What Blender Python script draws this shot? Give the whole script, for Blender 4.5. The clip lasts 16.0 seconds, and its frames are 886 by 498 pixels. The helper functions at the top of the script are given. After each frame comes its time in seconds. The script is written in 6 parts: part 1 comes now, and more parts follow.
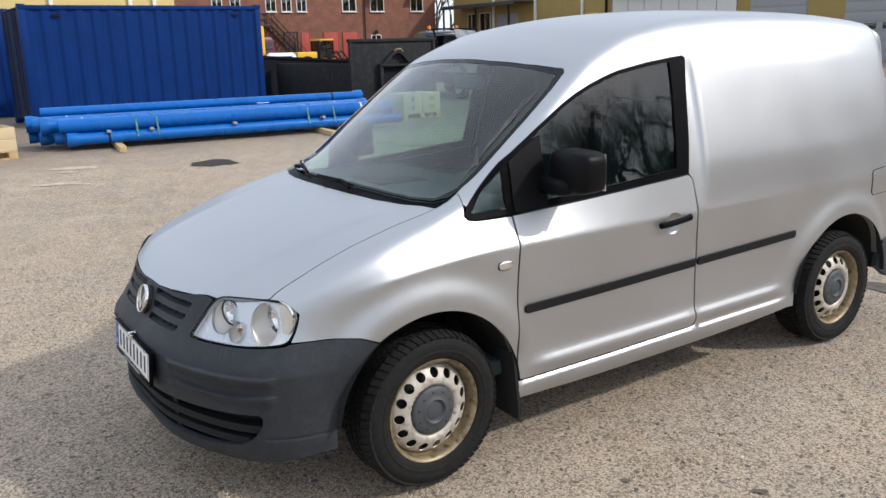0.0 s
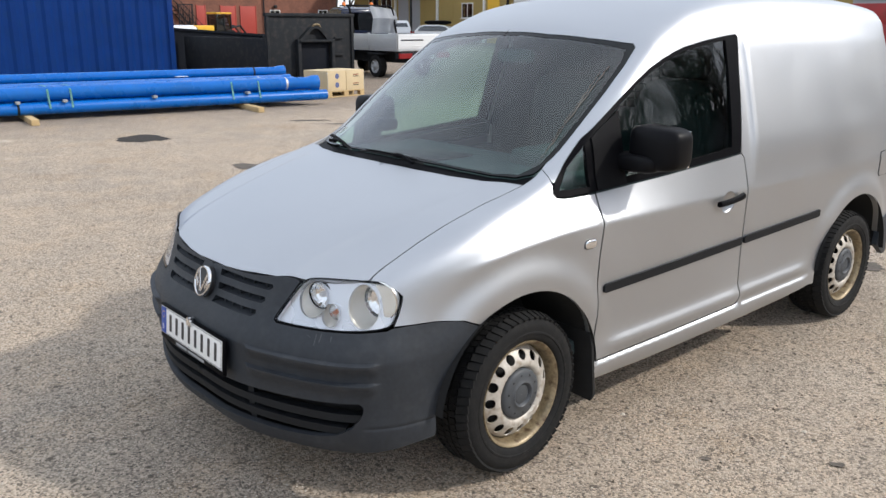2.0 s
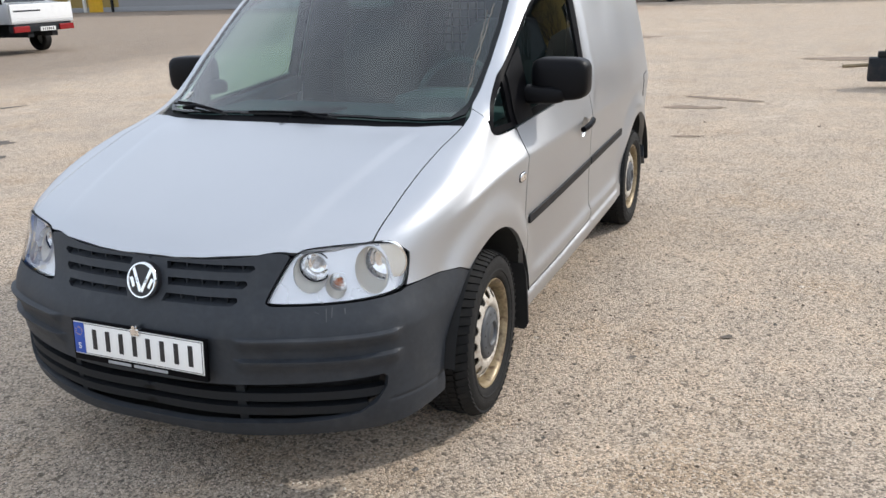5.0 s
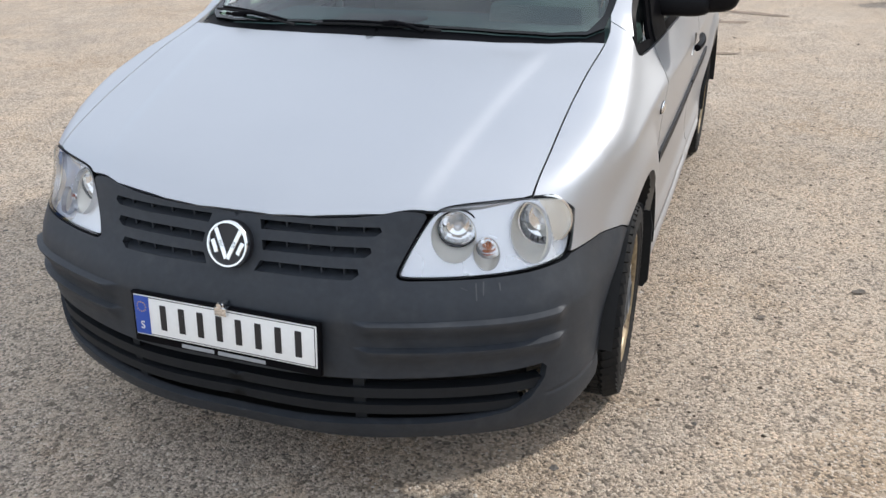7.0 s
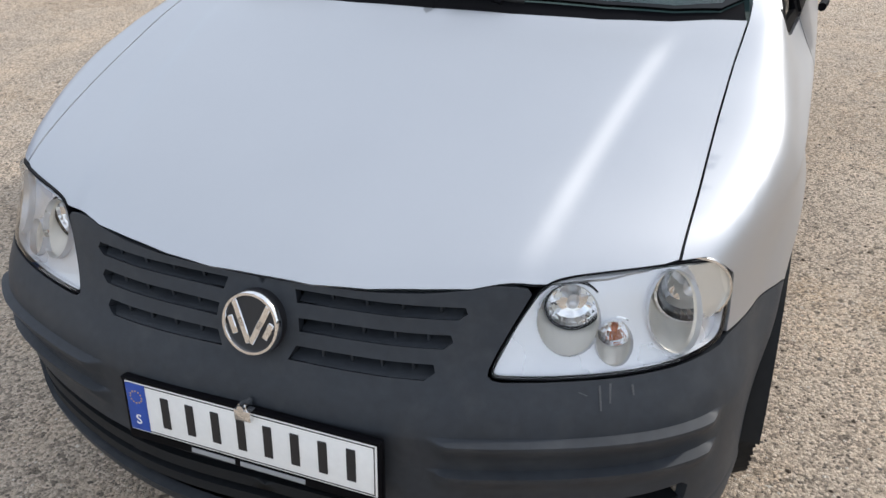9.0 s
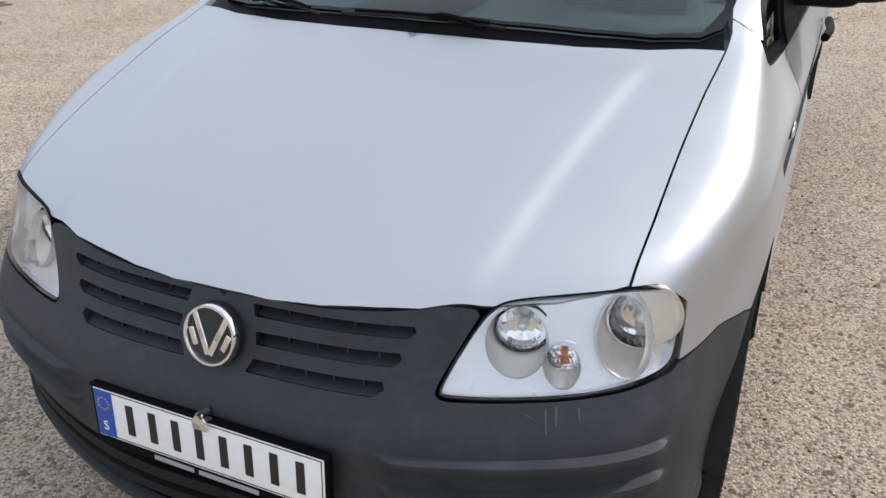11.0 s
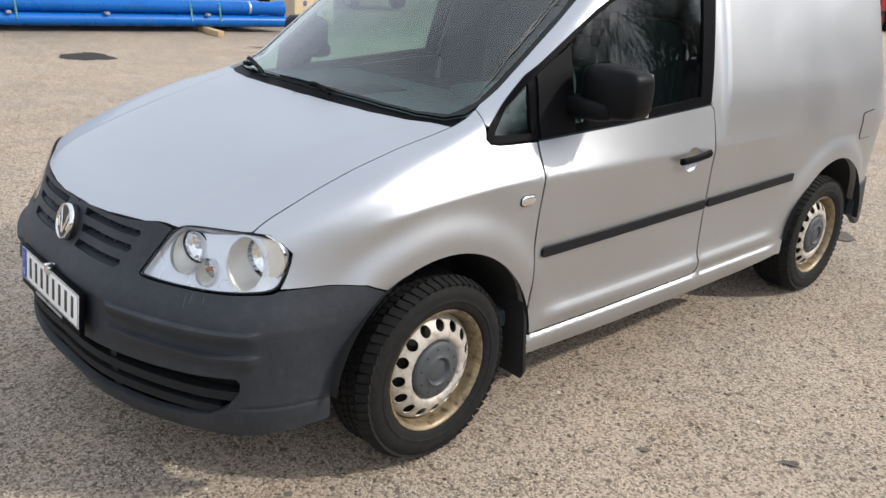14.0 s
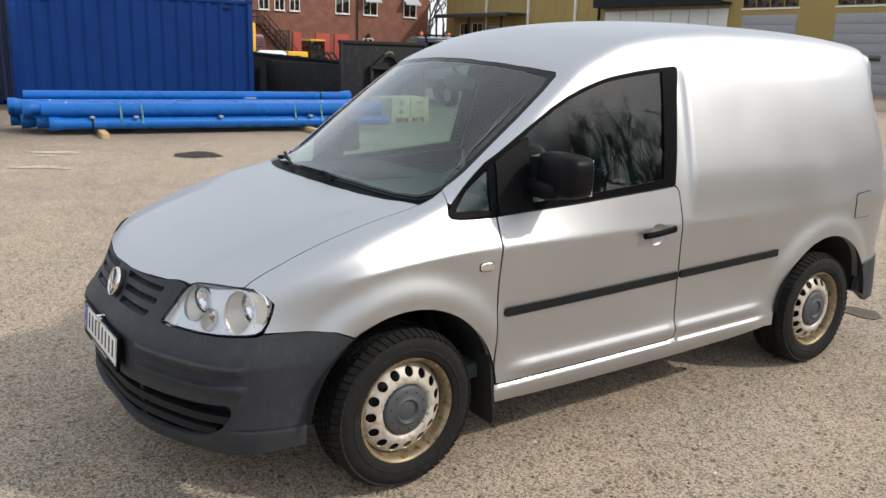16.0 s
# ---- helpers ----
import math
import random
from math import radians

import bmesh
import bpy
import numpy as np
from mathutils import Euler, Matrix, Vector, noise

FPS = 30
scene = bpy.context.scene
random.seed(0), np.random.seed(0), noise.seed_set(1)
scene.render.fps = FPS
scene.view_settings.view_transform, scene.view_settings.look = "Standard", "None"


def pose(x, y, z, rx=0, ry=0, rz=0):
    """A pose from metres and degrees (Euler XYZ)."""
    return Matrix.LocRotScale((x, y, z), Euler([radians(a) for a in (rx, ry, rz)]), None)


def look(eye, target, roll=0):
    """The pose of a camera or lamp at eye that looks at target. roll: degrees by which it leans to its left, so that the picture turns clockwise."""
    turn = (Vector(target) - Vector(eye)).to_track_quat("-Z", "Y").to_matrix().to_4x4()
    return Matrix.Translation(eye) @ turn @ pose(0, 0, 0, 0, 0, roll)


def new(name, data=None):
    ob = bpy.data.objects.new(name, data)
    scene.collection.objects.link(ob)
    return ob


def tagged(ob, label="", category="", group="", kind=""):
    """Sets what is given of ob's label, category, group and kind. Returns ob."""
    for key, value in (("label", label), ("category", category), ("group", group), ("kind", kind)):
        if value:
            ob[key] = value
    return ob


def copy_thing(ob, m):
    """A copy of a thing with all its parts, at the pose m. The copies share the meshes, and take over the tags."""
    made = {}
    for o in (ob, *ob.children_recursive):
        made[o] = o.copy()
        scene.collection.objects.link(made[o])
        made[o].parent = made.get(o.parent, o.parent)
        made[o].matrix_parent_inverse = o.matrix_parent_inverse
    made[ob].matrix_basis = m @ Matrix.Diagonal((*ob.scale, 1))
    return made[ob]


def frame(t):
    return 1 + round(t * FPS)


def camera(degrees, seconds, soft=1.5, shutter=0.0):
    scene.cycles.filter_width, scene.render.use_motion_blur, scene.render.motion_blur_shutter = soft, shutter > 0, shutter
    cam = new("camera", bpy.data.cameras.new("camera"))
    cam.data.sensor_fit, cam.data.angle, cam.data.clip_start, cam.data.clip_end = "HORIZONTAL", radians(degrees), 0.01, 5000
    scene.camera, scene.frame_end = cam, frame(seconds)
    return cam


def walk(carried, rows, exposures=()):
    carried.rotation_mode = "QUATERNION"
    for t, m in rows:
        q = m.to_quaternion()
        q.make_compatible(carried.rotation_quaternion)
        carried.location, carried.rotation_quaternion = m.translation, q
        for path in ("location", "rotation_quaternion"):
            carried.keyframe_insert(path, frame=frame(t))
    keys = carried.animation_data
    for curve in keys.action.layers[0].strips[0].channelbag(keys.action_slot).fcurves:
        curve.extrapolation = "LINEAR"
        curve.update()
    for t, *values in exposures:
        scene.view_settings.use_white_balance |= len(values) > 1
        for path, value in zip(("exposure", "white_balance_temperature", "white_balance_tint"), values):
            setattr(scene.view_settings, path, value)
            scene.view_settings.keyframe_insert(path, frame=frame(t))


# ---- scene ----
cam = camera(56.1, 16.0)
METRES, EYE, TILT, LEAN, TURN = 6.337, 1.698, 0.0, 0.0, 56.8
ROWS = [
    (0.0, 0.0, 0.0, 0.0, -0.39, -13.82, 1.59),
    (0.5, -0.0265, 0.0135, -0.0014, -3.06, -14.51, 1.17),
    (1.0, -0.0593, 0.0131, -0.0011, -4.82, -14.68, 1.02),
    (1.5, -0.0888, 0.0145, -0.0013, -6.28, -14.78, 0.59),
    (2.0, -0.1138, 0.0271, -0.0049, -7.46, -15.23, -0.13),
    (2.5, -0.1363, 0.0471, -0.0075, -9.42, -15.92, -0.3),
    (3.0, -0.1545, 0.0586, -0.0093, -13.35, -16.82, 0.52),
    (3.5, -0.1867, 0.0599, -0.0096, -19.52, -17.25, 1.38),
    (6.0, -0.3221, 0.1502, -0.0207, -37.39, -19.24, 1.11),
    (6.5, -0.3133, 0.1882, -0.0236, -37.35, -21.99, 0.95),
    (7.0, -0.2976, 0.2264, -0.026, -36.16, -24.02, 0.73),
    (7.5, -0.2932, 0.2656, -0.0268, -36.22, -25.6, 1.27),
    (8.0, -0.2848, 0.2957, -0.0278, -36.39, -27.69, 0.76),
    (8.5, -0.2633, 0.321, -0.0255, -35.82, -29.13, 0.91),
    (11.0, -0.2412, 0.3075, -0.0229, -32.17, -27.56, 0.89),
    (11.5, -0.2347, 0.2634, -0.0247, -29.28, -26.52, -0.35),
    (12.0, -0.2115, 0.2271, -0.0236, -24.52, -25.0, -2.13),
    (12.5, -0.1757, 0.1937, -0.0229, -19.88, -23.55, -4.16),
    (13.0, -0.1477, 0.1544, -0.0226, -17.01, -22.58, -4.82),
    (13.5, -0.1147, 0.1177, -0.0194, -13.43, -21.24, -4.94),
    (14.0, -0.0735, 0.0947, -0.0186, -8.46, -19.24, -3.5),
    (14.5, -0.0453, 0.0678, -0.0146, -5.6, -17.11, -2.27),
    (15.0, -0.028, 0.0299, -0.0138, -3.7, -15.14, -2.09),
    (15.5, -0.013, 0.0098, -0.0104, -2.19, -14.03, -2.17),
    (16.0, -0.0006, 0.0066, -0.0077, -0.98, -13.28, -1.68),
]
walk(cam, [(t, pose(3.381, -1.59, EYE, TILT, LEAN, TURN) @ pose(METRES * x, METRES * y, METRES * z, 90 + pitch, roll, yaw)) for t, x, y, z, yaw, pitch, roll in ROWS],
     [(t, stops, kelvin, 10) for t, stops, kelvin in ((0, .0, 6420), (1.5, .06, 6420), (3, .19, 6420), (6, .27, 6420), (7, .27, 6420), (8, .21, 6420), (8.5, .15, 6420), (11, .12, 6420), (12, .27, 6420),
                                                      (13, .31, 6430), (14, .16, 6560), (14.5, .08, 6660), (16, -.02, 6850))])


# ---- light ----
SUN_AZ, SUN_EL = 46.5, 37.0                       # degrees from +y towards +x, and above the ground
world = bpy.data.worlds.new("sky")
scene.world = world
world.use_nodes = True
wn, wl = world.node_tree.nodes, world.node_tree.links
wn.clear()
sky = wn.new("ShaderNodeTexSky")
sky.sky_type = "NISHITA"
sky.sun_disc = False
sky.sun_elevation, sky.sun_rotation = radians(SUN_EL), radians(SUN_AZ)
sky.air_density, sky.dust_density, sky.ozone_density = 1.0, 1.5, 1.0
wb = wn.new("ShaderNodeBackground")
wb.inputs["Strength"].default_value = 0.172
wo = wn.new("ShaderNodeOutputWorld")
# thin uneven cloud over the blue
wt = wn.new("ShaderNodeTexCoord")
cloud = wn.new("ShaderNodeTexNoise")
cloud.inputs["Scale"].default_value, cloud.inputs["Detail"].default_value, cloud.inputs["Roughness"].default_value = 2.2, 6.0, .6
wl.new(wt.outputs["Generated"], cloud.inputs["Vector"])
cover = wn.new("ShaderNodeMapRange")
for key, value in (("From Min", .35), ("From Max", .65), ("To Min", .45), ("To Max", .9)):
    cover.inputs[key].default_value = value
wl.new(cloud.outputs["Fac"], cover.inputs["Value"])
veil = wn.new("ShaderNodeMix")
veil.data_type = "RGBA"
veil.inputs["B"].default_value = (6.65, 7.1, 7.85, 1)
wl.new(cover.outputs[0], veil.inputs["Factor"])
wl.new(sky.outputs[0], veil.inputs["A"])
wl.new(veil.outputs["Result"], wb.inputs["Color"])
wl.new(wb.outputs[0], wo.inputs["Surface"])
sun = new("sun", bpy.data.lights.new("sun", "SUN"))
sun.data.energy, sun.data.angle, sun.data.color = 2.65, radians(2.5), (1.0, .95, .88)
sun.matrix_world = look(Vector((math.sin(radians(SUN_AZ)), math.cos(radians(SUN_AZ)), math.tan(radians(SUN_EL)))) * 20, (0, 0, 0))


# ---- materials ----
def mat(name, color, rough=.5, metal=0.0, vary=.12, scale=6.0, fine=60.0, bump=0.0, bscale=120.0, coat=0.0, spec=.5, dirt=None, dirt_amount=.3, rvary=.1):
    """A surface with broad and fine variation of its colour, some dirt and fine relief."""
    m = bpy.data.materials.new(name)
    m.use_nodes = True
    n, l = m.node_tree.nodes, m.node_tree.links
    b = n["Principled BSDF"]
    tc = n.new("ShaderNodeTexCoord")
    info = n.new("ShaderNodeObjectInfo")
    add = n.new("ShaderNodeVectorMath")
    l.new(tc.outputs["Object"], add.inputs[0])
    l.new(info.outputs["Random"], add.inputs[1])

    def noise_tex(sc, detail=4):
        t = n.new("ShaderNodeTexNoise")
        t.inputs["Scale"].default_value, t.inputs["Detail"].default_value = sc, detail
        l.new(add.outputs[0], t.inputs["Vector"])
        return t
    big, small = noise_tex(scale), noise_tex(fine, 3)
    mixv = n.new("ShaderNodeMath")
    mixv.operation = "ADD"
    l.new(big.outputs["Fac"], mixv.inputs[0])
    l.new(small.outputs["Fac"], mixv.inputs[1])
    ramp = n.new("ShaderNodeMapRange")
    for k, v in (("From Min", .7), ("From Max", 1.3), ("To Min", 1 - vary), ("To Max", 1 + vary)):
        ramp.inputs[k].default_value = v
    l.new(mixv.outputs[0], ramp.inputs["Value"])
    mul = n.new("ShaderNodeVectorMath")
    mul.operation = "SCALE"
    mul.inputs[0].default_value = color
    l.new(ramp.outputs[0], mul.inputs["Scale"])
    out = mul.outputs[0]
    if dirt:
        dn = noise_tex(scale * 2.3, 6)
        dr = n.new("ShaderNodeMapRange")
        for k, v in (("From Min", .5), ("From Max", .72), ("To Min", 0), ("To Max", dirt_amount)):
            dr.inputs[k].default_value = v
        l.new(dn.outputs["Fac"], dr.inputs["Value"])
        mx = n.new("ShaderNodeMix")
        mx.data_type = "RGBA"
        mx.inputs["B"].default_value = (*dirt, 1)
        l.new(dr.outputs[0], mx.inputs["Factor"])
        l.new(out, mx.inputs["A"])
        out = mx.outputs["Result"]
    l.new(out, b.inputs["Base Color"])
    rr = n.new("ShaderNodeMapRange")
    for k, v in (("From Min", .3), ("From Max", .7), ("To Min", max(.02, rough - rvary * rough)), ("To Max", min(1, rough + rvary * rough))):
        rr.inputs[k].default_value = v
    l.new(big.outputs["Fac"], rr.inputs["Value"])
    l.new(rr.outputs[0], b.inputs["Roughness"])
    b.inputs["Metallic"].default_value = metal
    b.inputs["Specular IOR Level"].default_value = spec
    b.inputs["Coat Weight"].default_value = coat
    b.inputs["Coat Roughness"].default_value = .04
    if bump:
        bt = noise_tex(bscale, 3)
        bp = n.new("ShaderNodeBump")
        bp.inputs["Strength"].default_value, bp.inputs["Distance"].default_value = bump, .004
        l.new(bt.outputs["Fac"], bp.inputs["Height"])
        l.new(bp.outputs[0], b.inputs["Normal"])
    return m


def glass(name, tint, gloss=.04, rough=.0, power=4.0):
    """Clear pane: tinted, with gloss that rises at grazing sight."""
    m = bpy.data.materials.new(name)
    m.use_nodes = True
    n, l = m.node_tree.nodes, m.node_tree.links
    n.remove(n["Principled BSDF"])
    lw = n.new("ShaderNodeLayerWeight")
    lw.inputs["Blend"].default_value = .5
    p = n.new("ShaderNodeMath")
    p.operation, p.inputs[1].default_value = "POWER", power
    l.new(lw.outputs["Facing"], p.inputs[0])
    r = n.new("ShaderNodeMapRange")
    r.inputs["To Min"].default_value, r.inputs["To Max"].default_value = gloss, .95
    l.new(p.outputs[0], r.inputs["Value"])
    t = n.new("ShaderNodeBsdfTransparent")
    t.inputs["Color"].default_value = (*tint, 1)
    g = n.new("ShaderNodeBsdfGlossy")
    g.inputs["Roughness"].default_value = rough
    mx = n.new("ShaderNodeMixShader")
    l.new(r.outputs[0], mx.inputs[0])
    l.new(t.outputs[0], mx.inputs[1])
    l.new(g.outputs[0], mx.inputs[2])
    l.new(mx.outputs[0], n["Material Output"].inputs["Surface"])
    return m


def gravel(name):
    """Worn asphalt with loose grit: fine stones, broad dusty and damp zones."""
    m = bpy.data.materials.new(name)
    m.use_nodes = True
    n, l = m.node_tree.nodes, m.node_tree.links
    b = n["Principled BSDF"]
    tc = n.new("ShaderNodeTexCoord")

    def tex(kind, sc, **k):
        t = n.new(kind)
        t.inputs["Scale"].default_value = sc
        for a, v in k.items():
            t.inputs[a].default_value = v
        l.new(tc.outputs["Object"], t.inputs["Vector"])
        return t

    def rng(src, a, c, lo, hi):
        r = n.new("ShaderNodeMapRange")
        for k, v in (("From Min", a), ("From Max", c), ("To Min", lo), ("To Max", hi)):
            r.inputs[k].default_value = v
        l.new(src, r.inputs["Value"])
        return r.outputs[0]

    def mix(f, a, c):
        x = n.new("ShaderNodeMix")
        x.data_type = "RGBA"
        l.new(f, x.inputs["Factor"])
        for s, v in (("A", a), ("B", c)):
            if isinstance(v, tuple):
                x.inputs[s].default_value = (*v, 1)
            else:
                l.new(v, x.inputs[s])
        return x.outputs["Result"]
    broad = tex("ShaderNodeTexNoise", .35, Detail=5.0, Roughness=.6)
    mid = tex("ShaderNodeTexNoise", 2.2, Detail=6.0, Roughness=.65)
    clump = tex("ShaderNodeTexNoise", 7.5, Detail=8.0, Roughness=.78)
    grit = tex("ShaderNodeTexNoise", 125, Detail=4.0, Roughness=.7)
    stones = tex("ShaderNodeTexVoronoi", 118)
    stones2 = tex("ShaderNodeTexVoronoi", 48, Randomness=1.0)
    base = mix(rng(broad.outputs["Fac"], .38, .62, 0, 1), (0.440, 0.355, 0.270), (0.358, 0.299, 0.239))
    base = mix(rng(mid.outputs["Fac"], .44, .66, 0, .8), base, (0.523, 0.407, 0.294))
    dusty = tex("ShaderNodeTexNoise", .9, Detail=7.0, Roughness=.7)
    base = mix(rng(dusty.outputs["Fac"], .52, .66, 0, .75), base, (0.381, 0.278, 0.181))
    base = mix(rng(dusty.outputs["Fac"], .44, .33, 0, .7), base, (0.559, 0.471, 0.371))
    base = mix(rng(grit.outputs["Fac"], .52, .68, 0, .42), base, (0.158, 0.128, 0.101))
    base = mix(rng(grit.outputs["Fac"], .46, .32, 0, .45), base, (0.577, 0.471, 0.355))
    hs = n.new("ShaderNodeSeparateColor")
    l.new(stones.outputs["Color"], hs.inputs[0])
    grain = n.new("ShaderNodeVectorMath")
    grain.operation = "SCALE"
    l.new(base, grain.inputs[0])
    l.new(rng(hs.outputs[2], 0, 1, .56, 1.54), grain.inputs["Scale"])
    base = grain.outputs[0]
    base = mix(rng(hs.outputs[0], .80, .88, 0, .95), base, (0.634, 0.531, 0.417))
    base = mix(rng(hs.outputs[1], .84, .90, 0, .72), base, (0.085, 0.072, 0.060))
    base = mix(rng(clump.outputs["Fac"], .52, .70, 0, .18), base, (0.209, 0.168, 0.129))
    base = mix(rng(clump.outputs["Fac"], .47, .34, 0, .35), base, (0.596, 0.494, 0.386))
    speck = tex("ShaderNodeTexNoise", 26, Detail=6.0, Roughness=.75)
    base = mix(rng(speck.outputs["Fac"], .57, .74, 0, .20), base, (0.174, 0.138, 0.106))
    base = mix(rng(speck.outputs["Fac"], .45, .33, 0, .4), base, (0.612, 0.499, 0.380))
    hs2 = n.new("ShaderNodeSeparateColor")
    l.new(stones2.outputs["Color"], hs2.inputs[0])
    base = mix(rng(hs2.outputs[0], .95, .97, 0, .75), base, (0.559, 0.454, 0.347))
    base = mix(rng(hs2.outputs[1], .982, .988, 0, .8), base, (0.121, 0.098, 0.077))
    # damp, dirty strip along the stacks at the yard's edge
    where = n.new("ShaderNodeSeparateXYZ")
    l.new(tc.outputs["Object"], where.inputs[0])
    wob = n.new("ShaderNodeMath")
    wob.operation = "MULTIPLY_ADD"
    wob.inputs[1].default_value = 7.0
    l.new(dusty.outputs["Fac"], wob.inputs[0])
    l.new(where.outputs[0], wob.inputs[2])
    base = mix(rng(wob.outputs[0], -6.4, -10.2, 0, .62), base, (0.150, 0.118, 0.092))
    l.new(base, b.inputs["Base Color"])
    b.inputs["Roughness"].default_value = .92
    b.inputs["Specular IOR Level"].default_value = .3
    h = n.new("ShaderNodeMath")
    h.operation = "ADD"
    l.new(rng(stones.outputs["Distance"], 0, .7, .5, 0), h.inputs[0])
    l.new(grit.outputs["Fac"], h.inputs[1])
    bp = n.new("ShaderNodeBump")
    bp.inputs["Strength"].default_value, bp.inputs["Distance"].default_value = 1.0, .011
    l.new(h.outputs[0], bp.inputs["Height"])
    l.new(bp.outputs[0], b.inputs["Normal"])
    return m


SILVER = mat("silver paint", (.490, .503, .522), .455, .97, vary=.03, scale=3, fine=900, coat=.25, rvary=.06)
BLACK_PLASTIC = mat("grained dark grey plastic", (.021, .0248, .0305), .57, 0, spec=.40, vary=.18, scale=9, bump=.12, bscale=700, dirt=(.08, .08, .08), dirt_amount=.16)
STRIP = mat("black rubbing strip plastic", (.011, .012, .014), .55, 0, vary=.12, bump=.08, bscale=700, spec=.18)
BLACK_GLOSS = mat("black trim", (.004, .004, .005), .45, 0, vary=.1, bump=.03, bscale=500, spec=.04)
MIRROR_BLACK = mat("black mirror plastic", (.004, .004, .005), .45, 0, vary=.12, bump=.05, bscale=700, spec=.13)
BEZEL = mat("pale beige lamp bezel", (.76, .73, .66), .32, .45, vary=.05, fine=200, bump=.2, bscale=500)
FACET = mat("faceted chrome", (.85, .85, .85), .06, 1.0, vary=.05, bump=.35, bscale=35)
CERAMIC = mat("black glass border", (.004, .005, .005), .12, 0, vary=.05, spec=.3)
SCUFF = mat("scuffed plastic", (.07, .072, .075), .8, 0, vary=.3, fine=200)
DUST = mat("dried dirt", (.13, .13, .115), .9, 0, vary=.3, fine=200)
RUBBER = mat("tyre rubber", (.010, .010, .010), .8, 0, vary=.25, scale=14, bump=.2, bscale=200, dirt=(.07, .062, .05), dirt_amount=.12, spec=.25)
DARK = mat("underbody black", (.010, .010, .010), .9, 0, vary=.2)
INTERIOR = mat("dark grey interior trim", (.032, .050, .052), .8, 0, vary=.1)
SEAT = mat("dark grey seat cloth", (.034, .045, .048), .95, 0, vary=.15, fine=90)
STEEL = mat("painted wheel steel", (.50, .465, .41), .5, .25, vary=.1, scale=15, dirt=(.20, .13, .07), dirt_amount=.6)
RUSTY = mat("rusty rim lip", (.25, .195, .115), .45, .35, vary=.3, scale=14, fine=90, dirt=(.075, .042, .02), dirt_amount=1.0)
CAP = mat("grey hub cap", (.055, .060, .066), .55, 0, vary=.1)
CHROME = mat("chrome", (.78, .78, .78), .08, 1.0, vary=.02)
SATIN = mat("satin silver lamp housing", (.66, .67, .69), .28, .6, vary=.03)
AMBER = mat("amber bulb", (.55, .16, .05), .2, .3, vary=.05)
GLASS_CAR = glass("green tinted car glass", (.60, .84, .78), .085, power=3.2)
GLASS_DARK = glass("tinted door glass", (.42, .56, .52), .075)
LENS = glass("clear lamp lens", (.96, .96, .96), .05)
PANE = glass("window pane", (.25, .28, .30), .12)
WHITE_PLATE = mat("white plate", (.78, .78, .76), .4, 0, vary=.04)
PLATE_BLUE = mat("plate blue", (.02, .07, .35), .4)
INK = mat("black ink", (.012, .012, .014), .45)
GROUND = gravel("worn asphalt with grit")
WET = mat("damp dark asphalt", (.040, .034, .029), .8, 0, vary=.4, scale=9, fine=90, bump=.5, bscale=90, spec=.2)
DAMP = mat("faint damp asphalt", (.120, .103, .086), .85, 0, vary=.4, scale=7, fine=90, bump=.5, bscale=90, spec=.2)
PUDDLE = mat("muddy puddle", (.215, .163, .120), .8, 0, vary=.35, scale=5, fine=80, bump=.4, bscale=90, spec=.2)
PALE_DUST = mat("pale dried dust", (.47, .39, .30), .95, 0, vary=.4, scale=9, fine=90, bump=.4, bscale=90)
CONT_BLUE = mat("blue container paint", (.0006, .025, .140), .5, 0, vary=.14, scale=2, dirt=(.004, .030, .11), dirt_amount=.4, spec=.14)
CONT_DULL = mat("dull blue container paint", (.020, .030, .075), .6, 0, vary=.2, scale=2, dirt=(.06, .06, .08), dirt_amount=.4, spec=.2)
PIPE_BLUE = mat("blue plastic pipe", (.001, .118, .45), .28, 0, vary=.14, scale=2, dirt=(.02, .11, .32), dirt_amount=.4, spec=.4)
STRAP = mat("green strap", (.16, .42, .36), .5)
WOOD = mat("pale sawn timber", (.50, .36, .18), .8, 0, vary=.2, scale=9, fine=60, bump=.3, bscale=80)
PLY = mat("plywood box board", (.58, .46, .28), .7, 0, vary=.1, scale=4, fine=40)
SKIP_BLACK = mat("black painted steel", (.013, .0155, .019), .7, 0, spec=.25, vary=.25, scale=3, dirt=(.06, .05, .045), dirt_amount=.4, bump=.1, bscale=30)
BIN_BLACK = mat("black blue steel", (.006, .008, .013), .7, 0, spec=.15, vary=.2, scale=2, dirt=(.02, .02, .022), dirt_amount=.25)
NAVY = mat("navy car paint", (.012, .018, .045), .25, 0, vary=.05, coat=.6)
ALU = mat("aluminium drop side", (.50, .51, .52), .45, .5, vary=.08, scale=3)
WHITE_PAINT = mat("white vehicle paint", (.74, .75, .75), .3, 0, vary=.04, coat=.5)
TARP = mat("grey tarpaulin", (.42, .44, .47), .45, 0, vary=.12, scale=5, bump=.3, bscale=20)
RED_LAMP = mat("red lamp", (.22, .012, .014), .25)
RED_PAINT = mat("red skip paint", (.30, .018, .02), .5, 0, vary=.15, scale=2, dirt=(.12, .03, .025), dirt_amount=.5)
RED_DOOR = mat("red door paint", (.36, .048, .034), .5, vary=.08)
YELLOW_MACH = mat("yellow machine paint", (.72, .42, .03), .45, vary=.1)
BRICK = mat("red brick", (.185, .080, .054), .9, vary=.34, scale=1.6, fine=11)
BRICK_PIECE = mat("red brick piece", (.30, .105, .06), .9, vary=.3, scale=.6, fine=20)
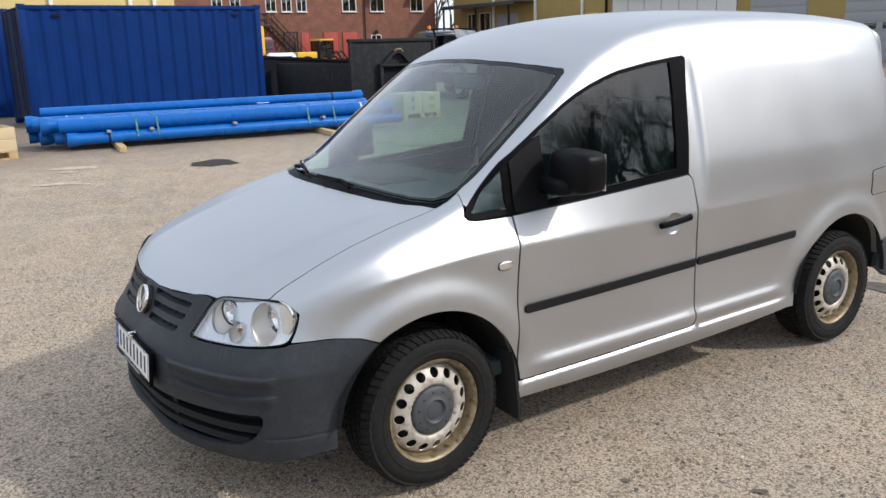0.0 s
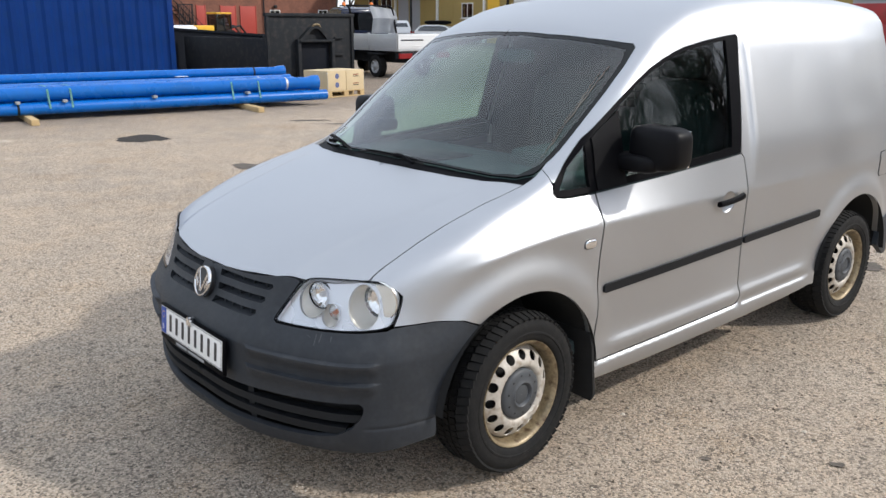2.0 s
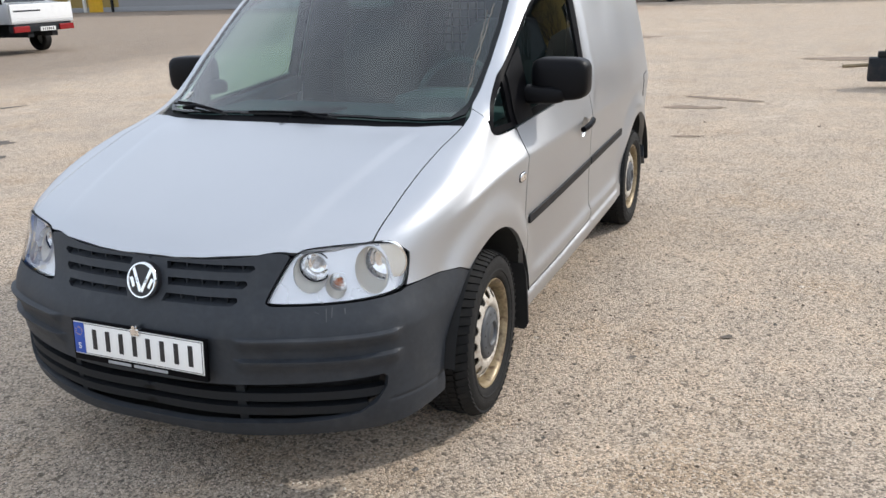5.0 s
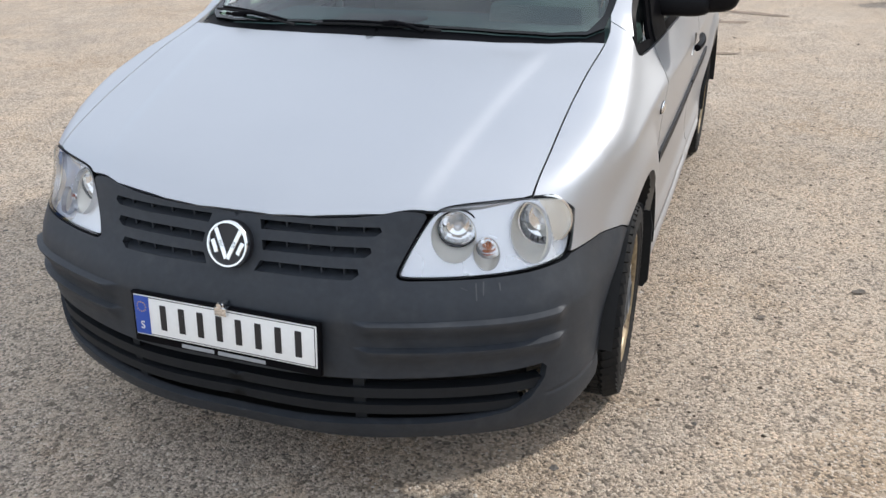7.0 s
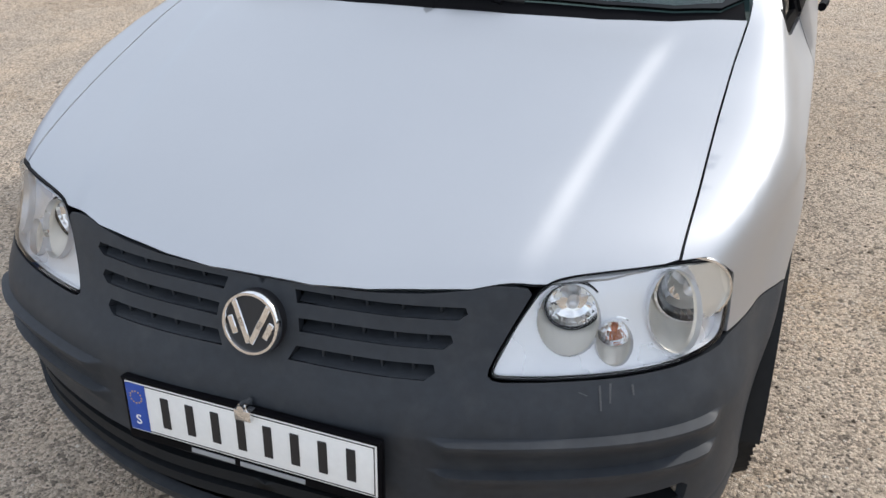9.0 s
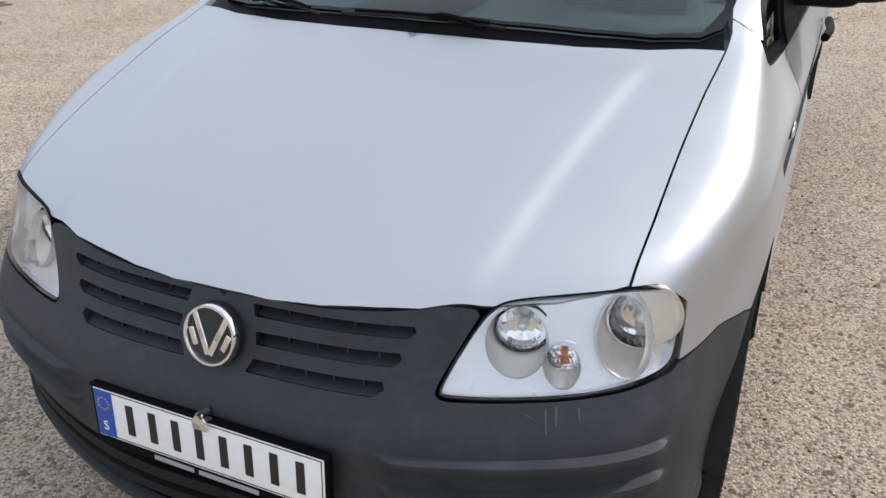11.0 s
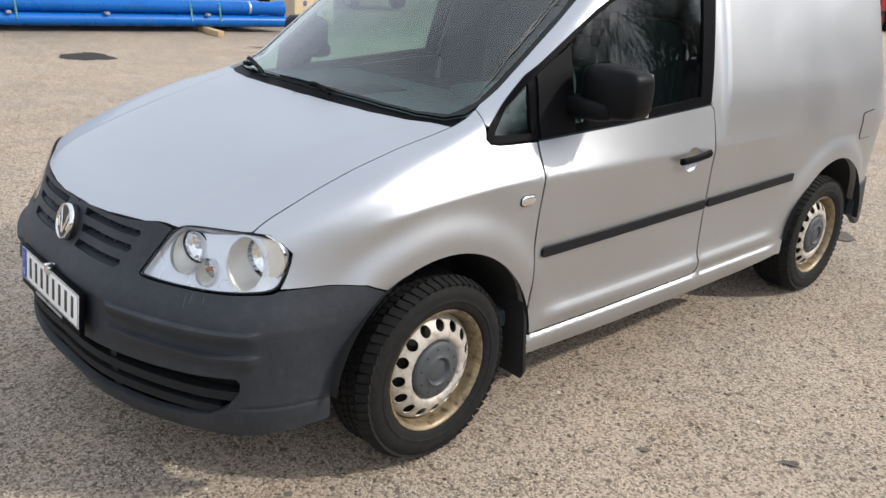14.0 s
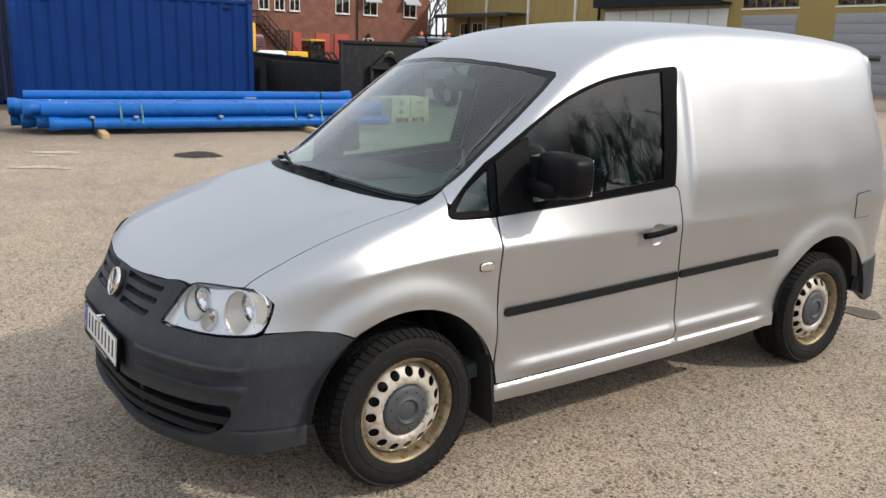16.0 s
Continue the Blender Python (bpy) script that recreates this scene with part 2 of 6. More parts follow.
RENDER_YELLOW = mat("yellow facade boards", (.34, .25, .085), .85, vary=.07, scale=.8, fine=12)
WHITE_TRIM = mat("white window trim", (.72, .72, .69), .6, vary=.05)
GREY_DOOR = mat("grey garage door", (.30, .31, .32), .6, vary=.06)
DARK_ROOF = mat("dark sheet roof", (.04, .042, .045), .6, vary=.1)
ORANGE = mat("orange reflector", (.85, .22, .03), .4)
BARK = mat("grey bark", (.055, .045, .038), .95, vary=.3, scale=5, bump=.4, bscale=40)
PALE_STONE = mat("pale loose stone", (.60, .535, .45), .9, vary=.3, scale=20)
STONE = mat("loose stone", (.13, .115, .10), .9, vary=.35, scale=20, bump=.3, bscale=120)
DEBRIS = mat("brown soil crumbs", (.075, .055, .038), .95, vary=.4, scale=20)
HEDGE = mat("dark bank", (.020, .022, .016), 1.0, vary=.4, scale=1.5, fine=12)
DARK_BARN = mat("tarred boards", (.022, .018, .015), .9, vary=.3, scale=2)


# ---- mesh tools ----
from mathutils.geometry import delaunay_2d_cdt


def part(name, bm, material, parent=None, label="", sharp=38):
    """Links a bmesh as one mesh object, under a thing or a part where one is given."""
    me = bpy.data.meshes.new(name)
    bm.normal_update()
    bm.to_mesh(me)
    bm.free()
    me.polygons.foreach_set("use_smooth", [True] * len(me.polygons))
    me.set_sharp_from_angle(angle=radians(sharp))
    me.materials.append(material)
    ob = new(name, me)
    if parent is not None:
        ob.parent = parent
    return tagged(ob, label)


def thing(name, m, label, category, group="", kind=""):
    ob = new(name)
    ob.empty_display_size = .1
    ob.matrix_world = m
    return tagged(ob, label, category, group, kind)


def box(bm, x0, x1, y0, y1, z0, z1, bevel=0.0, seg=2, m=None):
    """A box with rounded edges."""
    g = bmesh.ops.create_cube(bm, size=1.0)["verts"]
    mm = Matrix.Translation(((x0 + x1) / 2, (y0 + y1) / 2, (z0 + z1) / 2)) @ Matrix.Diagonal((x1 - x0, y1 - y0, z1 - z0, 1))
    bmesh.ops.transform(bm, matrix=mm, verts=g)
    if bevel:
        es = list({e for v in g for e in v.link_edges})
        r = bmesh.ops.bevel(bm, geom=es, offset=bevel, segments=seg, affect="EDGES", profile=.6)
        g = list({v for f in r["faces"] for v in f.verts} | {v for v in g if v.is_valid})
    if m is not None:
        bmesh.ops.transform(bm, matrix=m, verts=list({v for v in g}))
    return g


def boxes(*args, bevel=.005):
    bm = bmesh.new()
    for a in args:
        box(bm, *a[:6], bevel=a[6] if len(a) > 6 else bevel)
    return bm


def lathe(bm, prof, n=48, axis="x", at=(0, 0, 0), closed=False):
    """Turns a profile of (radius, place along the axis)."""
    rings = []
    for r, h in prof:
        ring = []
        for i in range(n):
            a = 2 * math.pi * i / n
            c, s = r * math.cos(a), r * math.sin(a)
            p = {"x": (h, c, s), "y": (s, h, c), "z": (c, s, h)}[axis]
            ring.append(bm.verts.new(Vector(p) + Vector(at)))
        rings.append(ring)
    pairs = list(zip(rings, rings[1:])) + ([(rings[-1], rings[0])] if closed else [])
    for a, b in pairs:
        for i in range(n):
            j = (i + 1) % n
            bm.faces.new((a[i], a[j], b[j], b[i]))
    return rings


def rod(bm, p, q, r0, r1=None, n=10, caps=True):
    p, q = Vector(p), Vector(q)
    r1 = r0 if r1 is None else r1
    m = Matrix.Translation(p) @ (q - p).to_track_quat("Z", "Y").to_matrix().to_4x4()
    L = (q - p).length
    a = [bm.verts.new(m @ Vector((r0 * math.cos(2 * math.pi * i / n), r0 * math.sin(2 * math.pi * i / n), 0))) for i in range(n)]
    b = [bm.verts.new(m @ Vector((r1 * math.cos(2 * math.pi * i / n), r1 * math.sin(2 * math.pi * i / n), L))) for i in range(n)]
    for i in range(n):
        j = (i + 1) % n
        bm.faces.new((a[i], a[j], b[j], b[i]))
    if caps:
        bm.faces.new(a[::-1])
        bm.faces.new(b)


def path_tube(bm, pts, r, n=8):
    for p, q in zip(pts, pts[1:]):
        rod(bm, p, q, r, r, n)


def prism(bm, pts, x0, x1, axis="x"):
    """A polygon pushed out along an axis; points are the two other coordinates."""
    def at(p, h):
        return {"x": (h, p[0], p[1]), "y": (p[0], h, p[1]), "z": (p[0], p[1], h)}[axis]
    a = [bm.verts.new(at(p, x0)) for p in pts]
    b = [bm.verts.new(at(p, x1)) for p in pts]
    n = len(pts)
    for i in range(n):
        j = (i + 1) % n
        bm.faces.new((a[i], a[j], b[j], b[i]))
    bm.faces.new(a[::-1])
    bm.faces.new(b)
    bmesh.ops.recalc_face_normals(bm, faces=bm.faces)


def superblob(bm, c, r, e=.45, nu=28, nv=18, m=None):
    """A box with very soft corners."""
    def f(t):
        return math.copysign(abs(t) ** e, t)
    rows = []
    for i in range(nv + 1):
        p = -math.pi / 2 + math.pi * i / nv
        row = []
        for j in range(nu):
            a = 2 * math.pi * j / nu
            v = Vector((c[0] + r[0] * f(math.cos(p)) * f(math.cos(a)), c[1] + r[1] * f(math.cos(p)) * f(math.sin(a)), c[2] + r[2] * f(math.sin(p))))
            row.append(bm.verts.new(m @ v if m is not None else v))
        rows.append(row)
    for a, b in zip(rows, rows[1:]):
        for j in range(nu):
            k = (j + 1) % nu
            bm.faces.new((a[j], a[k], b[k], b[j]))
    bmesh.ops.remove_doubles(bm, verts=rows[0] + rows[-1], dist=1e-5)


def densify(pts, d):
    out = []
    for p, q in zip(pts, list(pts[1:]) + [pts[0]]):
        n = max(1, int(math.ceil(math.dist(p, q) / d)))
        out += [(p[0] + (q[0] - p[0]) * i / n, p[1] + (q[1] - p[1]) * i / n) for i in range(n)]
    return out


def inset(pts, d):
    """The outline moved inwards by d."""
    n = len(pts)
    area = sum(pts[i][0] * pts[(i + 1) % n][1] - pts[(i + 1) % n][0] * pts[i][1] for i in range(n))
    s = 1 if area > 0 else -1
    out = []
    for i in range(n):
        a, b, c = (np.array(pts[k % n], float) for k in (i - 1, i, i + 1))
        u, v = b - a, c - b
        u, v = u / (np.hypot(*u) or 1), v / (np.hypot(*v) or 1)
        nn = np.array((-u[1] - v[1], u[0] + v[0])) * s
        k = 1 + float(u @ v)
        out.append(tuple(b + nn * d / max(k, .35)))
    return out


def within(pts, poly):
    pts, poly = np.asarray(pts, float), np.asarray(poly, float)
    r = np.zeros(len(pts), bool)
    x, y = pts[:, 0], pts[:, 1]
    for (x0, y0), (x1, y1) in zip(poly, np.roll(poly, -1, axis=0)):
        c = ((y0 > y) != (y1 > y))
        if y0 != y1:
            r ^= c & (x < (x1 - x0) * (y - y0) / (y1 - y0) + x0)
    return r


def chain(pts, d=.025):
    """An open line with points every d."""
    out = []
    for p, q in zip(pts, pts[1:]):
        n = max(1, int(math.ceil(math.dist(p, q) / d)))
        out += [(p[0] + (q[0] - p[0]) * i / n, p[1] + (q[1] - p[1]) * i / n) for i in range(n)]
    return out + [pts[-1]]


def panel(outline, fn, holes=(), grid=.03, depth=.012, centre=(0, 1.2, .7), mirror=False, lines=(), bm=None, levels=(), creases=()):
    """A sheet-metal panel: an outline (with holes) in the plane of two surface coordinates, laid on a curved surface by fn, its edges turned in by depth.
    mirror: joins the other half, so that the panel spans the middle of the vehicle."""
    loops = [densify(outline, grid)] + [densify(h, grid * .7) for h in holes]
    P, E = [], []
    for lp in loops:
        k = len(P)
        P += lp
        E += [(k + i, k + (i + 1) % len(lp)) for i in range(len(lp))]
    rim = np.array(P)
    for line in creases:
        q = np.array(chain(line, grid * .9))
        ok = within(q, loops[0])
        for h in loops[1:]:
            ok &= ~within(q, h)
        ok &= np.array([((rim - g) ** 2).sum(axis=1).min() for g in q]) > .004 ** 2
        for k in range(len(q)):
            if ok[k]:
                P.append(tuple(q[k]))
                if k and ok[k - 1]:
                    E.append((len(P) - 2, len(P) - 1))
    rim = np.array(P)
    lo, hi = rim.min(axis=0), rim.max(axis=0)
    us = np.arange(lo[0] + grid * .5, hi[0], grid)
    vs = np.arange(lo[1] + grid * .5, hi[1], grid)
    us = np.sort(np.concatenate([us, [q for q in lines if lo[0] < q < hi[0]]]))
    vs = np.sort(np.concatenate([vs, [q for q in levels if lo[1] < q < hi[1]]]))
    G = np.array([(u, v) for u in us for v in vs])
    if len(G):
        keep = within(G, loops[0])
        for h in loops[1:]:
            keep &= ~within(G, h)
        G = G[keep]
    if len(G):
        near = np.array([((rim - g) ** 2).sum(axis=1).min() for g in G])
        G = G[near > (grid * .45) ** 2]
        P = P + [tuple(g) for g in G]
    res = delaunay_2d_cdt([Vector(p) for p in P], E, [], 0, 1e-6)
    vv = np.array([tuple(v) for v in res[0]])
    tri = np.array([list(f) for f in res[2]])
    cen = vv[tri].mean(axis=1)
    keep = within(cen, loops[0])
    for h in loops[1:]:
        keep &= ~within(cen, h)
    tri = tri[keep]
    xyz = np.array([fn(*p) for p in vv])
    if mirror:
        xyz[xyz[:, 0] < .006, 0] = 0
        tri = tri[(np.abs(xyz[tri][:, :, 0]) > 0).any(axis=1)]
    nrm = np.cross(xyz[tri[:, 1]] - xyz[tri[:, 0]], xyz[tri[:, 2]] - xyz[tri[:, 0]])
    out = xyz[tri].mean(axis=1) - np.array(centre)
    if (nrm * out).sum() < 0:
        tri, nrm = tri[:, ::-1], -nrm
    vn = np.zeros_like(xyz)
    for k in range(3):
        np.add.at(vn, tri[:, k], nrm)
    vn /= np.maximum(np.linalg.norm(vn, axis=1), 1e-12)[:, None]
    if mirror:
        vn[xyz[:, 0] == 0, 0] = 0
    edges = {}
    for t in tri:
        for a, b in ((t[0], t[1]), (t[1], t[2]), (t[2], t[0])):
            edges[(int(a), int(b))] = 1
    border = [(a, b) for a, b in edges if (b, a) not in edges]
    if mirror:
        border = [(a, b) for a, b in border if abs(xyz[a][0]) > 1e-4 or abs(xyz[b][0]) > 1e-4]
    bm = bm or bmesh.new()
    for sgn in ((1, -1) if mirror else (1,)):
        f = np.array((sgn, 1, 1))
        V3 = {}

        def vert(i, kind):
            key = (i, kind)
            if key not in V3:
                p = xyz[i] if kind != 2 else xyz[i] - vn[i] * depth
                V3[key] = bm.verts.new(p * f)
            return V3[key]
        for t in tri:
            q = [vert(int(i), 0) for i in (t if sgn > 0 else t[::-1])]
            bm.faces.new(q)
        if depth:
            for a, b in border:
                q = [vert(a, 1), vert(a, 2), vert(b, 2), vert(b, 1)]
                bm.faces.new(q if sgn > 0 else q[::-1])
    if mirror:
        bmesh.ops.remove_doubles(bm, verts=[v for v in bm.verts if abs(v.co.x) < 1e-4], dist=2e-4)
    return bm


def flipped(bm):
    """The mirror image across the vehicle's middle."""
    b = bm.copy()
    bmesh.ops.scale(b, vec=(-1, 1, 1), verts=b.verts)
    bmesh.ops.reverse_faces(b, faces=b.faces)
    return b

def pchip(pts):
    """Smooth monotone curve through (x, y) pairs."""
    px, py = (np.array(c, float) for c in zip(*pts))
    h = np.diff(px)
    d = np.diff(py) / h
    m = np.zeros(len(px))
    m[0], m[-1] = d[0], d[-1]
    for i in range(1, len(px) - 1):
        if d[i - 1] * d[i] > 0:
            w1, w2 = 2 * h[i] + h[i - 1], h[i] + 2 * h[i - 1]
            m[i] = (w1 + w2) / (w1 / d[i - 1] + w2 / d[i])

    def f(x):
        x = np.clip(x, px[0], px[-1])
        i = np.clip(np.searchsorted(px, x) - 1, 0, len(px) - 2)
        t = (x - px[i]) / h[i]
        return ((1 + 2 * t) * (1 - t) ** 2 * py[i] + t * (1 - t) ** 2 * h[i] * m[i]
                + t * t * (3 - 2 * t) * py[i + 1] + t * t * (t - 1) * h[i] * m[i + 1])
    return f


def step(x, a, b):
    t = np.clip((x - a) / (b - a), 0, 1)
    return t * t * (3 - 2 * t)


# plan of the body at its widest height, from the middle of the nose round to the tail
PLAN = np.array([(0, -.888), (.12, -.886), (.24, -.877), (.36, -.852), (.48, -.812), (.59, -.765), (.69, -.709), (.768, -.637), (.812, -.555),
                 (.834, -.46), (.844, -.36), (.850, -.24), (.857, -.1), (.861, .1), (.867, .4), (.874, 1.0), (.874, 2.2), (.870, 2.75),
                 (.858, 3.06), (.835, 3.25), (.79, 3.37), (.70, 3.44), (.5, 3.465), (.25, 3.475), (0, 3.48)])
_l = np.concatenate([[0], np.cumsum(np.hypot(*np.diff(PLAN, axis=0).T))])
_px, _py = pchip(list(zip(_l, PLAN[:, 0]))), pchip(list(zip(_l, PLAN[:, 1])))
S_ALL = np.linspace(0, _l[-1], 700)
CX, CY = _px(S_ALL), _py(S_ALL)
_k = np.exp(-np.linspace(-2, 2, 21) ** 2)
_k /= _k.sum()
_cx = np.convolve(np.concatenate([-CX[10:0:-1], CX, -CX[-2:-12:-1]]), _k, "valid")
_cy = np.convolve(np.concatenate([CY[10:0:-1], CY, CY[-2:-12:-1]]), _k, "valid")
CX, CY = _cx, _cy
_tx, _ty = np.gradient(CX), np.gradient(CY)
_n = np.hypot(_tx, _ty)
NX, NY = _ty / _n, -_tx / _n          # outward normal of the plan

SIDE = pchip([(.18, -.06), (.215, -.030), (.245, -.006), (.262, .001), (.285, .006), (.306, .0075), (.314, .0055), (.320, -.0005), (.325, -.0045), (.333, -.0045), (.348, .0005), (.364, .0045), (.376, .0050), (.386, .0028),
              (.400, -.0050), (.412, -.0095), (.428, -.0118), (.46, -.0130), (.52, -.0130), (.60, -.0110), (.68, -.0060), (.80, .0015), (.885, .0085), (.900, .0098), (.906, .0094), (.915, .0078), (.93, .0050),
              (.95, .0014), (1.0, -.0070), (1.05, -.0155), (1.12, -.0275), (1.25, -.055), (1.45, -.103), (1.60, -.145), (1.72, -.185), (1.85, -.24)])
SETB = pchip([(.16, .10), (.19, .055), (.22, .030), (.26, .012), (.31, .003), (.36, .0), (.56, 0), (.60, .012), (.64, .036), (.68, .060), (.74, .086), (.80, .108), (.86, .14), (.95, .2)])
NARROW = pchip([(-.5, .012), (-.38, .026), (-.2, .042), (.0, .053), (.12, .060), (.24, .064), (.5, .042), (.9, .012), (1.4, 0), (4, 0)])


def hoop(y0, z0, y, z):
    """Pressed lip round a wheel opening: a flat lip, then a shoulder that runs out."""
    r = np.hypot(y - y0, z - z0)
    return .027 * (1 - step(r, .448, .560)) * step(z, z0 + .08, z0 + .34)


def lean_in(z):
    """Share of the taper towards the roof, starting at the shoulder crease."""
    t = np.clip((z - .902) / .178, 0, 1)
    return t * (1.35 - .35 * t * t)


def droop(y):
    """How far the shoulder crease has dropped at y, towards the lamp."""
    return .085 * (1 - step(y, -.75, .38))


def upsweep(y):
    """How far the lower swage and the sill have risen at y, towards the tail."""
    return .014 * (np.clip(y, .2, 2.6) - .45)


def flank(y, zz):
    """Relief of the flank: the lower swage and the sill fade out at their ends."""
    d = SIDE(zz)
    band = step(y, .43, .60) * (1 - step(y, 2.05, 2.22))
    plain = np.interp(zz, (.333, .46), (-.0045, -.0130))
    d = np.where((zz > .333) & (zz < .46), plain + (d - plain) * band, d)
    return np.where(zz <= .333, d + (np.minimum(d, -.0045) - d) * step(y, 2.10, 2.24), d)


def wrap(s, z):
    """Point of the lower body: s along the plan from the middle of the nose, z up."""
    x, y = np.interp(s, S_ALL, CX), np.interp(s, S_ALL, CY)
    nx, ny = np.interp(s, S_ALL, NX), np.interp(s, S_ALL, NY)
    f = 1 - step(y, -.80, -.15)
    g = step(y, -.55, -.1) * (1 - step(y, 3.3, 3.5))
    zz = z + droop(y) * step(z, .60, .74) - upsweep(y) * (1 - step(z, .45, .60))
    d = -SETB(z) * f + flank(y, zz) * g + (hoop(0, .30, y, z) + hoop(2.682, .31, y, z)) * step(y, -.5, -.3) - NARROW(y) * lean_in(zz) * g
    d = d + .022 * step(y, 1.488, 1.535) * step(z, .88, 1.14) * (1 - step(z, 1.56, 1.68)) * (1 - step(y, 2.4, 3.2))
    d = d - step(y, 3.15, 3.40) * .10 * step(z, .9, 1.75)
    return np.array((x + nx * d, y + ny * d, z * np.ones_like(d)))


def W(y, z):
    """Half width of the body at y and z."""
    p = wrap(S_ALL[60:-30], z)
    return float(np.interp(y, p[1], p[0]))


def S_of(y, z):
    p = wrap(S_ALL, z)
    return float(np.interp(y, p[1], S_ALL))


CROWN = pchip([(-.9, .012), (-.3, .008), (.1, .008), (.3, .03), (.7, .045), (1.2, .055), (2.5, .05), (3.5, .06)])
BOW = pchip([(-.9, .19), (-.5, .17), (-.2, .12), (0, .10), (.4, .11), (.9, .11), (1.3, .02), (4, 0)])
ZC = pchip([(-1.0, .60), (-.86, .72), (-.805, .782), (-.74, .838), (-.62, .893), (-.4, .966), (-.2, 1.020), (.0, 1.070), (.03, 1.082), (.38, 1.350), (.72, 1.600),
            (.80, 1.650), (.95, 1.708), (1.2, 1.773), (1.6, 1.818), (2.0, 1.832), (2.5, 1.826), (2.96, 1.800), (3.2, 1.770), (3.33, 1.715), (3.40, 1.62), (3.45, 1.4)])


def RIDGE(x, y):
    """Distance across the bonnet from its pressed crease."""
    return x - (.428 + .165 * (y + .70))


def T(x, y):
    """Height of the bonnet, windscreen and roof."""
    q = (x / .68) ** 2
    ridge = .0080 * step(RIDGE(x, y), -.30, -.012) * (1 - step(RIDGE(x, y), -.006, .046)) * (1 - step(y, -.10, .08)) * step(y, -.86, -.72)
    return ZC(y - BOW(y) * q) - CROWN(y) * q + ridge


ROUND = pchip([(-.9, .02), (-.5, .030), (-.25, .040), (0, .040), (.2, .022), (.7, .028), (1.1, .05), (2, .06), (4, .06)])
V = np.arange(-1.75, .95, .005)
_sections = {}


def section(y):
    k = round(float(y) / .02)
    if k not in _sections:
        yy = k * .02
        zs = np.arange(.18, 1.9, .005)
        g = wrap(S_ALL[60:-30, None], zs[None, :])
        xs = np.array([np.interp(yy, g[1][:, i], g[0][:, i]) for i in range(len(zs))])
        gap = T(xs, yy) - zs
        i = int(np.argmax(gap < 0)) if (gap < 0).any() else len(zs) - 1
        f = gap[i - 1] / (gap[i - 1] - gap[i]) if i else 0
        zc, xc = zs[i - 1] + f * .005, xs[i - 1] + f * (xs[i] - xs[i - 1])
        side = [(x, z) for x, z in zip(xs[:i], zs[:i])]
        tx = np.linspace(xc, -.45, 240)
        top = list(zip(tx, T(tx, yy)))
        pts = np.array(side + top)
        a = np.concatenate([[0], np.cumsum(np.hypot(*np.diff(pts, axis=0).T))])
        ac = a[len(side)]
        grid = np.arange(0, a[-1], .005)
        gx, gz = np.interp(grid, a, pts[:, 0]), np.interp(grid, a, pts[:, 1])
        sg = max(1, float(ROUND(yy)) / .005)
        n = int(3 * sg)
        ker = np.exp(-.5 * (np.arange(-n, n + 1) / sg) ** 2)
        ker /= ker.sum()
        sx = np.convolve(np.pad(gx, n, mode="reflect", reflect_type="odd"), ker, "valid")
        sz = np.convolve(np.pad(gz, n, mode="reflect", reflect_type="odd"), ker, "valid")
        w = 1 - step(np.abs(grid - ac), 1.8 * sg * .005, 3.6 * sg * .005)
        sx, sz = w * sx + (1 - w) * gx, w * sz + (1 - w) * gz
        _sections[k] = (np.interp(V + ac, grid, sx), np.interp(V + ac, grid, sz))
    return _sections[k]


def skin(y, v):
    """Point of the upper body at station y, v along the section from its upper edge (side below zero)."""
    k = math.floor(y / .02)
    f = y / .02 - k
    a, b = section(k * .02), section((k + 1) * .02)
    x = (1 - f) * np.interp(v, V, a[0]) + f * np.interp(v, V, b[0])
    z = (1 - f) * np.interp(v, V, a[1]) + f * np.interp(v, V, b[1])
    return float(x), float(y), float(z)


def on_side(y, z):
    """(y, v) of the point of the side at height z."""
    k = math.floor(y / .02)
    f = y / .02 - k
    r = []
    for s in (section(k * .02), section((k + 1) * .02)):
        n = int(np.argmax(s[1]))
        r.append(np.interp(z, s[1][:n], V[:n]))
    return (y, float((1 - f) * r[0] + f * r[1]))


def on_top(x, y):
    k = math.floor(y / .02)
    f = y / .02 - k
    r = [np.interp(-x, -s[0][240:], V[240:]) for s in (section(k * .02), section((k + 1) * .02))]
    return (y, float((1 - f) * r[0] + f * r[1]))


# ---- ground ----
bm = bmesh.new()
bmesh.ops.create_grid(bm, x_segments=40, y_segments=40, size=500)
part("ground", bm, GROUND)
tagged(bpy.data.objects["ground"], "worn grey-brown asphalt yard strewn with grit", "ground", kind="structure")


def patch(name, x, y, rx, ry, turn, material, label, seed, z=.004):
    """A flat stain with an uneven edge."""
    rnd = random.Random(seed)
    bm = bmesh.new()
    n = 64
    ph = [rnd.uniform(0, 6.3) for _ in range(6)]
    vs = []
    for i in range(n):
        a = 2 * math.pi * i / n
        k = 1 + sum(.13 / (j * .6 + .6) * math.sin((j + 2) * a + ph[j]) for j in range(5)) + rnd.uniform(-.10, .10)
        px, py = rx * k * math.cos(a), ry * k * math.sin(a)
        c, s = math.cos(radians(turn)), math.sin(radians(turn))
        vs.append(bm.verts.new((px * c - py * s, px * s + py * c, 0)))
    bm.faces.new(vs)
    ob = part(name, bm, material)
    ob.location = (x, y, z)
    return tagged(ob, label, "stain", kind="structure")


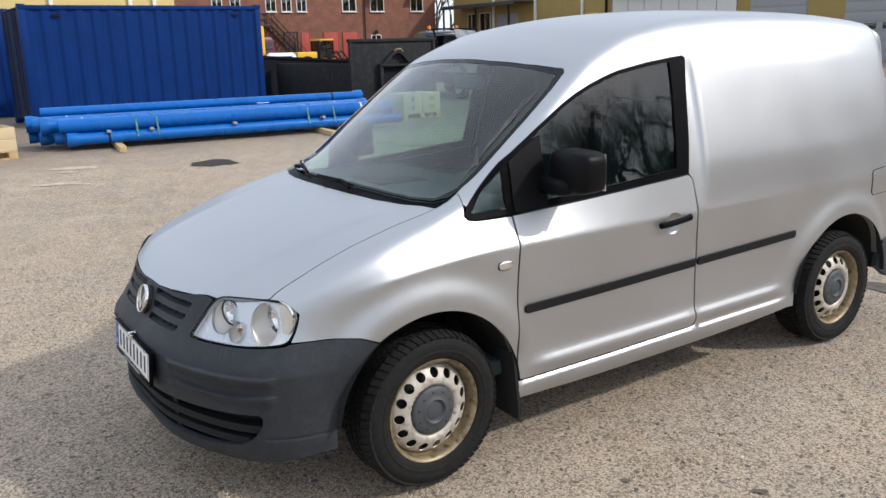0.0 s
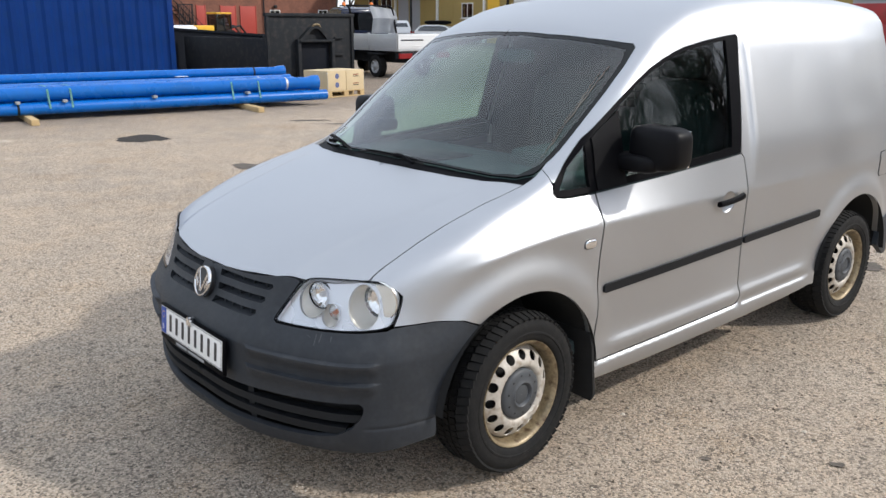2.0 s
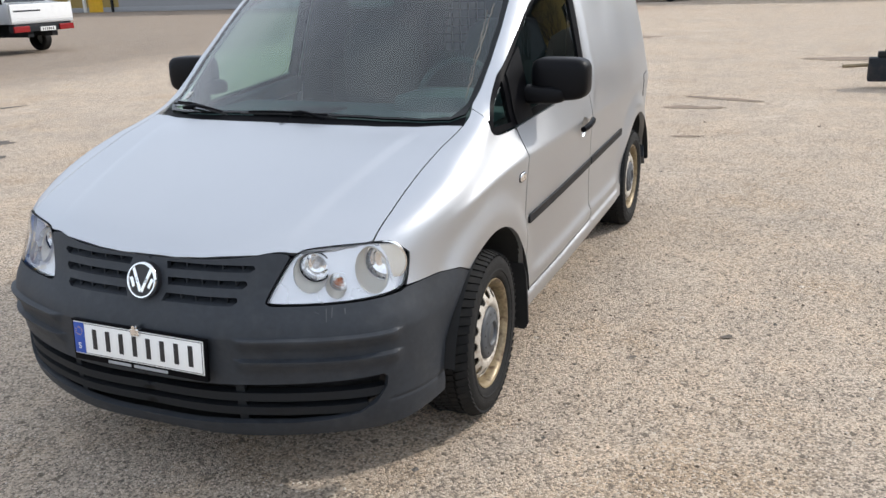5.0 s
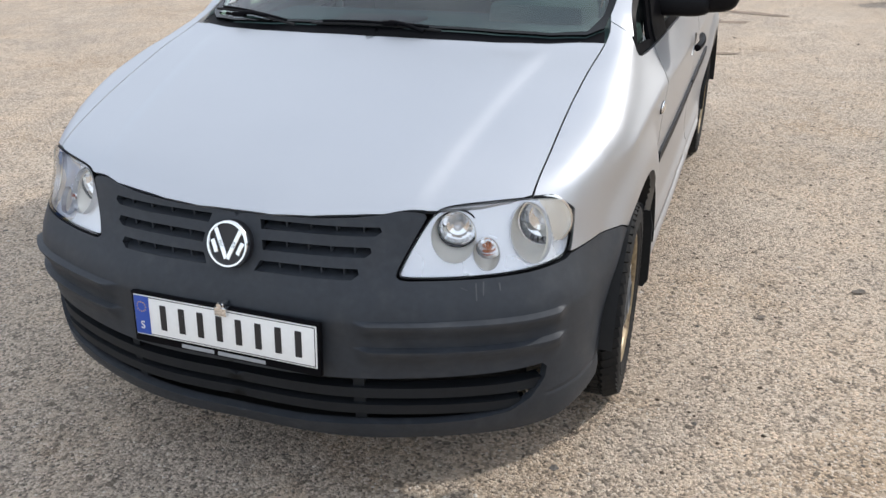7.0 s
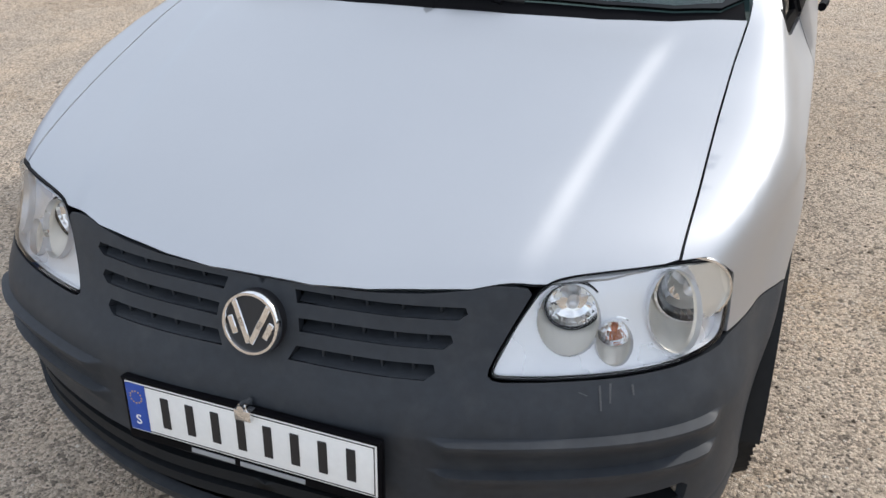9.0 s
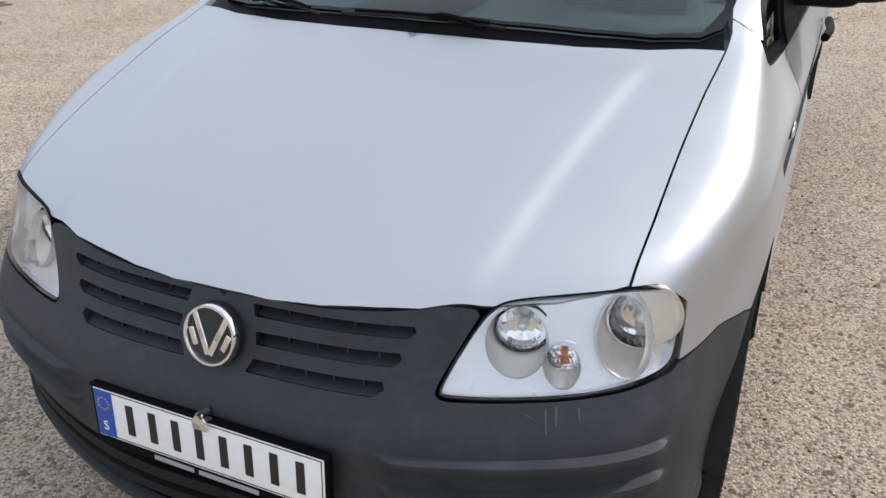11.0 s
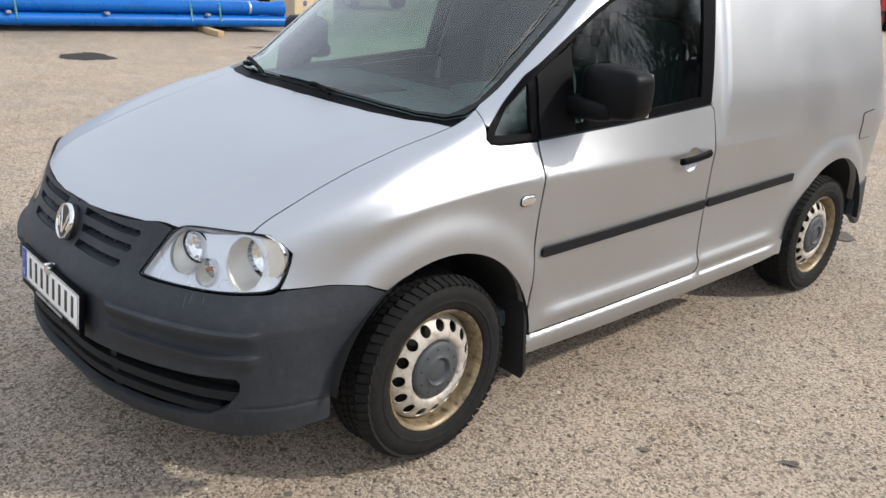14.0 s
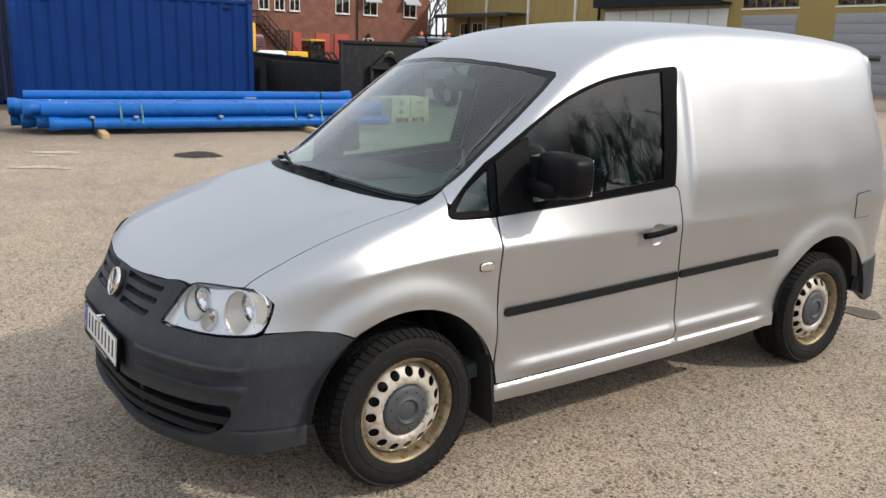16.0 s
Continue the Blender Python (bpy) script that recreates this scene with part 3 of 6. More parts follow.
for i, (x, y, rx, ry, tr, w) in enumerate([(-9.4, 2.55, .28, .50, 72, 0), (-6.0, 2.62, .34, .2, 20, 0), (-6.5, 3.8, .22, .14, 55, 0), (-5.8, 3.1, .24, .12, 20, 0),
                                           (-9.85, 5.7, .3, .1, 60, 0), (-9.0, 5.95, .3, .09, 60, 0), (.59, 7.81, .34, .12, 12, 1), (.8, 5.89, .16, .05, 20, 1), (-2.75, 18.9, 1.15, .42, 38, 1),
                                           (.9, 8.6, .5, .1, -15, 1), (.40, 3.86, .20, .13, 20, 0), (1.64, .97, .026, .02, 20, 0), (1.28, .62, .016, .014, 0, 0), (-3.4, 11.5, .5, .12, 30, 1), (3.5, 14, 1.6, .4, 10, 1),
                                           (-10.4, .68, .30, .20, 60, 2), (-10.0, .52, .16, .10, 20, 2), (-8.85, .18, .34, .12, 70, 2), (-8.6, .45, .14, .07, 40, 2)]):
    label = ("dark damp stain on the asphalt", "muddy brown stain on the asphalt", "pale dried dust on the asphalt")[w]
    patch("stain", x, y, rx, ry, tr, (WET if i == 0 else DAMP, PUDDLE, PALE_DUST)[w], label, i + 3, .004 + .0002 * i)

# loose grit and small stones, dark and pale
def grit(seed, count, material, label, lo, hi, near=(-3.5, 4.6, -3.4, 6)):
    rnd = random.Random(seed)
    vs, fs_ = [], []
    for i in range(count):
        if i < count * .8:
            x, y = rnd.uniform(near[0], near[1]), rnd.uniform(near[2], near[3])
        else:
            x, y = rnd.uniform(-13, 5), rnd.uniform(-4, 22)
        r = rnd.uniform(lo, hi) * (1 + rnd.uniform(.4, 1.6) * (rnd.random() > .975))
        k0, ph = len(vs), rnd.uniform(0, 6)
        for k in range(5):
            a, q = ph + k * 1.2566, r * rnd.uniform(.7, 1.2)
            vs.append((x + q * math.cos(a), y + q * math.sin(a), .0005))
        vs.append((x + rnd.uniform(-.3, .3) * r, y + rnd.uniform(-.3, .3) * r, r * rnd.uniform(.5, 1.0)))
        fs_ += [(k0 + k, k0 + (k + 1) % 5, k0 + 5) for k in range(5)]
    me = bpy.data.meshes.new("loose_grit")
    me.from_pydata(vs, [], fs_)
    me.materials.append(material)
    tagged(new("loose_grit", me), label, "gravel", kind="stuff")


grit(5, 9000, STONE, "dark loose grit and small stones on asphalt", .0020, .0056)
grit(6, 17000, PALE_STONE, "pale loose grit and small stones on asphalt", .0020, .0058)
grit(7, 900, DEBRIS, "brown crumbs of soil and bark strewn beside the van", .0035, .0095, (.8, 4.2, -.5, 7.5))


# ---- buildings round the yard ----
def facade_window(parent, wall, x, a0, a1, z0, z1, sill=True, awning=False, axis="y", sign=1):
    """A framed window set in a wall that runs along an axis; x is the wall's face, sign its outward side."""
    def bx(d0, d1, p0, p1, q0, q1, bev=.01):
        lo, hi = sorted((x + sign * d0, x + sign * d1))
        return (lo, hi, p0, p1, q0, q1, bev) if axis == "y" else (p0, p1, lo, hi, q0, q1, bev)
    f = part("window", boxes(bx(-.02, .05, a0 - .07, a0, z0 - .07, z1 + .07), bx(-.02, .05, a1, a1 + .07, z0 - .07, z1 + .07), bx(-.02, .05, a0, a1, z1, z1 + .07), bx(-.02, .05, a0, a1, z0 - .07, z0)), WHITE_TRIM, parent, "white framed window")
    part("pane", boxes(bx(.004, .016, a0, a1, z0, z1, .002)), PANE, f)
    part("mullion", boxes(bx(.0, .04, (a0 + a1) / 2 - .03, (a0 + a1) / 2 + .03, z0, z1)), WHITE_TRIM, f)
    if sill:
        part("sill", boxes(bx(0, .16, a0 - .12, a1 + .12, z0 - .13, z0 - .08)), WHITE_TRIM, f)
    if awning:
        bm = bmesh.new()
        pts = [(x + sign * .02, z1 + .30), (x + sign * .75, z1 - .22), (x + sign * .75, z1 - .34), (x + sign * .72, z1 - .22), (x + sign * .02, z1 + .24)]
        if axis == "y":
            prism(bm, pts, a0 - .2, a1 + .2, "y")
        part("awning", bm, TARP, f, "pale rolled-out awning")
    return f


# brick house: the face looks towards +x
BX = -68.0
house = thing("brick_building", pose(0, 0, 0), "red brick building with white framed windows and red doors", "building")
part("wall", boxes((BX - 12, BX - .0, 4, 45.0, 0, 9, .02)), BRICK, house, "red brick wall")
part("roof", boxes((BX - 12.3, BX + .3, 3.6, 45.3, 9, 9.3, .05)), DARK_ROOF, house)
for k, (a0, a1) in enumerate([(27.4, 28.25), (28.87, 29.7), (30.31, 31.16), (34.85, 36.17), (37.77, 39.14), (42.18, 43.5), (22.6, 23.4), (24.2, 25.0), (18.0, 19.3), (13.0, 14.3)]):
    facade_window(house, None, BX, a0, a1, 4.95, 6.35, awning=a0 > 37)
for a0, a1 in ((30.6, 31.3), (32.85, 34.2), (34.75, 36.2), (26.0, 27.0)):
    d = part("door", boxes((BX, BX + .05, a0, a1, .0, 3.05, .01)), RED_DOOR, house, "red painted door")
    part("frame", boxes((BX, BX + .08, a0 - .08, a0, 0, 3.12, .01), (BX, BX + .08, a1, a1 + .08, 0, 3.12, .01)), RED_DOOR, d)
facade_window(house, None, BX, 37.75, 38.7, 1.2, 2.70, sill=False)
facade_window(house, None, BX, 43.0, 43.9, 1.9, 2.75, sill=False)
bm = bmesh.new()
path_tube(bm, [(BX + .12, 37.05, .2), (BX + .12, 37.05, 9)], .06, 10)
part("downpipe", bm, SKIP_BLACK, house, "black downpipe")
bm = bmesh.new()
superblob(bm, (BX + .2, 38.2, 3.05), (.14, .18, .16), .8)
part("wall_lamp", bm, SKIP_BLACK, house)
st = part("outside_stair", boxes((BX + .02, BX + 1.4, 24.4, 27.3, 3.55, 3.70, .02)), SKIP_BLACK, house, "dark steel outside stair with railing")
for k in range(12):
    y, z = 27.4 + .27 * k, 3.45 - .29 * k
    part("tread", boxes((BX + .1, BX + 1.3, y, y + .27, z, z + .04, .005)), SKIP_BLACK, st)
bm = bmesh.new()
for x in (BX + .1, BX + 1.3):
    path_tube(bm, [(x, 24.4, 4.7), (x, 27.3, 4.7), (x, 30.6, 1.25)], .03, 6)
    path_tube(bm, [(x, 24.4, 4.2), (x, 27.3, 4.2), (x, 30.6, .7)], .025, 6)
    path_tube(bm, [(x, 27.3, 3.6), (x, 30.6, .05)], .06, 6)
    for y in (24.5, 25.2, 25.9, 26.6, 27.3):
        path_tube(bm, [(x, y, 3.7), (x, y, 4.7)], .025, 6)
    for k in range(6):
        path_tube(bm, [(x, 27.8 + .5 * k, 3.05 - .54 * k), (x, 27.8 + .5 * k, 4.2 - .54 * k)], .02, 6)
part("railing", bm, SKIP_BLACK, st)
cage = part("cage", boxes((BX + 1.5, BX + 1.58, 28.25, 28.33, 0, 3.15, .01), (BX + 1.5, BX + 1.58, 29.45, 29.53, 0, 3.15, .01), (BX + 1.5, BX + 1.58, 28.33, 29.45, 3.07, 3.15, .01)), SKIP_BLACK, house, "dark barred steel gate")
for k in range(1, 9):
    part("bar", boxes((BX + 1.52, BX + 1.56, 28.29 + .134 * k, 28.33 + .134 * k, 0, 3.08, .005)), SKIP_BLACK, cage)

# low cream store behind the containers
store = thing("cream_store", pose(0, 0, 0), "cream boarded store with white posts behind the containers", "building")
CREAM = mat("cream facade boards", (.60, .47, .20), .85, vary=.07, scale=.8, fine=12)
part("wall", boxes((-50, -40, -6, 11.2, 0, 5.4, .02)), CREAM, store)
part("roof", boxes((-50.3, -39.7, -6.3, 11.5, 5.4, 5.6, .03)), DARK_ROOF, store)
for y in (-1.5, 2.0, 5.5, 9.05, 10.2):
    part("post", boxes((-39.98, -39.88, y - .09, y + .09, 0, 5.4, .01)), WHITE_TRIM, store, "white post")

# yellow hall: the face looks towards -y
YY = 48.0
hall = thing("yellow_building", pose(0, 0, 0), "yellow clad industrial building with garage doors", "building")
part("wall", boxes((-69.2, 26, YY, YY + 14, 0, 8.5, .02)), RENDER_YELLOW, hall, "yellow clad wall")
part("roof", boxes((-69.6, 26.4, YY - .5, YY + 14.5, 8.5, 8.9, .05)), DARK_ROOF, hall)
part("plinth", boxes((-69.2, 26, YY - .04, YY, 0, .35, .01)), GREY_DOOR, hall)
for k in range(70):
    x = -69 + 1.36 * k
    if not -46.7 < x < -20:
        part("batten", boxes((x - .02, x + .02, YY - .02, YY, .35, 8.5, .004)), RENDER_YELLOW, hall)
can = part("canopy", boxes((-67.9, -56.3, YY - 2.4, YY, 5.15, 5.30, .03), (-67.9, -56.3, YY - 2.45, YY - 2.35, 4.95, 5.30, .02)), DARK_ROOF, hall, "dark sheet canopy")
for x in (-67.6, -62.2, -57.2):
    part("post", boxes((x - .07, x + .07, YY - 2.35, YY - 2.2, 0, 5.1, .01)), SKIP_BLACK, can)
for x in (-56.15, -50.05, -62.3):
    part("downpipe", boxes((x - .11, x + .11, YY - .2, YY - .02, 0, 8.5, .03)), WHITE_TRIM, hall, "white downpipe")
part("downpipe", boxes((-47.35, -47.2, YY - .2, YY - .02, 0, 8.5, .03)), SKIP_BLACK, hall, "black downpipe")
facade_window(hall, None, YY, -52.9, -51.6, 2.1, 3.25, sill=True, axis="x", sign=-1)
facade_window(hall, None, YY, -66.6, -65.4, 3.0, 4.5, sill=True, axis="x", sign=-1)
facade_window(hall, None, YY, -64.6, -63.0, 2.9, 4.5, sill=True, axis="x", sign=-1)
for a0, a1 in ((-61.9, -60.4), (-60.2, -58.7)):
    part("door", boxes((a0, a1, YY - .05, YY, 0, 4.3, .01)), GREY_DOOR, hall, "grey door")
part("door", boxes((-49.7, -48.3, YY - .06, YY, 0, 3.9, .01)), YELLOW_MACH, hall, "bright yellow door")
lean = part("panel_wall", boxes((-46.7, -34.8, YY - .03, YY, .3, 5.3, .01)), GREY_DOOR, hall, "pale panelled wall under a shelf of stores")
for k in range(7):
    x = -46.6 + 1.69 * k
    part("panel", boxes((x + .04, x + 1.65, YY - .09, YY - .03, 2.2, 5.2, .02)), WHITE_TRIM, lean)
part("shelf", boxes((-46.9, -34.6, YY - 1.2, YY, 5.45, 5.6, .02), (-46.9, -34.6, YY - 1.2, YY - 1.1, 5.6, 6.3, .02)), SKIP_BLACK, hall, "dark shelf")
for a0, a1 in ((-33.7, -29.5), (-26.9, -22.4), (-19.5, -15.0), (-12.2, -7.7), (-5, -.5), (3, 7.5), (10, 14.5)):
    gd = part("garage_door", boxes((a0, a1, YY - .02, YY + .01, 0, 4.7, .01)), GREY_DOOR, hall, "grey sectional garage door")
    for k in range(8):
        part("section", boxes((a0 + .02, a1 - .02, YY - .05, YY - .02, .02 + .58 * k, .57 + .58 * k, .015)), GREY_DOOR, gd)
    for j in range(4):
        w = (a1 - a0) / 4
        part("light", boxes((a0 + w * j + .2, a0 + w * (j + 1) - .2, YY - .06, YY - .05, 1.9, 2.25, .02)), PANE, gd)
    hw = part("high_window", boxes((a0 - .1, a1 + .1, YY - .05, YY, 5.05, 5.15, .01)), WHITE_TRIM, hall, "row of panes above the door")
    for j in range(4):
        w = (a1 - a0) / 4
        part("pane", boxes((a0 + w * j + .04, a0 + w * (j + 1) - .04, YY - .03, YY - .01, 5.2, 6.6, .01)), PANE, hw)


# ---- the van ----
van = thing("van", pose(0, 0, .015), "silver panel van with dark grey plastic bumpers parked on asphalt", "van")


def sx(x, z):
    """Place along the plan where the front has half width x at height z."""
    p = wrap(S_ALL[:330], z)
    return float(np.interp(x, p[0], S_ALL[:330]))


def wp(s, z):
    """Wrapped point, for panels."""
    return tuple(float(c) for c in wrap(s, z))


def pushed(fn, d):
    """fn moved by d along the outward normal of its surface."""
    def g(u, v):
        e = .004
        p = np.array(fn(u, v))
        n = np.cross(np.array(fn(u + e, v)) - np.array(fn(u - e, v)), np.array(fn(u, v + e)) - np.array(fn(u, v - e)))
        n /= np.linalg.norm(n) or 1
        if n @ (p - np.array((0, min(max(p[1], .0), 3.0), .6))) < 0:
            n = -n
        return tuple(p + n * d)
    return g


def arc(y0, z0, r, a0, a1, n=28):
    return [(y0 + r * math.cos(radians(a0 + (a1 - a0) * i / n)), z0 + r * math.sin(radians(a0 + (a1 - a0) * i / n))) for i in range(n + 1)]


side = on_side


def sides(pts, closed=False):
    return [side(y, z) for y, z in (densify(pts, .025) if closed else chain(pts))]


def swages(y0, y1, low=True, high=True, lows=(.285, .306, .313, .319, .325, .335, .350, .365, .377, .388, .400, .412, .430)):
    """Lines along the pressed edges of the flank, which keep them crisp."""
    ys_ = np.arange(y0, y1 + .001, .03)
    out = []
    if low:
        out += [[side(y, z + float(upsweep(y))) for y in ys_] for z in lows]
    if high:
        out += [[side(y, z - float(droop(y))) for y in ys_] for z in (.870, .889, .898, .904, .912, .925, .945)]
    return out


def tops(pts):
    return [on_top(x, y) for x, y in chain(pts)]


def weld(bm):
    """Join the mirrored halves of a panel along the middle."""
    bmesh.ops.delete(bm, geom=[f for f in bm.faces if all(abs(v.co.x) < 1.2e-3 for v in f.verts)], context="FACES")
    mid = [v for v in bm.verts if abs(v.co.x) < 1.2e-3]
    for v in mid:
        v.co.x = 0
    bmesh.ops.remove_doubles(bm, verts=mid, dist=1e-3)
    return bm


SEAL_TOP = [(.209, 1.038), (.227, 1.07), (.297, 1.129), (.409, 1.22), (.495, 1.277), (.615, 1.355), (.739, 1.431), (.82, 1.472), (.901, 1.504), (.985, 1.531), (1.07, 1.553), (1.244, 1.580), (1.38, 1.595), (1.485, 1.604)]
SEAL_LOW = [(1.496, 1.595), (1.47, 1.45), (1.440, 1.22), (1.416, 1.079), (.90, 1.047), (.43, 1.018), (.255, 1.015), (.22, 1.021)]
WS_EDGE = [(-.015, .735), (.25, .748), (.45, .782), (.60, .822), (.645, .838), (.665, .825), (.684, .74), (.698, .60), (.706, .45), (.706, .33), (.699, .26)]
HOOD_SEAM = [(.683, -.566), (.690, -.431), (.695, -.237), (.702, -.05), (.708, .06), (.712, .128)]
FENDER_LINE = [(.704, .235), (.763, .250)]
AF, AR = (0.0, .30, .408), (2.682, .31, .415)

# body: side, sill, roof and pillars in one pressing
rear_y = 3.37


def tail_y(z):
    """Where the flank ends at height z: the tail leans forward towards the roof."""
    return rear_y - .095 * float(step(z, 1.0, 1.62))


out = sides([(.40, .248), (.8, .243), (1.5, .250), (1.9, .264), (2.2, .284)])
out += sides(arc(*AR, 184, 18, 34))
out += sides([(3.12, .44), (3.3, .46), (rear_y, .46)] + [(tail_y(z), z) for z in (.8, 1.0, 1.1, 1.2, 1.3, 1.4, 1.5)])
out += tops([(.6, tail_y(1.7)), (.4, tail_y(1.7)), (.2, tail_y(1.7)), (-.015, tail_y(1.7)), (-.015, 3.0), (-.015, 2.0), (-.015, .95)])
out += tops(WS_EDGE)
out += [on_top(*FENDER_LINE[0]), side(.215, 1.075)]
out += sides(SEAL_TOP[1:])
out += sides(SEAL_LOW[:4] + [(1.44, 1.055), (1.455, .96), (1.474, .73), (1.486, .52), (1.487, .42), (1.485, .358), (1.475, .3425), (1.44, .3387), (1.0, .3325), (.6, .3269), (.43, .3245), (.408, .3245)])
body_lines = [1.485, 1.50, 1.515, 1.53, 1.545]
bm = panel(inset(out, .0015), skin, grid=.028, depth=.03, mirror=True, lines=body_lines, creases=swages(.43, 1.45, high=False, lows=(.270, .288, .304, .310, .3145, .319)) + swages(1.52, 2.22, high=False) + swages(1.52, 1.98, low=False))
bmesh.ops.remove_doubles(bm, verts=[v for v in bm.verts if abs(v.co.x) < 1e-3], dist=1e-3)
body = part("body", bm, SILVER, van)
bm = panel(inset(out, .004), pushed(skin, -.035), grid=.06, depth=0, mirror=True)
bmesh.ops.reverse_faces(bm, faces=bm.faces)
part("lining", bm, INTERIOR, van, "dark grey cab and load bay lining")

# tail with its glazed doors
tail = [skin(*side(tail_y(z), z)) for z in np.linspace(.44, 1.5, 24)]
top_y = tail_y(1.7)
tail += [skin(top_y, v) for v in np.linspace(side(top_y, 1.52)[1], on_top(0, top_y)[1], 22)]
bm = bmesh.new()
vs = [bm.verts.new((x, y - .004, z)) for x, y, z in tail] + [bm.verts.new((-x, y - .004, z)) for x, y, z in tail[-2::-1]]
mid = bm.verts.new((0, rear_y + .01, 1.0))
for a, b in zip(vs, vs[1:] + vs[:1]):
    bm.faces.new((a, b, mid))
bmesh.ops.recalc_face_normals(bm, faces=bm.faces)
part("rear_door", bm, SILVER, van)
for sg in (1, -1):
    bm = bmesh.new()
    prism(bm, [(sg * x, z) for x, z in [(.66, .70), (.742, .72), (.735, 1.02), (.68, 1.04)]], 3.33, 3.40, "y")
    part("tail_lamp", bm, RED_LAMP, van, "red rear lamp")
s0, s1 = S_of(3.02, .4), S_ALL[-1] - .001
bm = panel([(S_of(3.06, .36), .36), (S_of(3.2, .30), .28), (s1, .28), (s1, .52), (S_of(3.3, .52), .52), (S_of(3.12, .51), .51), (S_of(3.085, .45), .45)], pushed(wp, .012), grid=.04, depth=.03, mirror=True, centre=(0, 2.6, .4))
part("rear_bumper", bm, BLACK_PLASTIC, van, "dark grey plastic rear bumper")

# bonnet
def hood_fn(x, y):
    """Bonnet surface: the rounded body skin, running out to the plain nose curve."""
    zt = float(T(x, y))
    if y < -.68:
        return (x, y, zt)
    p = skin(y, on_top(x, y)[1])
    w = float(step(y, -.66, -.57)) if abs(p[0] - x) < .004 else 0
    return (x, y, w * p[2] + (1 - w) * zt)


hood = chain([(-.0025, -.800), (.1, -.797), (.2, -.782), (.3, -.758), (.371, -.738), (.415, -.717), (.45, -.701), (.482, -.688), (.58, -.641), (.64, -.602)] + HOOD_SEAM
             + [(.64, .106), (.55, .070), (.4, .035), (.2, .015), (-.0025, .008)])
crown_lines = [[(.428 + .165 * (y + .70) + r, y) for y in np.arange(-.69, .06, .03)] for r in (-.030, -.015, -.004, .006, .016, .026, .036, .046, .058)]
bm = weld(panel(inset(hood, .0025), hood_fn, grid=.026, depth=.02, mirror=True, centre=(0, -.2, .3), creases=crown_lines))
part("bonnet", bm, SILVER, van)

# front wings
wing = tops(HOOD_SEAM + [(.712, .19), FENDER_LINE[0]]) + sides([(.215, 1.075), (.206, 1.034), (.219, 1.019), (.254, 1.0125), (.30, 1.011), (.418, 1.013), (.409, .76), (.411, .52), (.404, .33)])
wing += sides(arc(*AF, 2, 124, 26) + [(-.30, .668), (-.40, .678), (-.48, .679), (-.536, .679), (-.5155, .712), (-.500, .748), (-.493, .775)]) + [on_top(.722, -.535)]
bm = panel(inset(wing, .0018), skin, grid=.020, depth=.02, centre=(0, .2, .5), creases=swages(-.51, .40, low=False))
wing_r = flipped(bm)
part("front_wing", bm, SILVER, van)
part("front_wing", wing_r, SILVER, van)

# windscreen, its black border and the scuttle below it
ws_out = [(-.015, .062), (.2, .068), (.4, .086), (.55, .112), (.65, .148), (.694, .20)]
glass_line = tops(ws_out + WS_EDGE[::-1])
inner = tops([(-.015, .074), (.2, .080), (.4, .098), (.55, .124), (.648, .166), (.680, .25), (.686, .45), (.676, .62), (.660, .74), (.638, .800), (.45, .762), (.25, .728), (-.015, .714)])
bm = panel(inset(inner, -.002) + tops([(-.015, .70), (-.015, .10)]), pushed(skin, -.003), grid=.05, depth=0, mirror=True, centre=(0, 1, .7))
ob = part("windscreen", bm, GLASS_CAR, van, "green tinted windscreen glass")
ob.visible_shadow = False
ring = glass_line + [inner[-1]] + inner[-2::-1]
bm = panel(inset(ring, .001), pushed(skin, -.002), grid=.03, depth=.008, mirror=True, centre=(0, 1, .7))
part("windscreen_border", bm, CERAMIC, van, "black ceramic border of the windscreen")
cowl = tops([(-.015, .010), (.2, .016), (.4, .032), (.55, .058), (.64, .082), (.70, .10), (.708, .14), (.696, .20), (.65, .146), (.55, .110), (.4, .084), (.2, .066), (-.015, .060)])
bm = panel(cowl, pushed(skin, -.012), grid=.03, depth=.03, mirror=True, centre=(0, .2, .5))
part("scuttle", bm, BLACK_GLOSS, van, "black plastic scuttle below the windscreen")

# side windows, doors
quarter = [(.242, 1.042), (.404, 1.038), (.404, 1.198), (.305, 1.122)]
pane = [(.47, 1.050), (.90, 1.076), (1.343, 1.110), (1.360, 1.23), (1.383, 1.45), (1.394, 1.580), (1.244, 1.564), (1.07, 1.537), (.985, 1.515), (.901, 1.488), (.82, 1.456), (.739, 1.415), (.615, 1.338), (.505, 1.262), (.478, 1.243)]
door_line = [(.423, 1.014), (.90, 1.043), (1.416, 1.075), (1.439, 1.052), (1.450, .96), (1.469, .73), (1.481, .52), (1.482, .42), (1.480, .362), (1.470, .3450), (1.44, .3403), (1.0, .3341), (.6, .3285), (.43, .3261), (.412, .334), (.415, .52), (.413, .76)]
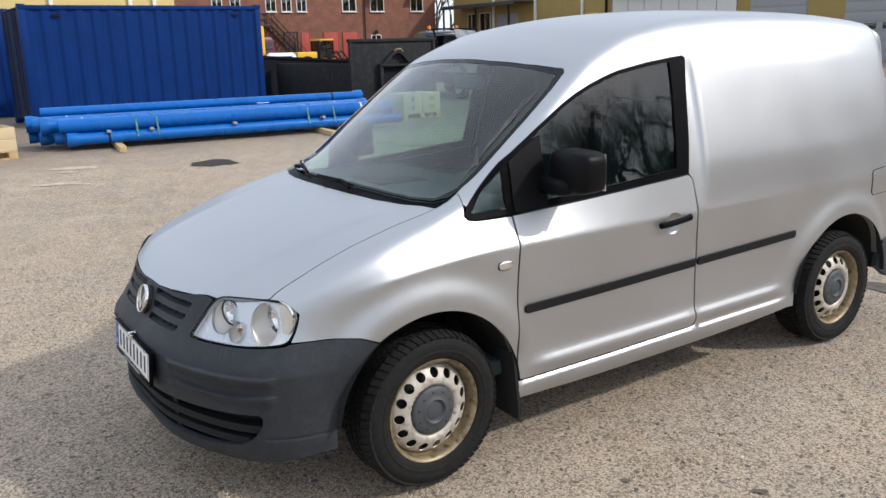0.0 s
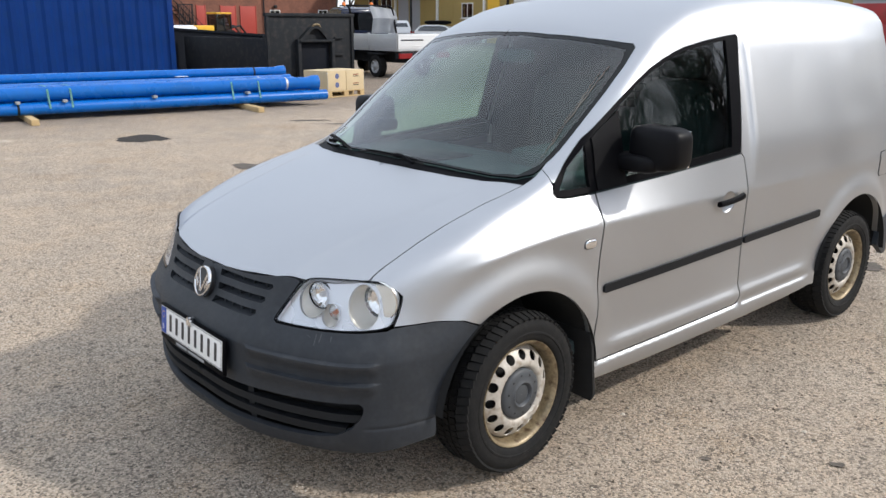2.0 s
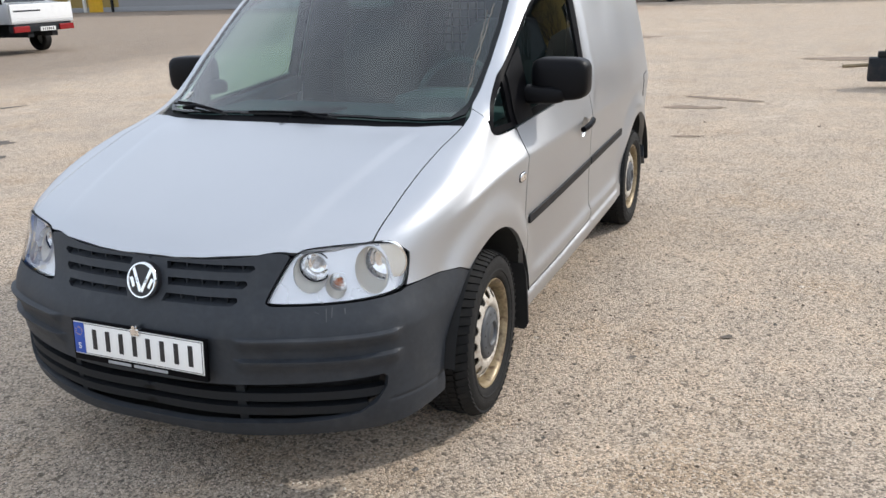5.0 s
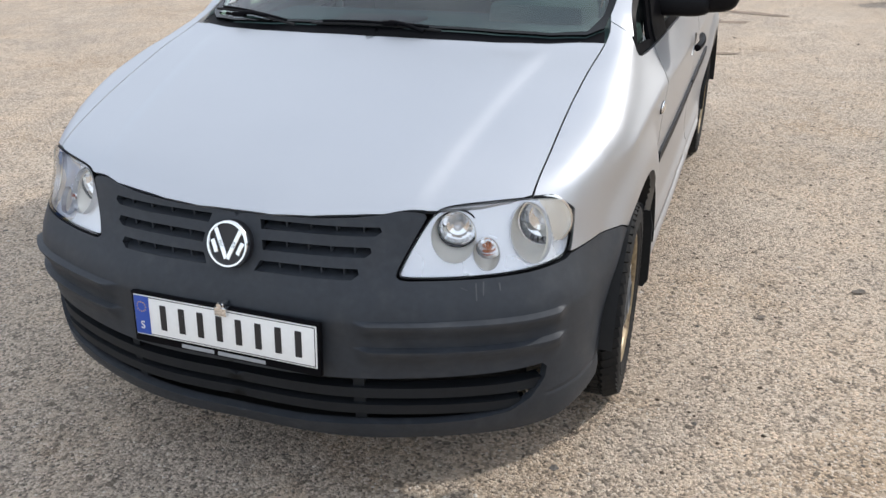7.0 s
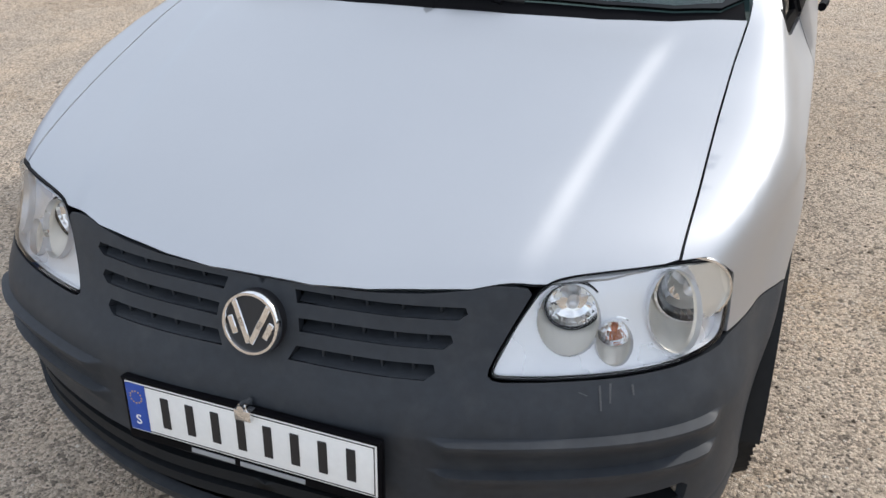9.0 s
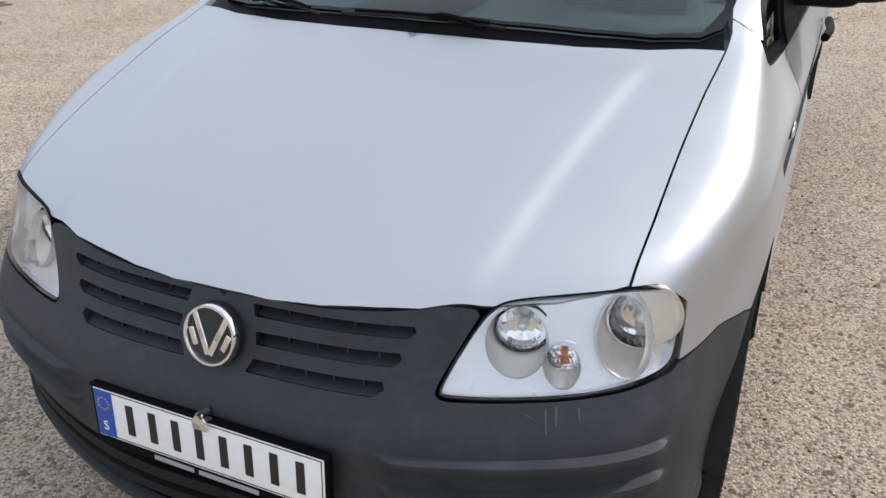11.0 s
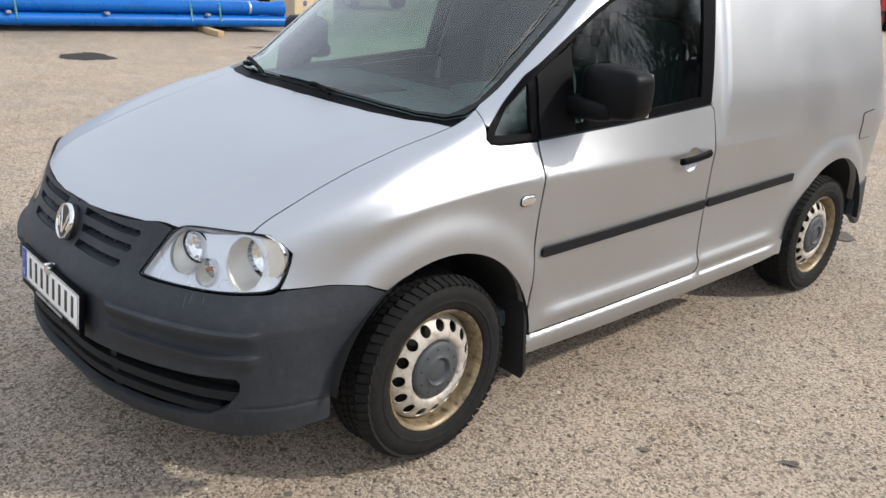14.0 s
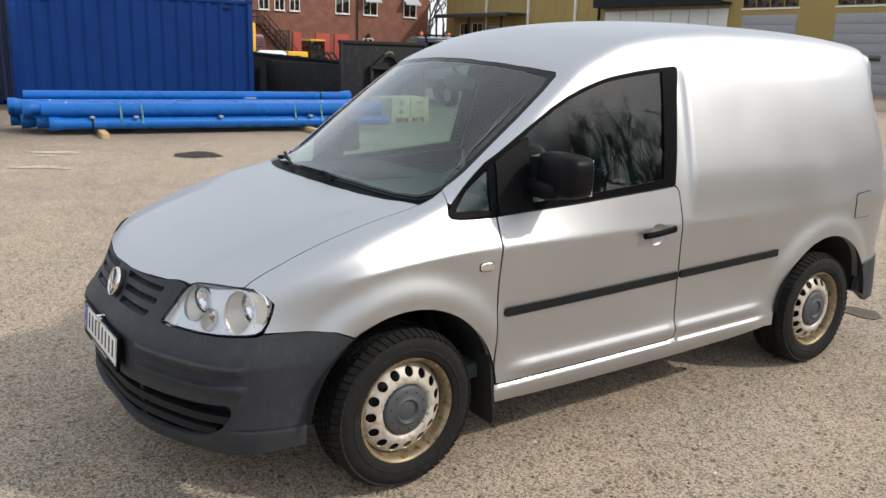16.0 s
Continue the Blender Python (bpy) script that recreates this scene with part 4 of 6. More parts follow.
for sg in (1, -1):
    def place(bm):
        return bm if sg > 0 else flipped(bm)
    bowl = [(1.298 + .056 * math.cos(a), .868 + .050 * math.sin(a)) for a in np.linspace(0, 2 * math.pi, 33)[:-1]]
    door = part("front_door", place(panel(inset(sides(door_line, True), .0018), skin, holes=[[side(*q) for q in bowl]], grid=.025, depth=.02, creases=swages(.44, 1.455, lows=(.347, .362, .375, .388, .400, .412, .430)))), SILVER, van)
    frame_bm = panel(inset(sides(SEAL_TOP + SEAL_LOW, True), .001), pushed(skin, -.001), holes=[sides(quarter, True), sides(pane, True)], grid=.03, depth=.02)
    part("window_frame", place(frame_bm), BLACK_GLOSS, van, "black window surround")
    for nm, line, gl in (("door_glass", pane, GLASS_DARK), ("quarter_glass", quarter, GLASS_CAR)):
        ob = part(nm, place(panel(inset(sides(line, True), -.002), pushed(skin, -.008), grid=.06, depth=0)), gl, door, "dark tinted side glass")
        ob.visible_shadow = False
    # rubbing strips, with soft ends
    for y0, y1, z0, z1 in ((.452, 1.466, .608, .652), (1.484, 2.235, .640, .684)):
        sl = (z0 - .608) if y0 < 1 else .032
        rise = .030 if y0 < 1 else .022
        ln = [(y0, z0 + .006), (y0 + .008, z0), (y1 - .004, z0 + rise), (y1, z0 + rise + .004), (y1, z1 + rise - .012), (y1 - .006, z1 + rise - .006), (y0 + .01, z1 - .006), (y0, z1 - .014)]
        part("rubbing_strip", place(panel(sides(ln, True), pushed(skin, .010), grid=.02, depth=.012)), STRIP, door if y0 < 1 else van, "black rubbing strip")
    # handle in its cup
    bm = bmesh.new()
    hx = W(1.31, .885)
    rows = []
    for i in range(8):
        t = i / 7
        yy, zz = 1.192 + .192 * t, .874 + .016 * t
        off = .008 + .022 * math.sin(math.pi * min(1, .12 + .76 * t)) ** .6
        h = .0145 if t < .8 else .0165
        xx = W(yy, zz) + off
        rows.append([bm.verts.new((xx + dx, yy, zz + dz)) for dx, dz in ((0, -h), (.010, -h * .7), (.014, 0), (.010, h * .7), (0, h), (-.012, h * .6), (-.012, -h * .6))])
    for a, b in zip(rows, rows[1:]):
        for k in range(7):
            bm.faces.new((a[k], b[k], b[(k + 1) % 7], a[(k + 1) % 7]))
    bm.faces.new(rows[0])
    bm.faces.new(rows[-1][::-1])
    bmesh.ops.recalc_face_normals(bm, faces=bm.faces)
    bm2 = bmesh.new()
    lathe(bm2, [(.0001, .012), (.010, .012), (.012, .008), (.012, 0)], 16, "x", (hx + .020, 1.372, .888))
    handle = part("door_handle", place(bm), BLACK_GLOSS, door, "black door handle")
    part("lock", place(bm2), CHROME, door, "chrome lock barrel")
    bm = bmesh.new()
    n = 20
    prev = None
    for r, d in ((1.04, -.001), (.97, -.004), (.85, -.011), (.65, -.019), (.4, -.023), (.01, -.024)):
        ringv = []
        for i in range(n):
            a = 2 * math.pi * i / n
            yy, zz = 1.298 + .056 * r * math.cos(a), .868 + .050 * r * math.sin(a)
            ringv.append(bm.verts.new((W(yy, zz) + d, yy, zz)))
        if prev:
            for i in range(n):
                bm.faces.new((prev[i], prev[(i + 1) % n], ringv[(i + 1) % n], ringv[i]))
        prev = ringv
    part("handle_cup", place(bm), SILVER, door, "silver cup behind the handle")
    # mirror
    base = [(.435, 1.022), (.60, 1.03), (.598, 1.315), (.50, 1.262), (.44, 1.22)]
    part("mirror_base", place(panel(sides(base, True), pushed(skin, .006), grid=.04, depth=.012)), MIRROR_BLACK, door, "black mirror base")
    bm = bmesh.new()
    superblob(bm, (.940, .655, 1.178), (.120, .064, .090), .42)
    for v in bm.verts:
        t = (v.co.x - .855) / .2
        v.co.z += .012 * t * (1 if v.co.z < 1.178 else -.3)
        if v.co.y < .655:
            v.co.y -= .012 * math.cos((v.co.x - .955) * 12) * math.cos((v.co.z - 1.178) * 12)
    mirror = part("mirror", place(bm), MIRROR_BLACK, door, "black door mirror housing")
    bm = bmesh.new()
    superblob(bm, (.860, .624, 1.120), (.112, .066, .037), .55)
    part("mirror_arm", place(bm), MIRROR_BLACK, door)
    bm = boxes((.875, 1.035, .712, .7195, 1.105, 1.25, .003))
    part("mirror_glass", place(bm), CHROME, door, "mirror glass")
    # side repeater
    bm = bmesh.new()
    superblob(bm, (W(.345, .83) + .002, .345, .832), (.009, .033, .0175), .6)
    bm2 = bmesh.new()
    superblob(bm2, (W(.345, .83), .345, .832), (.005, .0355, .020), .6)
    part("lamp_gasket", place(bm2), BLACK_GLOSS, van, "dark gasket of the side lamp")
    part("side_repeater", place(bm), FACET, van, "clear side indicator lamp")
    # mud flap
    bm = bmesh.new()
    prism(bm, [(.66, .46), (.862, .46), (.872, .40), (.872, .18), (.856, .150), (.68, .155)], .372, .386, "y")
    bmesh.ops.rotate(bm, cent=(.8, .39, .5), matrix=Matrix.Rotation(radians(6), 3, "X"), verts=bm.verts)
    part("mud_flap", place(bm), DARK, van, "black mud flap")
    # wheel housings
    for cy, cz, R in (AF, AR):
        bm = bmesh.new()
        pr = [(cy + R * 1.01 * math.cos(radians(a)), cz + R * 1.01 * math.sin(radians(a))) for a in range(4, 177, 5)]
        rows = [[bm.verts.new((x, y, z)) for y, z in pr] for x in (.50, W(cy, cz + R) - .006)]
        for k in range(len(pr) - 1):
            bm.faces.new((rows[0][k], rows[0][k + 1], rows[1][k + 1], rows[1][k]))
        c = bm.verts.new((.50, cy, cz - .1))
        for k in range(len(pr) - 1):
            bm.faces.new((rows[0][k], rows[0][k + 1], c))
        part("wheel_housing", place(bm), DARK, van, "black wheel housing")

# fuel flap on the near flank
fl = sides([(2.945, .80), (3.09, .80), (3.115, .82), (3.09, .93), (3.065, .945), (2.93, .937), (2.915, .92), (2.93, .815)], True)
part("fuel_flap_gap", panel(inset(fl, -.004), pushed(skin, .0015), grid=.03, depth=.002), BLACK_GLOSS, van, "dark gap round the fuel flap")
part("fuel_flap", panel(fl, pushed(skin, .004), grid=.03, depth=.006), SILVER, van)

# front bumper with its grille openings
def fs(x, z):
    return (sx(x, z), z)


def ys(y, z):
    return (S_of(y, z), z)


lamp = [fs(.418, .672), fs(.422, .664), fs(.432, .660), fs(.50, .658), fs(.60, .659), fs(.70, .664), ys(-.560, .672), ys(-.537, .685), ys(-.516, .715), ys(-.500, .752), ys(-.495, .778), ys(-.504, .802), ys(-.538, .818),
        fs(.683, .827), fs(.60, .825), fs(.53, .820), fs(.495, .813), fs(.474, .796), fs(.450, .752), fs(.427, .700)]
for _ in range(2):
    lamp = [q for a, b in zip(lamp, lamp[1:] + lamp[:1]) for q in ((a[0] * .78 + b[0] * .22, a[1] * .78 + b[1] * .22), (a[0] * .22 + b[0] * .78, a[1] * .22 + b[1] * .78))]
LIP = [(.405, -.718), (.371, -.735), (.30, -.760), (.20, -.784), (.10, -.799)]
bump = [(0, .217), fs(.2, .218), fs(.4, .222), fs(.6, .232), ys(-.60, .242), ys(-.50, .256), ys(-.41, .265)]
bump += [ys(y, z) for y, z in arc(*AF, 184, 125, 16)]
bump += [ys(-.30, .6665), ys(-.40, .6765), ys(-.48, .6770), ys(-.538, .6745)] + [ys(-.558, .667), fs(.70, .660), fs(.60, .656), fs(.50, .655), fs(.44, .6555), fs(.424, .658), fs(.4145, .665), fs(.4145, .675)]
bump += [fs(.4235, .700), fs(.4465, .752), fs(.4655, .792), fs(.459, .8005), fs(.44, .8040)]
bump += [fs(x, float(T(x, y)) - .002) for x, y in LIP] + [(0, .780), (0, .60), (0, .410), fs(.15, .411), fs(.305, .414)] + [fs(.5, .418), fs(.62, .422), fs(.745, .428), fs(.755, .415), fs(.752, .385), fs(.725, .335), fs(.68, .304), fs(.60, .287), fs(.5, .279), fs(.36, .276), fs(.15, .264), (0, .262)]
slots = []
for z0, z1, xa, xb, xc, xd in ((.750, .771, .072, .355, .370, .066), (.703, .726, .082, .338, .352, .078), (.655, .679, .066, .314, .330, .078)):
    slots.append([fs(xa, z0), fs((xa + xb) / 2, z0), fs(xb, z0), fs(xc, (z0 + z1) / 2), fs(xc - .005, z1), fs((xa + xb) / 2, z1), fs(xd, z1)])

def bumper_skin(s, z):
    """Bumper surface with its two pressed ribs and the step to the chin."""
    x, y, zz = wp(s, z)
    nx, ny = float(np.interp(s, S_ALL, NX)), float(np.interp(s, S_ALL, NY))
    on = step(x, .33, .37) * (1 - step(x, .765, .79))
    d = .017 * on * ((1 - step(z, .566, .571)) * step(z, .520, .563) + (1 - step(z, .497, .502)) * step(z, .451, .494))
    d += -.003 * math.exp(-((z - .334) / .0045) ** 2) * step(x, .757, .762)
    d += .012 * math.exp(-((z - .724) / .05) ** 2 - (x / .10) ** 2)
    return (x + nx * d, y + ny * d, zz)


bm = panel(bump, bumper_skin, holes=slots, grid=.014, depth=.022, mirror=True, centre=(0, .2, .45), levels=(.326, .330, .334, .338, .342, .490, .4945, .497, .4995, .502, .505, .559, .5635, .566, .5685, .571, .574))
weld(bm)
bumper = part("front_bumper", bm, BLACK_PLASTIC, van, "scuffed dark grey plastic front bumper")
# pale scuffs below the lamp
for x0, z0, x1, z1 in ((.590, .648, .600, .612), (.606, .650, .612, .622), (.560, .640, .575, .634), (.640, .646, .646, .630)):
    q = [fs(x0, z0), fs(x0 + .0035, z0), fs(x1 + .0025, z1), fs(x1, z1)]
    part("scuff", panel(q if z1 < z0 else q[::-1], pushed(bumper_skin, .0012), grid=.02, depth=0, centre=(0, .2, .45)), SCUFF, bumper, "pale scuff")
# near-black sheets added behind the openings for the shade in there
bm = panel([(.001, .205), fs(.3, .205), fs(.6, .235), fs(.74, .30), fs(.765, .42), fs(.5, .45), (.001, .45)], pushed(wp, -.085), grid=.06, depth=0, mirror=True, centre=(0, .2, .45))
part("grille_backing", bm, DARK, bumper)
bm = panel([(.001, .62), fs(.36, .62), fs(.41, .775), (.001, .775)], pushed(wp, -.05), grid=.06, depth=0, mirror=True, centre=(0, .2, .45))
part("grille_backing", bm, DARK, bumper)
# added near-black sheet, keeps lit ground from showing through the intake
bm = bmesh.new()
rows = []
for k in range(25):
    x = -.74 + 1.48 * k / 24
    a, b = (np.array(pushed(wp, -d)(sx(abs(x), z), z)) for d, z in ((.014, .240), (.100, .232)))
    rows.append([bm.verts.new((math.copysign(p[0], x), p[1], p[2])) for p in (a, b)])
for a, b in zip(rows, rows[1:]):
    bm.faces.new((a[0], a[1], b[1], b[0]))
bmesh.ops.solidify(bm, geom=bm.faces[:], thickness=.003)
part("intake_floor", bm, DARK, bumper)
# darker copy of the bumper plastic: puts the recess shade into the colour
INTAKE_SHADE = mat("shade-darkened intake plastic", (.009, .0105, .0125), .6, 0, vary=.15, spec=.25)
# slats of the lower intake run right across, in front of two set-back struts
for zz, x1 in ((.366, .750), (.316, .706)):
    lo = [fs(x, zz - .015 + .004 * x) for x in (.15, .31, .45, .58, x1)]
    hi = [fs(x, zz + .013 + .004 * x) for x in (x1, .58, .45, .31, .15)]
    bm = panel([(.001, zz - .015)] + lo + hi + [(.001, zz + .013)], pushed(wp, -.010), grid=.04, depth=.036, mirror=True, centre=(0, .2, .45))
    part("slat", bm, INTAKE_SHADE, bumper, "slat darkened for the shade in the intake")
for sg in (1, -1):
    bm = panel([fs(.318, .268), fs(.346, .269), fs(.348, .42), fs(.320, .42)], pushed(wp, -.020), grid=.03, depth=.02, centre=(0, .2, .45))
    part("strut", bm if sg > 0 else flipped(bm), INTAKE_SHADE, bumper)
    # sloping ledges in the upper slots, and small ribs
    for z0, xa, xb in ((.750, .070, .366), (.703, .080, .348), (.655, .064, .326)):
        bm = bmesh.new()
        rows = []
        for k in range(9):
            x = xa + (xb - xa) * k / 8
            p = np.array(wp(*fs(x, z0)))
            rows.append([bm.verts.new((p[0], p[1] + .006, z0 - .003)), bm.verts.new((p[0], p[1] + .048, z0 + .011)), bm.verts.new((p[0], p[1] + .048, z0 - .004))])
        for a, b in zip(rows, rows[1:]):
            for k in range(3):
                bm.faces.new((a[k], a[(k + 1) % 3], b[(k + 1) % 3], b[k]))
        bm.faces.new(rows[0])
        bm.faces.new(rows[-1])
        bmesh.ops.recalc_face_normals(bm, faces=bm.faces)
        part("ledge", bm if sg > 0 else flipped(bm), BLACK_PLASTIC, bumper)
    for z0, z1, xa, xb in ((.750, .771, .09, .36), (.703, .726, .10, .34), (.655, .679, .09, .32)):
        for k in range(4):
            x = xa + (xb - xa) * (k + .6) / 4.2
            p = np.array(wp(*fs(x, (z0 + z1) / 2)))
            bm = boxes((p[0] - .0025, p[0] + .0025, p[1] + .016, p[1] + .045, z0 - .004, z1 + .004, .001))
            part("rib", bm if sg > 0 else flipped(bm), BLACK_PLASTIC, bumper)

# badge: chrome ring and slanted chrome bars on black
bm = bmesh.new()
lathe(bm, [(.0001, 0), (.050, 0), (.052, -.003), (.056, -.003), (.0585, .004), (.0585, .03)], 40, "y")
tilt = Matrix.Translation((0, -.843, .716)) @ Matrix.Rotation(radians(-17), 4, "X")
bmesh.ops.transform(bm, matrix=tilt, verts=bm.verts)
bmesh.ops.recalc_face_normals(bm, faces=bm.faces)
badge = part("badge", bm, INK, van, "round chrome-rimmed badge on black")
bm = bmesh.new()
lathe(bm, [(.049, -.001), (.0515, -.006), (.056, -.006), (.0590, -.001), (.0590, .006), (.049, .004)], 40, "y", closed=True)
for x, z, an in ((-.025, .014, 66), (.025, .014, -66), (-.012, -.014, 66), (.012, -.014, -66), (-.036, -.008, 66), (.036, -.008, -66)):
    L = .050 if abs(x) < .03 else .034
    box(bm, -L / 2, L / 2, -.004, .001, -.0062, .0062, .0015, 1, Matrix.Translation((x, 0, z)) @ Matrix.Rotation(radians(an), 4, "Y"))
bmesh.ops.transform(bm, matrix=tilt, verts=bm.verts)
part("badge_rim", bm, CHROME, badge, "chrome ring and bars")

# number plate in its holder
plate_m = Matrix.Translation((0, -.906, .510)) @ Matrix.Rotation(radians(-5), 4, "X")
plate = part("number_plate", boxes((-.262, .262, -.004, .002, -.052, .058, .002)), WHITE_PLATE, van, "white plate with dark lettering bars")
plate.matrix_local = plate_m
part("plate_holder", boxes((-.270, .270, -.002, .014, -.074, .064, .004), (-.268, .268, -.006, .006, .0590, .0655, .002)), BLACK_GLOSS, plate, "black plate holder")
for a in ((-.259, .259, -.0048, -.003, .0525, .0545), (-.259, .259, -.0048, -.003, -.0485, -.0465), (.2565, .2585, -.0048, -.003, -.0465, .0525)):
    part("border_line", boxes((*a, .0003)), INK, plate)
for k in range(12):
    a = 2 * math.pi * k / 12
    x, z = -.238 + .013 * math.cos(a), .026 + .013 * math.sin(a)
    part("star", boxes((x - .0013, x + .0013, -.0062, -.005, z - .0013, z + .0013, .0003)), YELLOW_MACH, plate, "small yellow star")
curve = bpy.data.curves.new("country_letter", "FONT")
curve.body, curve.size, curve.extrude, curve.align_x = "S", .030, .0004, "CENTER"
tmp = bpy.data.objects.new("country_letter", curve)
letter = new("country_letter", bpy.data.meshes.new_from_object(tmp))
bpy.data.objects.remove(tmp)
letter.data.materials.append(WHITE_PLATE)
letter.parent = plate
letter.matrix_local = pose(-.238, -.0062, -.034, 90)
tagged(letter, "white country letter")
part("plate_band", boxes((-.260, -.216, -.0055, -.003, -.049, .055, .001)), PLATE_BLUE, plate, "blue country band")
for k in range(8):
    x = -.174 + .0553 * k
    bm = bmesh.new()
    box(bm, x - .009, x + .009, -.0058, -.003, -.030, .038, .001, 1)
    part("lettering_bar", bm, INK, plate)
part("holder_lettering", boxes((-.125, -.030, -.0035, -.001, -.069, -.059, .0005), (-.018, .118, -.0035, -.001, -.069, -.059, .0005)), GREY_DOOR, plate, "pale lettering bars")
bm = boxes((-.012, .022, -.014, .006, .044, .066, .002), (-.004, .014, -.012, .008, .06, .078, .003))
rod(bm, (.005, -.018, .072), (.005, .012, .072), .007, .007, 12)
part("plate_clip", bm, CHROME, plate, "chrome spring clip")

# headlamps
def lamp_ring(x, z, r, depth, n=28):
    """A circle laid on the lamp's surface, sunk by depth."""
    c, fn = sx(x, z), pushed(wp, -depth)
    return [fn(c + r * math.cos(2 * math.pi * i / n), z + r * math.sin(2 * math.pi * i / n)) for i in range(n)]


def bowl_ring(x, z, r, depth, n=28):
    """A circle that faces ahead, depth behind the lamp's surface."""
    c = Vector(wp(sx(x, z), z)) + Vector((-.35 * depth, .94 * depth, 0))
    u = Vector((.94, .35, 0))
    return [tuple(c + u * (r * math.cos(2 * math.pi * i / n)) + Vector((0, 0, r * math.sin(2 * math.pi * i / n)))) for i in range(n)]


def loft(bm, rings):
    rows = [[bm.verts.new(p) for p in r] for r in rings]
    for a, b in zip(rows, rows[1:]):
        for i in range(len(a)):
            j = (i + 1) % len(a)
            bm.faces.new((a[i], a[j], b[j], b[i]))
    return rows


def lamp_at(d):
    """Lamp surface sunk by d, easing in to meet the wing."""
    def g(s, z):
        q = wp(s, z)
        return pushed(wp, -d - EASE * float(step(q[1], -.60, -.51)) * float(step(z, .66, .76)))(s, z)
    return g


EASE = .002
LAMPS = (((.530, .748, .058), (.538, .754, .0465)), ((.697, .745, .070), (.722, .755, .0635)), ((.607, .708, .036), (.610, .709, .030)))
for sg in (1, -1):
    def place(bm):
        return bm if sg > 0 else flipped(bm)
    rim = part("headlamp", place(panel(lamp, lamp_at(.003), holes=[inset(lamp, .003)], grid=.02, depth=.03, centre=(0, .2, .45))), BLACK_GLOSS, van, "clear headlamp with two round reflectors")
    cuts = [[(sx(x, z) + r * math.cos(2 * math.pi * i / 28), z + r * math.sin(2 * math.pi * i / 28)) for i in range(28)] for (x, z, r), _ in LAMPS]
    part("lamp_housing", place(panel(inset(lamp, .006), lamp_at(.020), holes=cuts, grid=.02, depth=-.013, centre=(0, .2, .45))), SATIN, rim, "satin silver lamp housing")
    for (x, z, r), (x2, z2, r2) in LAMPS:
        bm = bmesh.new()
        loft(bm, [lamp_ring(x, z, r, .020), lamp_ring(x, z, r * .97, .026), bowl_ring(x2, z2, r2 * 1.06, .042)])
        part("bezel", place(bm), BEZEL, rim, "pale ribbed bezel")
        bm = bmesh.new()
        loft(bm, [bowl_ring(x2, z2, r2 * 1.06, .043), bowl_ring(x2, z2, r2 * 1.06, .034), bowl_ring(x2, z2, r2 * .99, .033), bowl_ring(x2, z2, r2 * .96, .040)])
        part("reflector_ring", place(bm), BLACK_GLOSS if .05 < r < .06 else CHROME, rim, "dark ring" if .05 < r < .06 else "chrome ring")
        bm = bmesh.new()
        rings = []
        for k, (f, d) in enumerate(((.97, .038), (.92, .046), (.80, .054), (.60, .061), (.35, .065), (.12, .067), (.01, .067))):
            rings.append(bowl_ring(x2, z2, r2 * f, d))
        rows = loft(bm, rings)
        part("reflector", place(bm), FACET, rim, "faceted chrome reflector bowl", sharp=8)
        o = Vector(wp(sx(x2, z2), z2)) + Vector((-.016, .046, 0))
        bm = bmesh.new()
        superblob(bm, o, (r2 * .22, r2 * .34, r2 * .22), .8, 14, 10)
        part("bulb", place(bm), AMBER if r < .04 else SATIN, rim)
    ob = part("lamp_lens", place(panel(inset(lamp, .002), lamp_at(.0), grid=.025, depth=0, centre=(0, .2, .45))), LENS, rim, "clear lens")
    ob.visible_shadow = False

# small pale sticker low on the windscreen, and the faint mark of a lost badge on the wing
q = [(-.640, .215), (-.612, .215), (-.612, .255), (-.640, .255)]
bm = bmesh.new()
bm.faces.new([bm.verts.new((x, y, float(T(x, y)) - .0005)) for x, y in q])
bmesh.ops.solidify(bm, geom=bm.faces[:], thickness=.0006)
part("sticker", bm, WHITE_PLATE, van, "small pale windscreen sticker")

# wipers: arm, blade and pivot each
def onglass(x, y, h):
    return Vector((x, y, float(T(x, y)) + h))


for p, q, e in (((.22, .046), (-.22, .052), (.05, .044)), ((-.28, .046), (-.665, .185), (-.52, .105))):
    pts = [onglass(p[0] + (q[0] - p[0]) * t, p[1] + (q[1] - p[1]) * t, .008) for t in np.linspace(0, 1, 12)]
    bm = bmesh.new()
    loft(bm, [[tuple(p + Vector((0, .0045 * math.cos(a), .0045 * math.sin(a)))) for a in np.linspace(0, 2 * math.pi, 7)[:-1]] for p in pts])
    wiper = part("wiper", bm, DARK, van, "black windscreen wiper")
    bm = bmesh.new()
    loft(bm, [[tuple(p + Vector((0, .0045 * math.cos(a), .008 + .0045 * math.sin(a)))) for a in np.linspace(0, 2 * math.pi, 9)[:-1]] for p in pts[1:-1]])
    part("blade_holder", bm, BLACK_GLOSS, wiper)
    bm = bmesh.new()
    path_tube(bm, [onglass(e[0] + .12, e[1] - .012, .010), onglass(e[0] + .05, e[1] - .004, .022), onglass(e[0], e[1], .024)], .0065, 8)
    part("arm", bm, BLACK_GLOSS, wiper)
    part("clip", boxes((e[0] - .024, e[0] + .024, e[1] - .009, e[1] + .009, float(T(*e)) + .010, float(T(*e)) + .027, .005)), BLACK_GLOSS, wiper)

